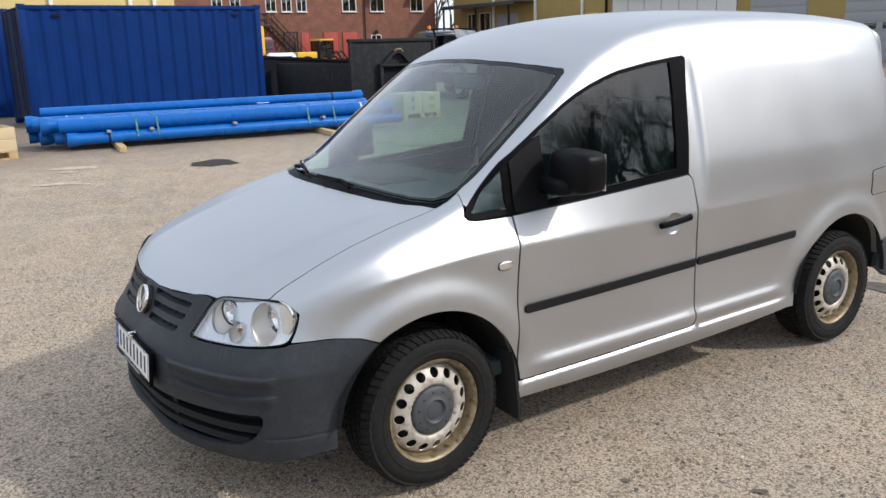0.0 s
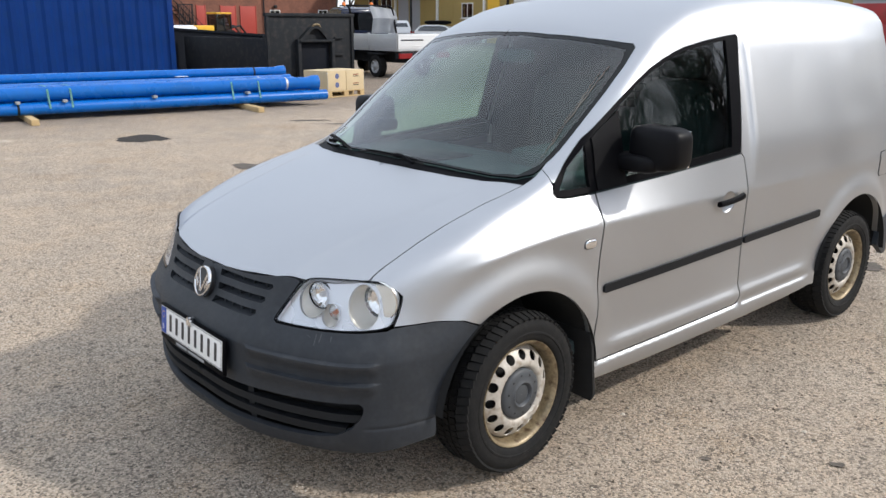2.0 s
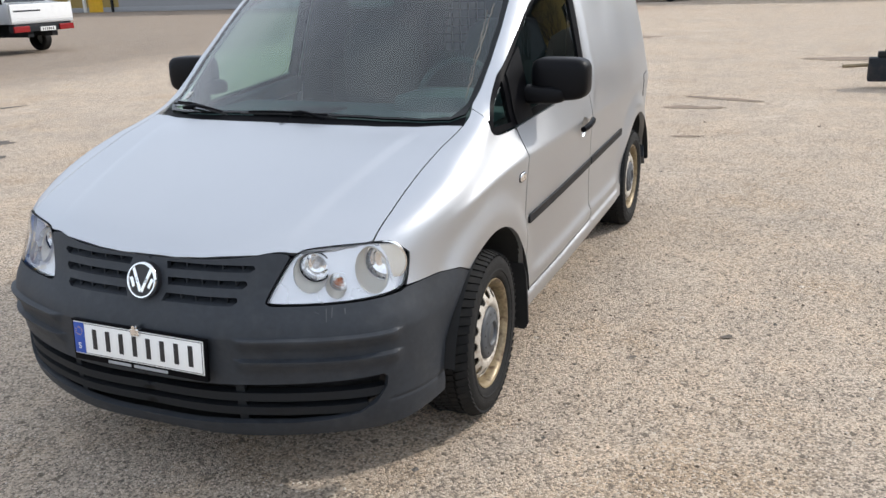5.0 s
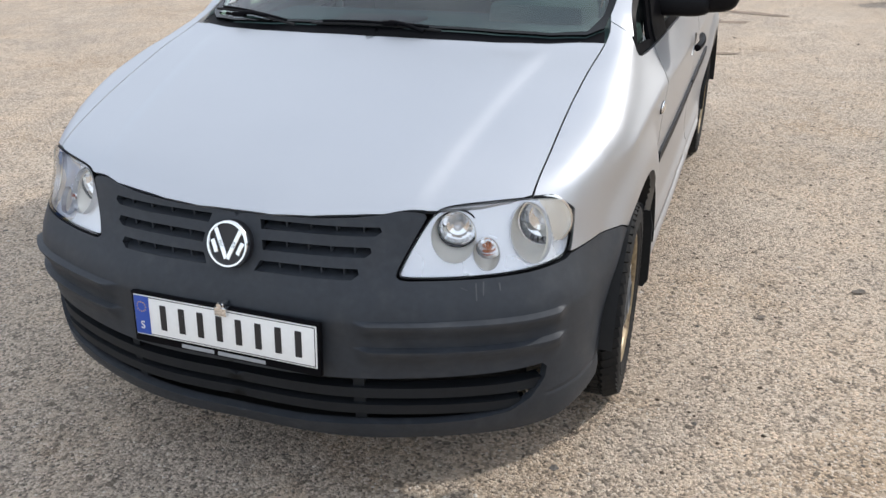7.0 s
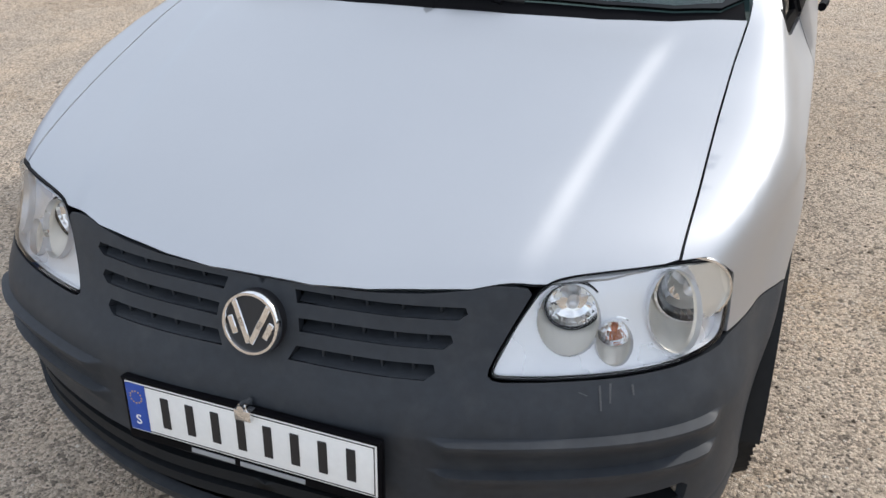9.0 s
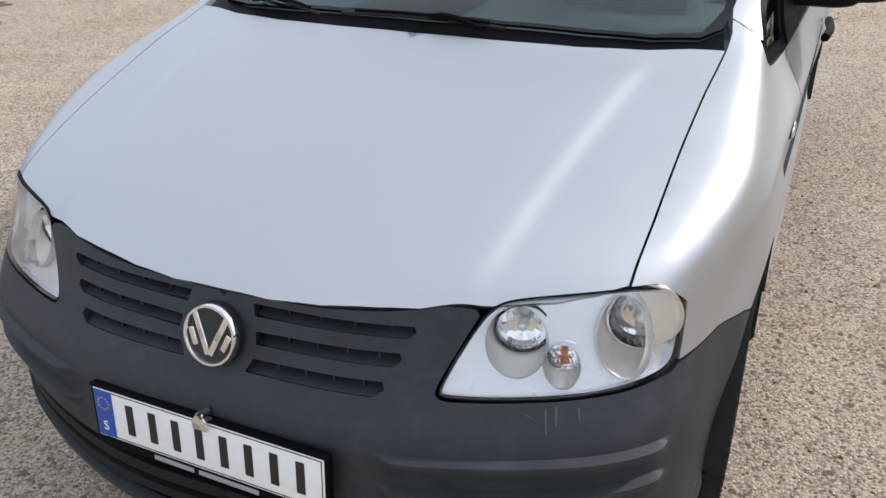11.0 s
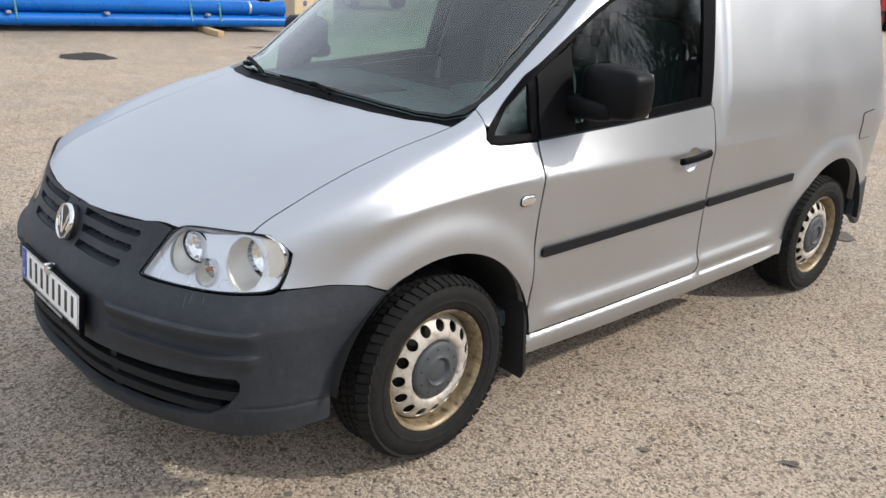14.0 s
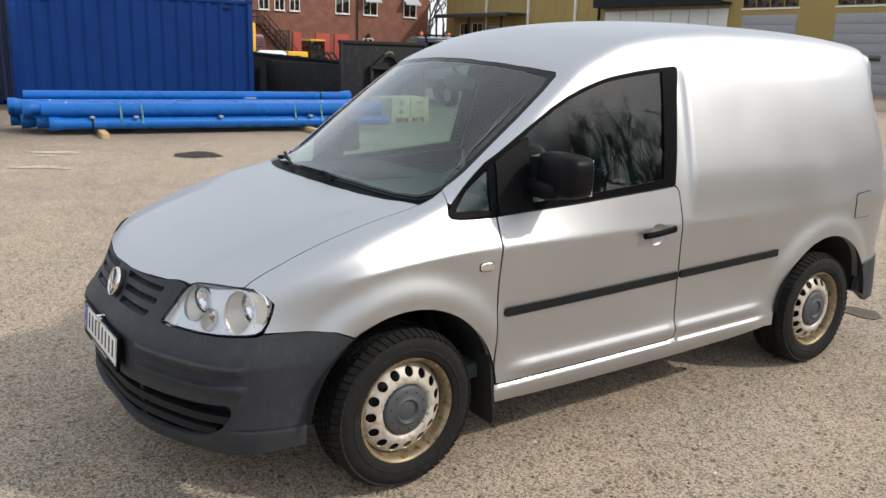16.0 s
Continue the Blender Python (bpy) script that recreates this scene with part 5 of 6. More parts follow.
# dried dirt runs on the windscreen, in front of the driver
rnd = random.Random(4)
for k, (x0, y0, x1, y1, w) in enumerate(((.668, .27, .632, .70, .0032), (.655, .34, .622, .66, .0020), (.650, .48, .628, .60, .0026), (-.20, .11, -.13, .30, .0010))):
    bm = bmesh.new()
    rows = []
    for i in range(19):
        t = i / 18
        x, y = x0 + (x1 - x0) * t + rnd.uniform(-.003, .003) * (k < 3), y0 + (y1 - y0) * t
        q = w * rnd.uniform(.35, 1.2)
        rows.append([bm.verts.new((x - q, y, float(T(x - q, y)) + .0015)), bm.verts.new((x + q, y, float(T(x + q, y)) + .0015))])
    for a, b in zip(rows, rows[1:]):
        bm.faces.new((a[0], a[1], b[1], b[0]))
    part("dirt_run", bm, DUST, van, "pale dried dirt run")

# wheels
def wheel_parts(parent):
    bm = bmesh.new()
    prof = [(.206, -.084), (.2115, -.094), (.222, -.101), (.245, -.105), (.270, -.1055), (.288, -.101), (.2990, -.091), (.3045, -.078), (.3062, -.04), (.3066, 0),
            (.3062, .04), (.3045, .078), (.2990, .091), (.288, .101), (.284, .1018), (.282, .1035), (.278, .1038), (.276, .1050), (.262, .1058), (.247, .1052), (.245, .1068), (.239, .1065), (.237, .1040), (.222, .101), (.2115, .094), (.206, .084)]
    lathe(bm, prof, 72, "x")
    bmesh.ops.recalc_face_normals(bm, faces=bm.faces)
    tyre = part("tyre", bm, RUBBER, parent, "black winter tyre")
    bm = bmesh.new()
    rnd = random.Random(2)
    for row, (x, w) in enumerate(((-.080, .046), (-.036, .028), (0, .024), (.036, .028), (.080, .046))):
        n = 60 if row in (0, 4) else 72
        for i in range(n):
            a = 2 * math.pi * (i + .5 * (row % 2)) / n
            sk = .25 * (1 if row > 2 else -1 if row < 2 else 0)
            M = Matrix.Rotation(a, 4, "X") @ Matrix.Translation((x, 0, .3080 if row in (1, 2, 3) else .3042)) @ Matrix.Rotation(sk, 4, "Z")
            if row in (0, 4):
                M = M @ Matrix.Rotation(radians(22 if row == 4 else -22), 4, "Y")
            g = bmesh.ops.create_cube(bm, size=1.0, matrix=M @ Matrix.Diagonal((w, .0268 if row in (0, 4) else .0215, .009, 1)))
    part("tread", bm, RUBBER, tyre, "block tread")
    bm = bmesh.new()
    lathe(bm, [(.180, -.085), (.178, -.05), (.172, 0), (.174, .020), (.182, .034), (.190, .060), (.195, .078), (.203, .086), (.206, .091), (.204, .096), (.199, .094), (.193, .087), (.190, .080), (.1885, .072), (.187, .060), (.184, .046), (.178, .034)], 64, "x")
    bmesh.ops.recalc_face_normals(bm, faces=bm.faces)
    rim = part("rim", bm, RUSTY, parent, "steel rim with rusty lip")
    shape = pchip([(0, .066), (.094, .066), (.101, .079), (.110, .087), (.121, .088), (.133, .083), (.153, .072), (.170, .060), (.180, .044)])
    circ = [(.180 * math.cos(2 * math.pi * i / 60), .180 * math.sin(2 * math.pi * i / 60)) for i in range(60)]
    holes = []
    for k in range(15):
        a = 2 * math.pi * k / 15
        cx, cy = .1495 * math.cos(a), .1495 * math.sin(a)
        holes.append([(cx + .0190 * math.cos(2 * math.pi * i / 14), cy + .0190 * math.sin(2 * math.pi * i / 14)) for i in range(14)])
    bm = panel(circ, lambda u, v: (float(shape(math.hypot(u, v))), u, v), holes=holes, grid=.012, depth=.004, centre=(-1, 0, 0))
    part("disc", bm, STEEL, rim, "pale steel disc with round holes")
    # near-black cone added close behind the disc, so its holes look shaded
    bm = bmesh.new()
    lathe(bm, [(.001, .046), (.12, .050), (.166, .030), (.176, .0)], 32, "x")
    part("brake", bm, DARK, rim)
    bm = bmesh.new()
    lathe(bm, [(.0965, .066), (.0965, .082), (.094, .088), (.088, .092), (.070, .095), (.055, .096), (.0515, .099), (.047, .1005), (.043, .098), (.040, .091), (.037, .0895), (.034, .091), (.028, .0925), (.001, .093)], 48, "x")
    bmesh.ops.recalc_face_normals(bm, faces=bm.faces)
    part("hub_cap", bm, CAP, rim, "dark grey hub cap")
    # raised near-black dots: the shade in small holes, put on as colour
    for k in range(10):
        a = 2 * math.pi * (k + .3) / 10
        bm = bmesh.new()
        lathe(bm, [(.0042, .090), (.0040, .0948), (.0005, .0948)], 8, "x", (0, .075 * math.cos(a), .075 * math.sin(a)))
        part("cap_hole", bm, DARK, rim)
    rim.scale = (1, 1.02, 1.02)


wheel = new("wheel")
wheel.parent = van
tagged(wheel, "steel wheel with winter tyre")
wheel_parts(wheel)
wheel.matrix_local = pose(.762, 0, .302, 12, 0, 2.5)
for x, y, z, rz, rx in ((.762, 2.682, .302, 0, 40), (-.762, 0, .302, 182.5, 20), (-.762, 2.682, .302, 180, 70)):
    copy_thing(wheel, pose(x, y, z, 0, 0, rz) @ pose(0, 0, 0, rx))

# underbody
part("underbody", boxes((-.60, .60, -.70, 3.3, .20, .30, .03), (-.74, .74, .42, 2.22, .235, .33, .02), (-.50, .50, -.35, .35, .28, .80, .05)), DARK, van, "black underbody")

# cab
part("dashboard", boxes((-.74, .74, .20, .80, .78, 1.045, .06), (-.70, .70, .12, .40, .90, 1.02, .03), (.20, .56, .55, .86, .95, 1.115, .05)), INTERIOR, van, "dark grey dashboard")
part("dash_mat", boxes((-.35, -.02, .30, .55, 1.042, 1.054, .006)), BLACK_GLOSS, van, "black tray on the dashboard")
bm = bmesh.new()
tor = []
for i in range(40):
    a = 2 * math.pi * i / 40
    tor.append([bm.verts.new(((.185 + .015 * math.cos(b)) * math.cos(a), (.185 + .015 * math.cos(b)) * math.sin(a), .015 * math.sin(b))) for b in [2 * math.pi * k / 8 for k in range(8)]])
for i in range(40):
    for k in range(8):
        bm.faces.new((tor[i][k], tor[(i + 1) % 40][k], tor[(i + 1) % 40][(k + 1) % 8], tor[i][(k + 1) % 8]))
box(bm, -.18, .18, -.03, .03, -.015, .02, .01)
box(bm, -.05, .05, -.18, 0, -.015, .02, .01)
bmesh.ops.transform(bm, matrix=pose(.37, .88, 1.06, 62), verts=bm.verts)
part("steering_wheel", bm, INTERIOR, van, "black steering wheel")
for x in (.37, -.37):
    bm = boxes((x - .25, x + .25, 1.10, 1.60, .50, .70, .06))
    superblob(bm, (x, 1.62, 1.02), (.25, .08, .36), .5)
    seat = part("cab_seat", bm, SEAT, van, "dark grey cloth cab seat")
    bm = bmesh.new()
    superblob(bm, (x, 1.66, 1.46), (.13, .05, .085), .55)
    part("headrest", bm, SEAT, seat)
bm = boxes((-.80, -.30, 1.74, 1.76, .3, 1.15, .005), (.30, .80, 1.74, 1.76, .3, 1.15, .005), (-.66, -.30, 1.74, 1.76, 1.15, 1.64, .005), (.30, .66, 1.74, 1.76, 1.15, 1.64, .005), (-.30, .30, 1.74, 1.76, .3, 1.20, .005), (-.55, .55, 1.74, 1.76, 1.64, 1.72, .005), (-.30, .30, 1.74, 1.76, 1.55, 1.64, .005))
bulk = part("bulkhead", bm, INTERIOR, van, "grey bulkhead with a barred opening")
for k in range(1, 12):
    part("bar", boxes((-.30 + .05 * k - .004, -.30 + .05 * k + .004, 1.742, 1.756, 1.20, 1.55, .001)), INTERIOR, bulk)
for k in range(1, 8):
    part("bar", boxes((-.30, .30, 1.744, 1.757, 1.20 + .044 * k - .004, 1.20 + .044 * k + .004, .001)), INTERIOR, bulk)
part("cab_floor", boxes((-.78, .78, .25, 1.74, .33, .40, .02)), INTERIOR, van)
for sg in (1, -1):
    bm = boxes((.755, .795, .44, 1.46, .36, .955, .02))
    part("door_trim", bm if sg > 0 else flipped(bm), INTERIOR, van, "grey inner door trim")
    bm = panel(sides([(.44, .950), (1.41, 1.005), (1.41, 1.088), (.90, 1.058), (.44, 1.030)], True), pushed(skin, -.014), grid=.06, depth=.04)
    part("door_cap", bm if sg > 0 else flipped(bm), INTERIOR, van, "dark inner window sill")
bm = bmesh.new()
superblob(bm, (0, .80, 1.50), (.12, .02, .035), .6)
rod(bm, (0, .80, 1.52), (0, .74, 1.60), .01)
part("rear_view_mirror", bm, INTERIOR, van, "black rear-view mirror")


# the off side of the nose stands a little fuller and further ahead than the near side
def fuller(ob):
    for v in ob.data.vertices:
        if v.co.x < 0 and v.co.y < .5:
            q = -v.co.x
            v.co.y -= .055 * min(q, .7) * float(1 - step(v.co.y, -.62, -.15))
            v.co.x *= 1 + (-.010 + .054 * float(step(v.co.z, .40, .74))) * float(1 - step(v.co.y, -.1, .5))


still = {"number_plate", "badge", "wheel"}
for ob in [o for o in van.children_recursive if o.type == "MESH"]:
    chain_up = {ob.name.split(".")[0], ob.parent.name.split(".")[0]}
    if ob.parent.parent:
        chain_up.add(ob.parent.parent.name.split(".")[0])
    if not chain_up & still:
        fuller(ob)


# ---- the yard behind: containers, pipes, pallets ----
def shipping_container():
    """Origin at a lower corner of the long side; the long side runs along +y and faces +x."""
    L, D, H = 6.06, 2.44, 2.9
    c = thing("shipping_container", Matrix(), "blue corrugated steel shipping container standing on asphalt", "container", "blue shipping containers")

    def corrugated(x_of, a0, a1, z0, z1, pitch, deep):
        bm = bmesh.new()
        n = int(round((a1 - a0) / pitch))
        pts = []
        for i in range(n):
            s = a0 + (a1 - a0) * i / n
            w = (a1 - a0) / n
            pts += [(s, 0), (s + .30 * w, 0), (s + .5 * w, deep), (s + .80 * w, deep)]
        pts.append((a1, 0))
        lo = [bm.verts.new(x_of(a, d, z0)) for a, d in pts]
        hi = [bm.verts.new(x_of(a, d, z1)) for a, d in pts]
        for k in range(len(pts) - 1):
            bm.faces.new((lo[k], lo[k + 1], hi[k + 1], hi[k]))
        bmesh.ops.recalc_face_normals(bm, faces=bm.faces)
        return bm
    part("side_panel", corrugated(lambda a, d, z: (-.02 - d, a, z), .14, L - .14, .16, H - .12, .39, .036), CONT_BLUE, c, sharp=20)
    part("side_panel", corrugated(lambda a, d, z: (-D + .02 + d, a, z), .14, L - .14, .16, H - .12, .39, .04), CONT_BLUE, c, sharp=20)
    # this end wall takes a duller, greyer blue than the other panels
    part("end_panel", corrugated(lambda a, d, z: (-a, .02 + d, z), .14, D - .14, .16, H - .12, .24, .035), CONT_DULL, c, "dull blue end wall", sharp=20)
    for x in (.45, .85, D - .85, D - .45):
        bm = bmesh.new()
        rod(bm, (-x, -.012, .12), (-x, -.012, H - .10), .017)
        part("lock_rod", bm, CONT_DULL, c, "dull blue steel lock rod")
    part("end_panel", corrugated(lambda a, d, z: (-a, L - .02 - d, z), .14, D - .14, .16, H - .12, .24, .035), CONT_BLUE, c, sharp=20)
    for x in (0, -D + .15):
        for y in (0, L - .15):
            post = part("corner_post", boxes((x - .15, x, y, y + .15, .1, H - .1, .01)), CONT_BLUE, c)
            for z in (0, H - .12):
                part("corner_casting", boxes((x - .165, x + .008, y - .008, y + .165, z, z + .12, .012)), CONT_BLUE, post)
        part("rail", boxes((x - .12, x - .002, .15, L - .15, H - .13, H - .03, .008)), CONT_BLUE, c)
        part("rail", boxes((x - .12, x - .002, .15, L - .15, .03, .17, .008)), CONT_BLUE, c)
    part("roof", boxes((-D + .03, -.03, .03, L - .03, H - .09, H - .06, .004)), CONT_BLUE, c)
    for k in range(2):
        part("vent", boxes((-.018, .002, .72 + 4.5 * k, .92 + 4.5 * k, H - .30, H - .24, .004)), BIN_BLACK, c, "dark vent slot")
    return c


first = shipping_container()
first.matrix_world = pose(-18.9, 1.32, 0, 0, 0, 2.5)
copy_thing(first, pose(-23.6, -4.55, 0, 0, 0, 1))


def pipe(x0, y0, x1, y1, z0, z1, r, socket_at_start, name="pipe", cut=0):
    """A plastic pipe with a flared socket at one end."""
    L = math.dist((x0, y0, z0), (x1, y1, z1))
    bm = bmesh.new()
    sk = [(r * .84, .04), (r * 1.20, 0), (r * 1.26, .004), (r * 1.26, .10), (r * 1.16, .17), (r, .24)]
    pr = sk + [(r, L - .03), (r * .97, L), (r * .86, L), (r * .86, L - .3)]
    lathe(bm, pr, 22, "y")
    bmesh.ops.recalc_face_normals(bm, faces=bm.faces)
    bmesh.ops.reverse_faces(bm, faces=[f for f in bm.faces if False])
    a, b = Vector((x0, y0, z0)), Vector((x1, y1, z1))
    if not socket_at_start:
        a, b = b, a
    ob = part(name, bm, PIPE_BLUE)
    ob.matrix_world = Matrix.Translation(a) @ (b - a).to_track_quat("Y", "Z").to_matrix().to_4x4()
    tagged(ob, "blue plastic water pipe with flared socket in a stack", "pipe", "stacked blue pipes")
    bm = bmesh.new()
    lathe(bm, [(r * 1.003, .70), (r * 1.006, .705), (r * 1.006, .735), (r * 1.003, .74)], 22, "y")
    part("marking", bm, SKIP_BLACK if r < .11 else ALU, ob, "printed ring")
    return ob


TILTX = .115
def along(x, y):
    return x + TILTX * (y - 1.0)


rnd = random.Random(8)
for k, (x, z, r, a, e, flag) in enumerate([(-12.98, .205, .105, 1.05, 7.60, 1), (-13.30, .205, .105, .90, 7.35, 0), (-13.62, .205, .105, .70, 7.2, 1), (-13.94, .205, .105, .72, 7.3, 0), (-14.26, .205, .105, .6, 7.3, 1),
                                           (-13.06, .450, .125, .95, 7.45, 0), (-13.38, .450, .125, .70, 7.1, 1), (-13.72, .450, .125, .62, 7.2, 0), (-14.06, .450, .125, .55, 7.2, 1), (-14.50, .620, .100, .88, 7.50, 0)]):
    pipe(along(x, a), a, along(x, e), e, z, z, r, flag)
for y in (2.25, 2.62, 5.55, 6.10):
    bm = bmesh.new()
    x = along(-12.98, y)
    ln = [(x + .116, .205), (x + .10, .26), (x + .05, .45), (x + .04, .52), (x - .08, .582), (x - .4, .585)]
    for p, q in zip(ln, ln[1:]):
        vs = [bm.verts.new((p[0], y - .017, p[1])), bm.verts.new((p[0], y + .017, p[1])), bm.verts.new((q[0], y + .017, q[1])), bm.verts.new((q[0], y - .017, q[1]))]
        bm.faces.new(vs)
    r = bmesh.ops.solidify(bm, geom=bm.faces[:], thickness=.004)
    tagged(part("strap", bm, STRAP), "green plastic strap round the pipes", "strap", "pipe straps")
for y, x1 in ((1.80, -12.05), (5.72, -11.58)):
    ob = part("timber_bearer", boxes((-2.9, 0, -.06, .06, 0, .098, .006)), WOOD)
    ob.matrix_world = pose(x1, y, 0, 0, 0, -7)
    tagged(ob, "pale sawn timber bearer under the pipes", "timber", "timber bearers")
for y in (1.75, 2.5, 4.05, 5.85):
    x = along(-12.90, y)
    ob = part("timber_block", boxes((x - .05, x + .06, y - .035, y + .035, .300, .345, .005)), GREY_DOOR)
    tagged(ob, "small grey spacer block between pipes", "block", "spacer blocks")
ob = part("tag_sheet", boxes((-13.95, -13.80, 5.05, 5.30, .585, .590, .001)), WHITE_TRIM)
tagged(ob, "white paper tag on the pipe stack", "tag")


def pallet(m, label, group=""):
    """Four-way timber pallet, 1.2 by 0.8."""
    p = thing("pallet", m, label, "pallet", group)
    for y in (.05, .4, .75):
        part("runner", boxes((0, 1.2, y - .05, y + .05, 0, .022, .003)), WOOD, p)
        for x in (.07, .6, 1.13):
            part("block", boxes((x - .07, x + .07, y - .05, y + .05, .022, .100, .003)), WOOD, p)
    for y in (.05, .225, .4, .575, .75):
        part("deck_board", boxes((0, 1.2, y - .055, y + .055, .122, .144, .003)), WOOD, p)
    for x in (.07, .6, 1.13):
        part("cross_board", boxes((x - .07, x + .07, 0, .8, .100, .122, .003)), WOOD, p)
    return p


pm = pose(-13.42, 8.42, 0, 0, 0, 101)
pallet(pm, "timber pallet carrying plywood boxes")
for k in range(2):
    b = thing("plywood_box", pm @ pose(.005 + .60 * k, .0, .146), "pale plywood box with printed marks on a pallet", "box", "boxes on the pallet")
    bm = boxes((0, .585, 0, .79, 0, .455, .006))
    part("carcass", bm, PLY, b)
    for z in (.13, .33):
        if k == 0:
            bm = bmesh.new()
            lathe(bm, [(.001, -.004), (.060, -.004), (.062, 0)], 20, "y", (.30, 0, z))
            part("round_mark", bm, mat("blue print", (.10, .12, .25), .7) if z < .2 else bpy.data.materials["blue print"], b, "blue round print")
        else:
            for q in range(2):
                part("lettering_bar", boxes((.22, .40, -.003, .002, z - .03 + .04 * q, z - .012 + .04 * q, .0005)), RED_LAMP if q else SKIP_BLACK, b, "printed bar")
    for z in np.arange(.04, .44, .05):
        part("corner_clip", boxes((.575 if k else -.004, .589 if k else .010, -.004, .01, z, z + .02, .001)), ALU, b)
pm2 = pose(-12.35, -1.02, 0, 0, 0, 97)
pallet(pm2, "timber pallet with a boarded collar")
col = thing("pallet_collar", pm2 @ pose(0, 0, .146), "pale boarded timber collar on a pallet", "crate")
for z in (0, .2):
    for y in (0, .78):
        part("board", boxes((0, 1.2, y, y + .02, z, z + .195, .003)), PLY, col)
    for x in (0, 1.18):
        part("board", boxes((x, x + .02, .02, .78, z, z + .195, .003)), PLY, col)
    for j in range(4):
        part("hinge", boxes((1.196, 1.206, .0, .03, z + .03 + .04 * j, z + .05 + .04 * j, .001)), ALU, col)


# black roll-off skip with hook plate, and a low bin behind
skip = thing("roll_off_skip", pose(-17.6, 9.24, 0), "black steel roll-off skip with a hook frame", "skip")
W2 = 2.80
part("front_wall", boxes((-.06, 0, 0, W2, .20, 1.88, .01)), SKIP_BLACK, skip)
part("top_rim", boxes((-.08, .05, -.03, W2 + .03, 1.82, 1.91, .012)), SKIP_BLACK, skip)
for y in (0, W2 - .08):
    part("edge_post", boxes((-.02, .045, y, y + .08, .18, 1.83, .01)), SKIP_BLACK, skip)
for y in (.93, 2.02):
    part("hook_upright", boxes((0, .16, y - .05, y + .05, .05, 1.22, .012)), SKIP_BLACK, skip)
bm = bmesh.new()
prism(bm, [(.93, 1.18), (1.22, 1.46), (1.38, 1.58), (1.58, 1.58), (1.74, 1.46), (2.02, 1.18), (1.86, 1.18), (1.64, 1.44), (1.52, 1.50), (1.44, 1.50), (1.32, 1.44), (1.10, 1.18)], .002, .14, "x")
part("hook_frame", bm, SKIP_BLACK, skip)
bm = boxes((0, .20, .93, 2.02, 1.14, 1.20, .01))
part("cross_bar", bm, SKIP_BLACK, skip)
bm = bmesh.new()
path_tube(bm, [(.1, 1.35, 1.52), (.13, 1.42, 1.60), (.14, 1.50, 1.615), (.13, 1.58, 1.60), (.1, 1.65, 1.52)], .03, 10)
part("hook_bar", bm, RUSTY, skip, "worn steel hook bar")
part("recess", boxes((.001, .03, 1.02, 1.93, .25, 1.13, .005)), BIN_BLACK, skip)
for z in (.78, 1.24):
    part("bracket", boxes((0, .06, 2.14, 2.44, z - .025, z + .025, .008)), SKIP_BLACK, skip)
for y in (0.0, W2 - .06):
    part("side_wall", boxes((-5.2, -.06, y, y + .06, .22, 1.25, .01)), SKIP_BLACK, skip)
    part("skid", boxes((-5.2, .0, y + .55 if y < 1 else y - .6, y + .70 if y < 1 else y - .45, .0, .22, .01)), SKIP_BLACK, skip)
part("floor", boxes((-5.2, -.05, .05, W2 - .05, .2, .26, .01)), SKIP_BLACK, skip)

low_bin = thing("low_bin", pose(-23.0, 8.0, 0), "long low black steel bin standing on the yard", "bin")
bm = bmesh.new()
prism(bm, [(-.1, .1), (4.6, .1), (4.6, 1.20), (-.1, 1.52)], -.06, 0, "x")
part("side_wall", bm, BIN_BLACK, low_bin)
bm = bmesh.new()
prism(bm, [(-.1, 1.50), (4.62, 1.18), (4.62, 1.25), (-.1, 1.57)], -.09, .05, "x")
part("rim", bm, BIN_BLACK, low_bin)
bm = bmesh.new()
prism(bm, [(-.1, .1), (4.6, .1), (4.6, 1.20), (-.1, 1.52)], -2.3, -2.24, "x")
part("side_wall", bm, BIN_BLACK, low_bin)
part("floor", boxes((-2.3, 0, -.1, 4.6, .08, .16, .01)), BIN_BLACK, low_bin)
part("end_wall", boxes((-2.24, -.06, 4.54, 4.6, .1, 1.2, .01)), BIN_BLACK, low_bin)
part("foot", boxes((-2.2, -.1, .2, .4, 0, .1, .01), (-2.2, -.1, 4.2, 4.4, 0, .1, .01)), BIN_BLACK, low_bin)


# ---- vehicles ----
def plain_wheel(parent, x, y, r, w, side_sign, rim_mat=ALU, axis="y"):
    bm = bmesh.new()
    lathe(bm, [(r * .62, -w / 2), (r * .66, -w / 2 - .004), (r * .93, -w / 2), (r, -w * .38), (r, w * .38), (r * .93, w / 2), (r * .66, w / 2 + .004), (r * .62, w / 2)], 32, axis)
    ob = part("wheel", bm, RUBBER, parent, "black tyre on a steel wheel")
    ob.location = (x, y, r)
    bm = bmesh.new()
    h = side_sign * w / 2
    lathe(bm, [(r * .64, h * .95), (r * .60, h * .9), (r * .55, h * .6), (r * .40, h * .7), (r * .2, h * .85), (r * .01, h * .88)], 32, axis)
    for k in range(8):
        a = k * math.pi / 4
        p = (r * .47 * math.cos(a), h * .7, r * .47 * math.sin(a)) if axis == "y" else (h * .7, r * .47 * math.cos(a), r * .47 * math.sin(a))
        box(bm, p[0] - .03, p[0] + .03, p[1] - .03, p[1] + .03, p[2] - .03, p[2] + .03, .01, 1)
    part("rim", bm, rim_mat, ob)
    return ob


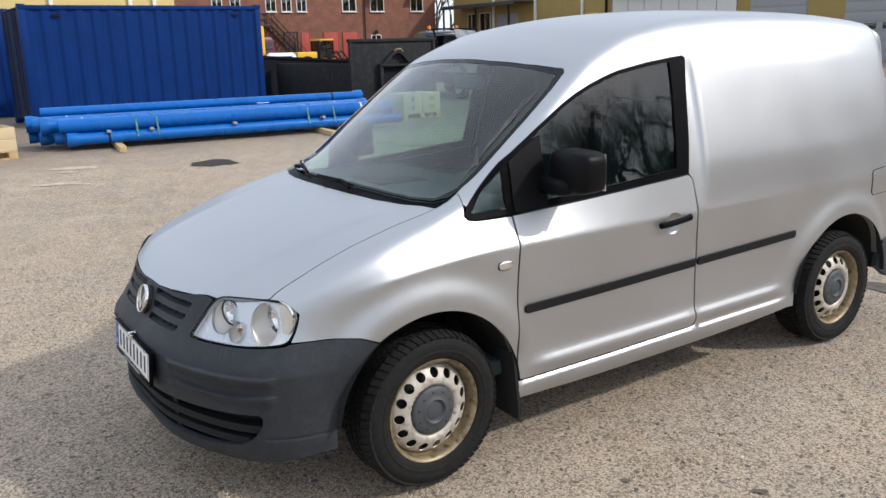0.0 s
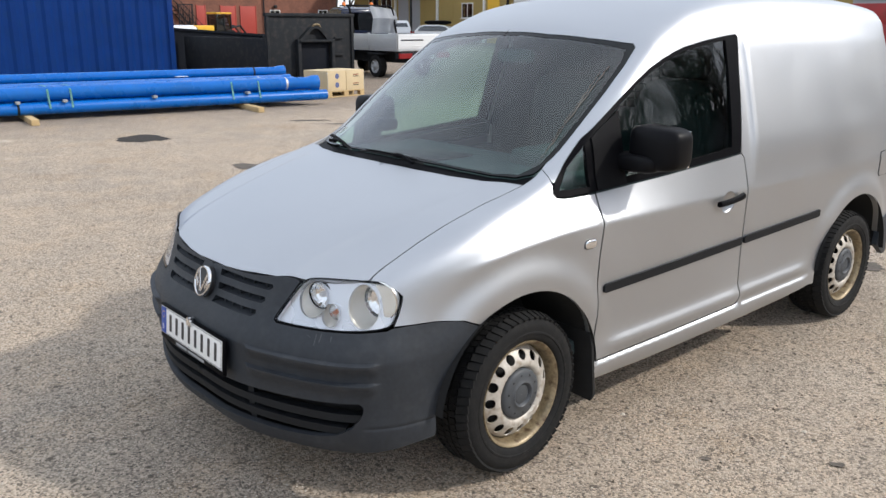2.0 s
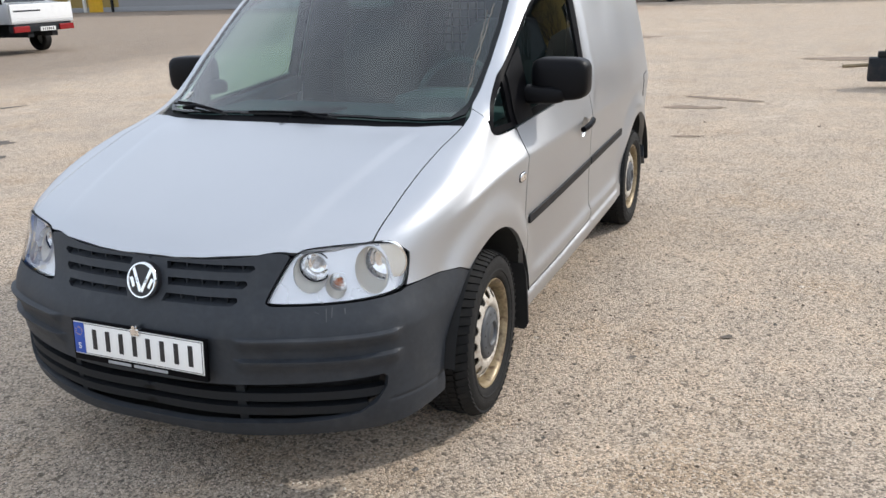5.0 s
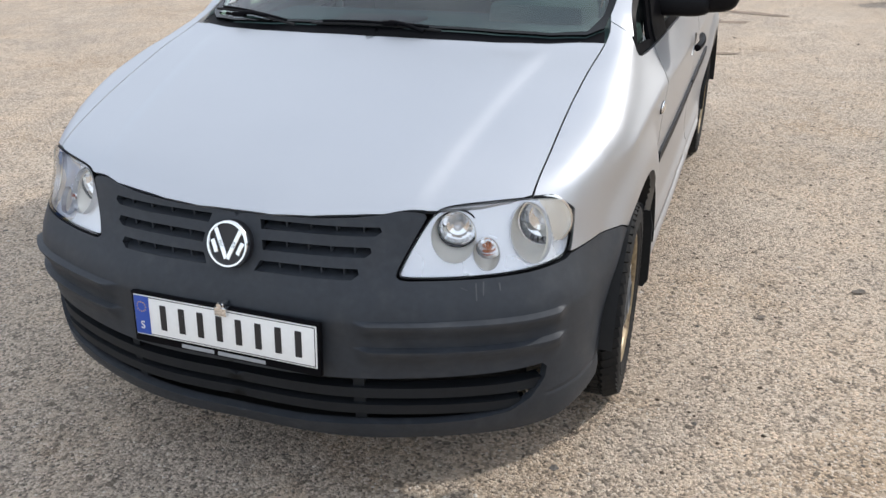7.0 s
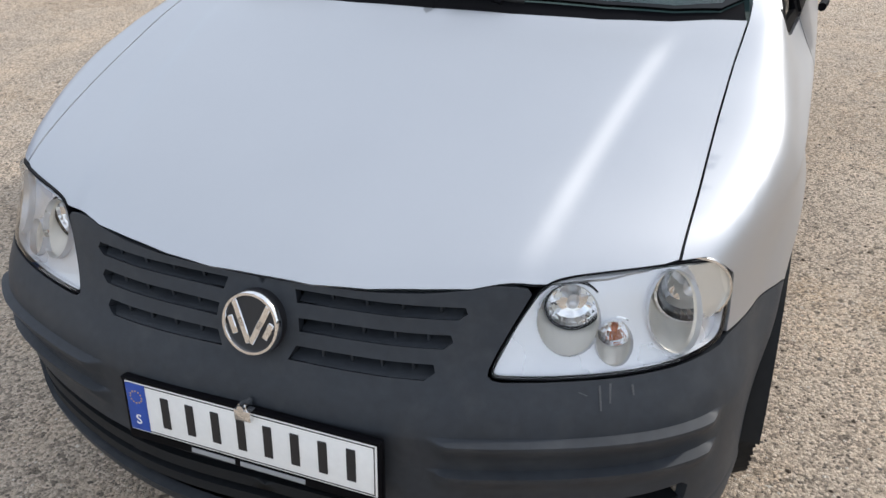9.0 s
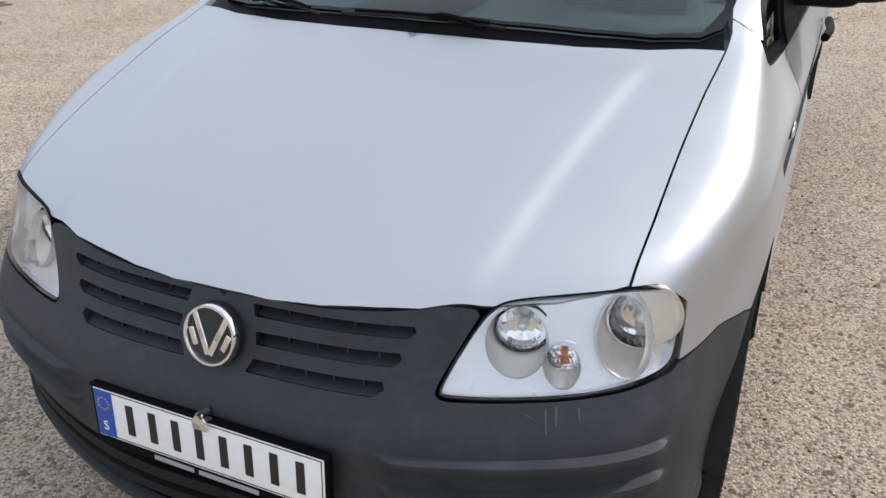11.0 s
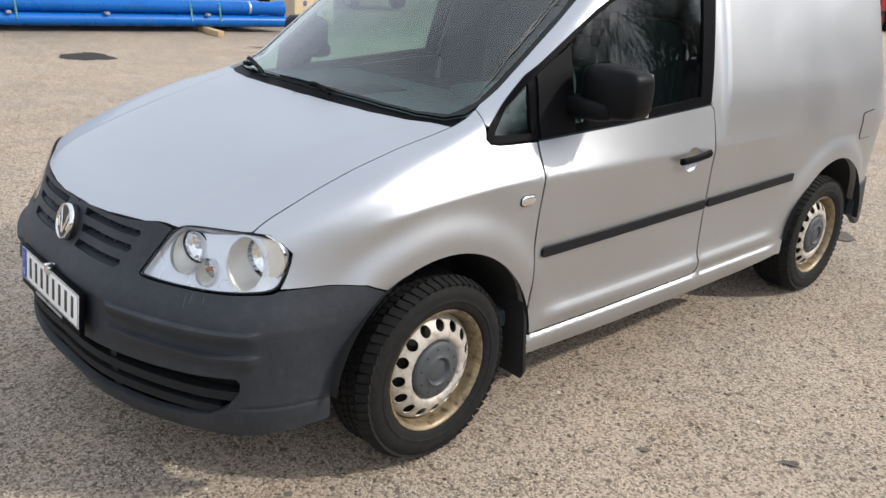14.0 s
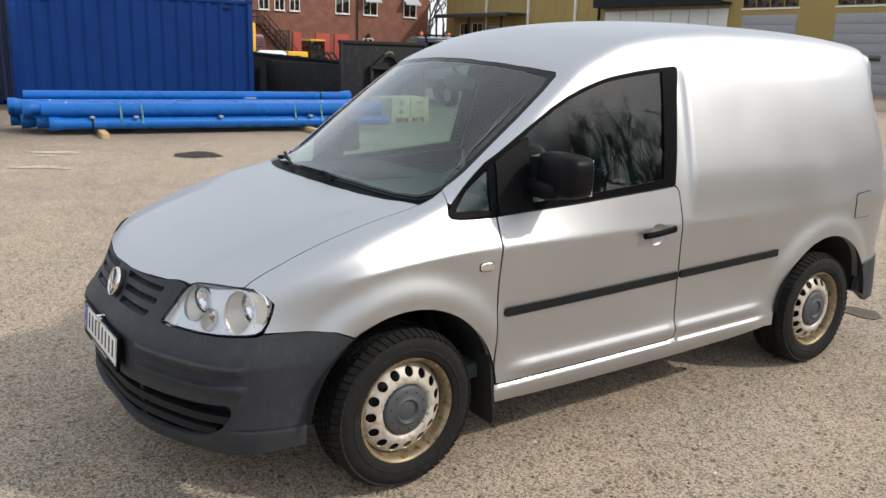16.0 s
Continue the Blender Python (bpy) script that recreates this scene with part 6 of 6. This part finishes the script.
# pickup with drop sides: front towards -x
truck = thing("pickup_truck", pose(-17.6, 13.66, 0), "navy pickup truck with silver drop-side bed and grey tarpaulin", "truck")
BW = 2.12
part("bed_floor", boxes((-3.0, 0, .02, BW - .02, .82, .90, .01)), ALU, truck)
for y in (0, BW - .03):
    sb = part("side_board", boxes((-3.0, -.03, y, y + .03, .90, 1.33, .008)), ALU, truck, "ribbed aluminium drop side")
    for z in (.98, 1.08, 1.18, 1.27):
        part("rib", boxes((-2.98, -.05, y - .006, y + .036, z - .006, z + .006, .002)), ALU, sb)
    for x in (-2.98, -1.5, -.06):
        part("stake", boxes((x - .03, x + .03, y - .01, y + .04, .86, 1.36, .006)), ALU, sb)
tg = part("tailgate", boxes((-.03, 0, .03, BW - .03, .90, 1.33, .008)), WHITE_PAINT, truck, "white tailgate with dark lettering bar")
for z in (.97, 1.27):
    part("rib", boxes((-.03, .006, .04, BW - .04, z - .008, z + .008, .002)), WHITE_PAINT, tg)
part("lettering_bar", boxes((-.002, .004, .12, 1.0, 1.13, 1.17, .001)), SKIP_BLACK, tg)
part("rear_beam", boxes((-.25, -.02, .1, BW - .1, .60, .82, .02)), SKIP_BLACK, truck)
for y in (.05, BW - .55):
    part("tail_lamp", boxes((-.03, .02, y, y + .50, .60, .76, .015)), RED_LAMP, truck, "red rear lamp")
npz = part("number_plate", boxes((-.02, .012, .92, 1.42, .60, .71, .004)), WHITE_PLATE, truck, "white plate with lettering bars")
for k in range(6):
    part("lettering_bar", boxes((.010, .015, .97 + .07 * k, 1.01 + .07 * k, .62, .69, .001)), INK, npz)
part("chassis", boxes((-5.2, -.1, .55, .75, .45, .75, .02), (-5.2, -.1, 1.37, 1.57, .45, .75, .02)), SKIP_BLACK, truck)
for x in (-1.25, -4.45):
    for y, sg in ((.17, -1), (BW - .17, 1)):
        plain_wheel(truck, x, y, .34, .24, sg)
        part("mudguard", boxes((x - .42, x + .42, y - .13, y + .13, .70, .76, .03)), SKIP_BLACK, truck)
cab_prof = [(-5.15, .45), (-5.25, .75), (-5.2, 1.05), (-4.7, 1.22), (-4.05, 2.02), (-3.7, 2.16), (-3.25, 2.16), (-3.10, 2.06), (-3.06, 1.3), (-3.06, .45)]
bm = bmesh.new()
prism(bm, cab_prof, .12, BW - .12, "y")
bmesh.ops.bevel(bm, geom=bm.edges[:], offset=.06, segments=3, affect="EDGES")
cab = part("cab", bm, NAVY, truck, "navy painted cab")
bm = bmesh.new()
prism(bm, [(.32, 1.42), (BW - .32, 1.42), (BW - .36, 1.98), (.36, 1.98)], -3.052, -3.045, "x")
part("rear_window", bm, PANE, cab, "rear window")
for y in (.10, BW - .106):
    bm = bmesh.new()
    prism(bm, [(-4.5, 1.30), (-3.3, 1.30), (-3.35, 1.95), (-3.95, 1.95)], y, y + .012, "y")
    part("side_window", bm, PANE, cab)
bm = bmesh.new()
for y in (.2, BW - .2):
    path_tube(bm, [(-2.55, y, 1.30), (-2.72, y, 1.95), (-2.80, y, 2.13), (-2.95, y, 2.20)], .035, 10)
path_tube(bm, [(-2.95, .2, 2.20), (-2.95, BW - .2, 2.20)], .035, 10)
part("roll_bar", bm, BLACK_GLOSS, truck, "black roll bar")
part("beacon_bar", boxes((-3.6, -3.5, .35, BW - .35, 2.18, 2.22, .01)), SKIP_BLACK, truck)
for y in (.5, BW - .5):
    bm = bmesh.new()
    lathe(bm, [(.06, 2.20), (.06, 2.27), (.045, 2.32), (.001, 2.33)], 14, "z", (-3.55, y, 0))
    part("beacon", bm, ORANGE, truck, "orange beacon")
bm = bmesh.new()
rows = []
for i in range(13):
    t = i / 12
    y = 1.0 + 1.0 * t
    rows.append([bm.verts.new((-2.75 + .05 * math.sin(9 * t + 1), y, 1.32)), bm.verts.new((-2.6 + .05 * math.sin(13 * t), y, 1.8)), bm.verts.new((-2.8 + .03 * math.sin(15 * t), y, 2.2 - .1 * t))])
for a, b in zip(rows, rows[1:]):
    for k in range(2):
        bm.faces.new((a[k], a[k + 1], b[k + 1], b[k]))
bmesh.ops.solidify(bm, geom=bm.faces[:], thickness=.02)
part("tarpaulin", bm, TARP, truck, "grey folded tarpaulin")


def estate_car(m, paint, label, roof_box=False, height=1.5):
    """A hatch-backed car, front towards +x, middle at the origin."""
    c = thing("car", m, label, "car")
    k = height / 1.5
    prof = [(-2.2, .35), (-2.25, .75), (-2.15, 1.0 * k), (-1.75, 1.40 * k), (-1.3, 1.5 * k), (.1, 1.48 * k), (.5, 1.38 * k), (1.15, 1.0 * k), (1.95, .86 * k), (2.2, .68), (2.22, .35)]
    bm = bmesh.new()
    prism(bm, prof, -.86, .86, "y")
    for v in bm.verts:
        if v.co.z > 1.0 * k:
            v.co.y *= 1 - .22 * (v.co.z - 1.0 * k) / (.5 * k)
    bmesh.ops.bevel(bm, geom=bm.edges[:], offset=.07, segments=3, affect="EDGES")
    body = part("body", bm, paint, c)
    for sg in (-1, 1):
        bm = bmesh.new()
        prism(bm, [(-1.85, 1.02 * k), (.95, 1.02 * k), (.45, 1.34 * k), (.05, 1.42 * k), (-1.25, 1.42 * k), (-1.6, 1.34 * k)], -.006, .006, "y")
        bmesh.ops.transform(bm, matrix=Matrix.Translation((0, sg * .815, 0)) @ Matrix.Translation((0, 0, 1.2 * k)) @ Matrix.Rotation(sg * radians(14), 4, "X") @ Matrix.Translation((0, 0, -1.2 * k)), verts=bm.verts)
        part("side_windows", bm, PANE, body, "dark side windows")
        for x in (-1.3, 1.35):
            plain_wheel(c, x, sg * .76, .32, .2, sg)
            bm = bmesh.new()
            lathe(bm, [(.38, -.006), (.38, .006)], 24, "y", (x, sg * .868, .33))
            part("wheel_arch", bm, SKIP_BLACK, body)
        part("tail_lamp", boxes((-2.26, -2.10, sg * .80 - .06, sg * .80 + .06, .82, 1.0, .02)), RED_LAMP, c, "red rear lamp")
    bm = bmesh.new()
    prism(bm, [(-.62, 1.03 * k), (.62, 1.03 * k), (.52, 1.36 * k), (-.52, 1.36 * k)], -.005, .005, "x")
    bmesh.ops.transform(bm, matrix=Matrix.Translation((-1.97, 0, 1.2 * k)) @ Matrix.Rotation(radians(42), 4, "Y") @ Matrix.Translation((0, 0, -1.2 * k)), verts=bm.verts)
    part("rear_window", bm, PANE, body)
    if roof_box:
        bm = bmesh.new()
        superblob(bm, (-.4, .1, 1.68 * k), (1.1, .42, .16), .6)
        part("roof_box", bm, BLACK_GLOSS, c, "black roof box")
        part("roof_bar", boxes((-1.0, -.94, -.6, .6, 1.5, 1.54, .01), (.1, .16, -.6, .6, 1.5, 1.54, .01)), SKIP_BLACK, c)
    return c


estate_car(pose(-49.5, 42.8, 0, 0, 0, 35), WHITE_PAINT, "white estate car with a black roof box", True)
estate_car(pose(-55.0, 42.5, 0, 0, 0, 150), WHITE_PAINT, "white utility car parked by the yellow building", height=1.85)
estate_car(pose(-6.6, 45.2, 0, 0, 0, 180 + 4), SKIP_BLACK, "dark grey car with alloy wheels", height=1.55)
estate_car(pose(-46.5, 18.1, 0, 0, 0, 160), mat("dark red car paint", (.10, .012, .02), .3, coat=.5), "dark red off-road car", height=2.4)

estate_car(pose(-39.5, 16.4, 0, 0, 0, 160), WHITE_PAINT, "white car behind the black bin", height=1.52)

# orange machine that shows beside the container
dig = thing("digger", pose(-41.0, 15.45, 0, 0, 0, 12), "orange digger with a glazed cab behind the container", "digger")
part("track", boxes((-1.6, 1.6, -1.9, -1.45, 0, .7, .15), (-1.6, 1.6, -.45, 0, 0, .7, .15)), SKIP_BLACK, dig, "black crawler tracks")
part("deck", boxes((-1.7, 1.3, -1.8, -.1, .75, 1.3, .08)), YELLOW_MACH, dig)
dc = part("cab_frame", boxes((.0, 1.3, -.26, -.02, 1.3, 1.5, .03), (.0, 1.3, -1.1, -.02, 2.72, 2.90, .05), (1.18, 1.3, -.2, -.02, 1.3, 2.8, .03), (.0, .12, -.2, -.02, 1.3, 2.8, .03), (1.18, 1.3, -1.1, -.98, 1.3, 2.8, .03)), YELLOW_MACH, dig)
part("cab_glass", boxes((.06, 1.24, -1.04, -.1, 1.4, 2.74, .02)), PANE, dc)

# small yellow wheel loader in front of the brick building
ld = thing("wheel_loader", pose(-60, 28.15, 0, 0, 0, 10), "small yellow wheel loader beside the brick building", "loader")
part("engine_cover", boxes((-.6, .6, -2.2, -.3, .8, 1.42, .08)), YELLOW_MACH, ld)
part("chassis", boxes((-.5, .5, -2.0, 1.6, .5, .9, .05)), YELLOW_MACH, ld)
lc = part("cab_roof", boxes((-.65, .65, -.1, 1.35, 2.28, 2.40, .04)), YELLOW_MACH, ld)
for x in (-.6, .55):
    for y in (-.08, .6, 1.27):
        part("cab_post", boxes((x, x + .06, y, y + .07, .9, 2.3, .01)), SKIP_BLACK, lc)
part("operator_seat", boxes((-.4, .4, .1, .9, .9, 1.9, .06)), INTERIOR, lc)
part("cab_glass", boxes((-.56, .56, -.05, 1.28, 1.0, 2.25, .02)), PANE, lc)
bm = bmesh.new()
for x in (-.4, .4):
    path_tube(bm, [(x, 1.3, 1.2), (x, 2.3, 1.4), (x, 3.0, .6)], .07, 8)
part("lift_arm", bm, SKIP_BLACK, ld)
part("bucket", boxes((-.9, .9, 2.8, 3.4, .15, .8, .1)), SKIP_BLACK, ld)
for y in (-1.4, 1.1):
    for x, sg in ((-.7, -1), (.7, 1)):
        plain_wheel(ld, x, y, .55, .4, sg, YELLOW_MACH, "x")

# red skips, red trailer with a warning triangle, drawbar
def red_skip(m):
    s = thing("red_skip", m, "red painted steel skip with tapered walls", "skip", "red skips")
    bm = bmesh.new()
    lo = [(-.9, -.8), (.9, -.8), (.9, .8), (-.9, .8)]
    hi = [(-1.05, -.95), (1.05, -.95), (1.05, .95), (-1.05, .95)]
    a = [bm.verts.new((x, y, .12)) for x, y in lo]
    b = [bm.verts.new((x, y, 1.5)) for x, y in hi]
    c = [bm.verts.new((x * .95, y * .95, 1.5)) for x, y in hi]
    d = [bm.verts.new((x * .95, y * .95, .2)) for x, y in lo]
    for i in range(4):
        j = (i + 1) % 4
        bm.faces.new((a[i], a[j], b[j], b[i]))
        bm.faces.new((b[i], b[j], c[j], c[i]))
        bm.faces.new((c[i], c[j], d[j], d[i]))
    bm.faces.new(a[::-1])
    bm.faces.new(d)
    part("tub", bm, RED_PAINT, s)
    for x in (-.6, .6):
        part("skid", boxes((x - .06, x + .06, -.8, .8, 0, .12, .01)), RED_PAINT, s)
    for y in (-.965, .955):
        part("rim", boxes((-1.08, 1.08, y - .03, y + .04, 1.42, 1.52, .01)), RED_PAINT, s)
    for x in (-.7, 0, .7):
        part("stiffener", boxes((x - .04, x + .04, -.93, -.83, .2, 1.42, .01)), RED_PAINT, s)
    return s


rs = red_skip(pose(-8.45, 34.3, 0, 0, 0, 8))
copy_thing(rs, pose(-6.55, 36.6, 0, 0, 0, 8))
tr = thing("farm_trailer", pose(-11.6, 31.0, 0, 0, 0, 8), "dark red farm trailer with an orange warning triangle", "trailer")
part("bed", boxes((-.6, 1.4, -.05, 3.2, .75, 1.65, .04)), RED_PAINT, tr)
part("frame", boxes((-.3, 1.1, 0, 3.4, .5, .76, .02)), SKIP_BLACK, tr)
part("headboard", boxes((-.4, 1.2, .1, .2, 1.6, 2.4, .02)), RED_PAINT, tr)
for y in (.6, 1.7):
    for x, sg in ((-.45, -1), (1.25, 1)):
        plain_wheel(tr, x, y, .40, .25, sg, RED_PAINT, "x")
bm = bmesh.new()
prism(bm, [(.02, .74), (.42, .74), (.22, 1.06)], -.085, -.06, "y")
part("warning_triangle", bm, ORANGE, tr, "orange slow-vehicle triangle")

db = thing("drawbar_trailer", pose(2.28, 10.0, 0, 0, 0, 0), "black trailer drawbar with a coupling eye", "trailer")
bm = bmesh.new()
path_tube(bm, [(0, 0, .28), (.1, .0, .285), (.35, .02, .30)], .025, 10)
part("coupling", bm, RUSTY, db)
part("drawbar", boxes((.32, 2.2, -.12, .12, .09, .40, .02)), SKIP_BLACK, db)
bm = boxes((.42, .56, -.08, .08, .40, .48, .02), (.5, 1.2, -.10, .10, .40, .52, .04))
path_tube(bm, [(.52, 0, .46), (.55, .02, .62), (.62, .02, .66)], .02, 8)
path_tube(bm, [(.45, .05, .44), (.7, .05, .55), (1.1, .06, .52)], .018, 8)
part("brake_gear", bm, DARK, db)
part("jockey_leg", boxes((1.1, 1.2, -.06, .06, 0, .4, .01)), SKIP_BLACK, db)
part("trailer_bed", boxes((2.0, 6.0, -1.0, 1.0, .55, .75, .02)), WHITE_PAINT, db)
for x in (3.4, 4.3):
    for y, sg in ((-.9, -1), (.9, 1)):
        plain_wheel(db, x, y, .32, .2, sg)


# ---- bare trees and a dark bank on the open side of the yard, which the paint and glass mirror ----
def bare_tree(seed, h):
    rnd = random.Random(seed)
    t = thing("bare_tree", Matrix(), "leafless tree with fine dark twigs behind the yard", "tree", "bare trees")
    bt, bb, bw = bmesh.new(), bmesh.new(), bmesh.new()

    def grow(p, d, length, r, level):
        q = p + d * length
        bend = Vector((rnd.uniform(-.15, .15), rnd.uniform(-.15, .15), 0)) * length
        m = (p + q) / 2 + bend * .4
        bm = bt if level == 0 else bb if level < 3 else bw
        n = 8 if level == 0 else 5 if level < 3 else 3
        rod(bm, p, m, r, r * .82, n, False)
        rod(bm, m, q, r * .82, r * .62, n, False)
        if level >= 5:
            return
        for k in range((4, 4, 4, 3, 3)[level]):
            a = rnd.uniform(0, 2 * math.pi)
            s = rnd.uniform(.45, .95)
            side_d = Vector((math.cos(a), math.sin(a), rnd.uniform(-.1, .5)))
            nd = (d * rnd.uniform(.7, 1.1) + side_d * s + Vector((0, 0, .12))).normalized()
            o = m + (q - m) * rnd.uniform(-.2, 1.0) if k else q
            grow(o, nd, length * rnd.uniform(.55, .78), r * rnd.uniform(.46, .64), level + 1)
    grow(Vector((0, 0, -.1)), Vector((rnd.uniform(-.06, .06), rnd.uniform(-.06, .06), 1)).normalized(), h * .30, h * .0115, 0)
    part("trunk", bt, BARK, t)
    part("limbs", bb, BARK, t)
    tagged(part("twigs", bw, BARK, t), kind="stuff")
    return t


TREES = [bare_tree(k, h) for k, h in ((1, 23.0), (2, 15.5), (3, 18.5))]
rnd = random.Random(12)
spots = [(28, 27.5), (33, 37), (24, 31), (34, 26), (38, 10), (36, 1), (40, 30), (17, 44), (-82, 54), (42, 16), (40, -8), (-90, 62), (35, 18), (36, 38), (30, 24), (26, 35), (31, 32), (22, 37), (35, 31), (29, 40), (24, 27.5), (20, 33.5), (37, 23), (33, 20.5)]
for k, (x, y) in enumerate(spots):
    m = pose(x + rnd.uniform(-1, 1), y + rnd.uniform(-1, 1), 0, 0, 0, rnd.uniform(0, 360))
    if k < 3:
        TREES[k].matrix_world = m
    else:
        copy_thing(TREES[k % 3], m)
bm = bmesh.new()
ring = []
n = 60
for i in range(n + 1):
    a = radians(-35 + 108 * i / n)
    d = 34 + 3 * math.sin(i * .7)
    c, s = math.cos(a), math.sin(a)
    h = 3.6 + 1.1 * noise.noise((i * .35, 0, 3)) + .5 * noise.noise((i * 1.3, 2, 0))
    ring.append([bm.verts.new((d * c, d * s, 0)), bm.verts.new(((d + .8) * c, (d + .8) * s, h * .7)), bm.verts.new(((d + 2.5) * c, (d + 2.5) * s, h)), bm.verts.new(((d + 6) * c, (d + 6) * s, 0))])
for a, b in zip(ring, ring[1:]):
    for k in range(3):
        bm.faces.new((a[k], a[k + 1], b[k + 1], b[k]))
bmesh.ops.recalc_face_normals(bm, faces=bm.faces)
tagged(part("hedge_bank", bm, HEDGE), "dark overgrown bank along the yard", "bank", kind="structure")

# dark barn beyond the trees
barn = thing("barn", pose(27, 45, 0, 0, 0, -33), "dark weathered timber barn with a pitched roof", "barn")
part("walls", boxes((-7, 7, -4, 4, 0, 4.6, .05)), DARK_BARN, barn)
bm = bmesh.new()
prism(bm, [(-4.6, 4.4), (0, 8.6), (4.6, 4.4), (4.6, 4.65), (0, 8.9), (-4.6, 4.65)], -7.5, 7.5, "x")
part("roof", bm, DARK_ROOF, barn, "dark sheet roof")
bm = bmesh.new()
prism(bm, [(-4, 4.6), (4, 4.6), (0, 8.3)], -7, 7, "x")
part("gable", bm, DARK_BARN, barn)
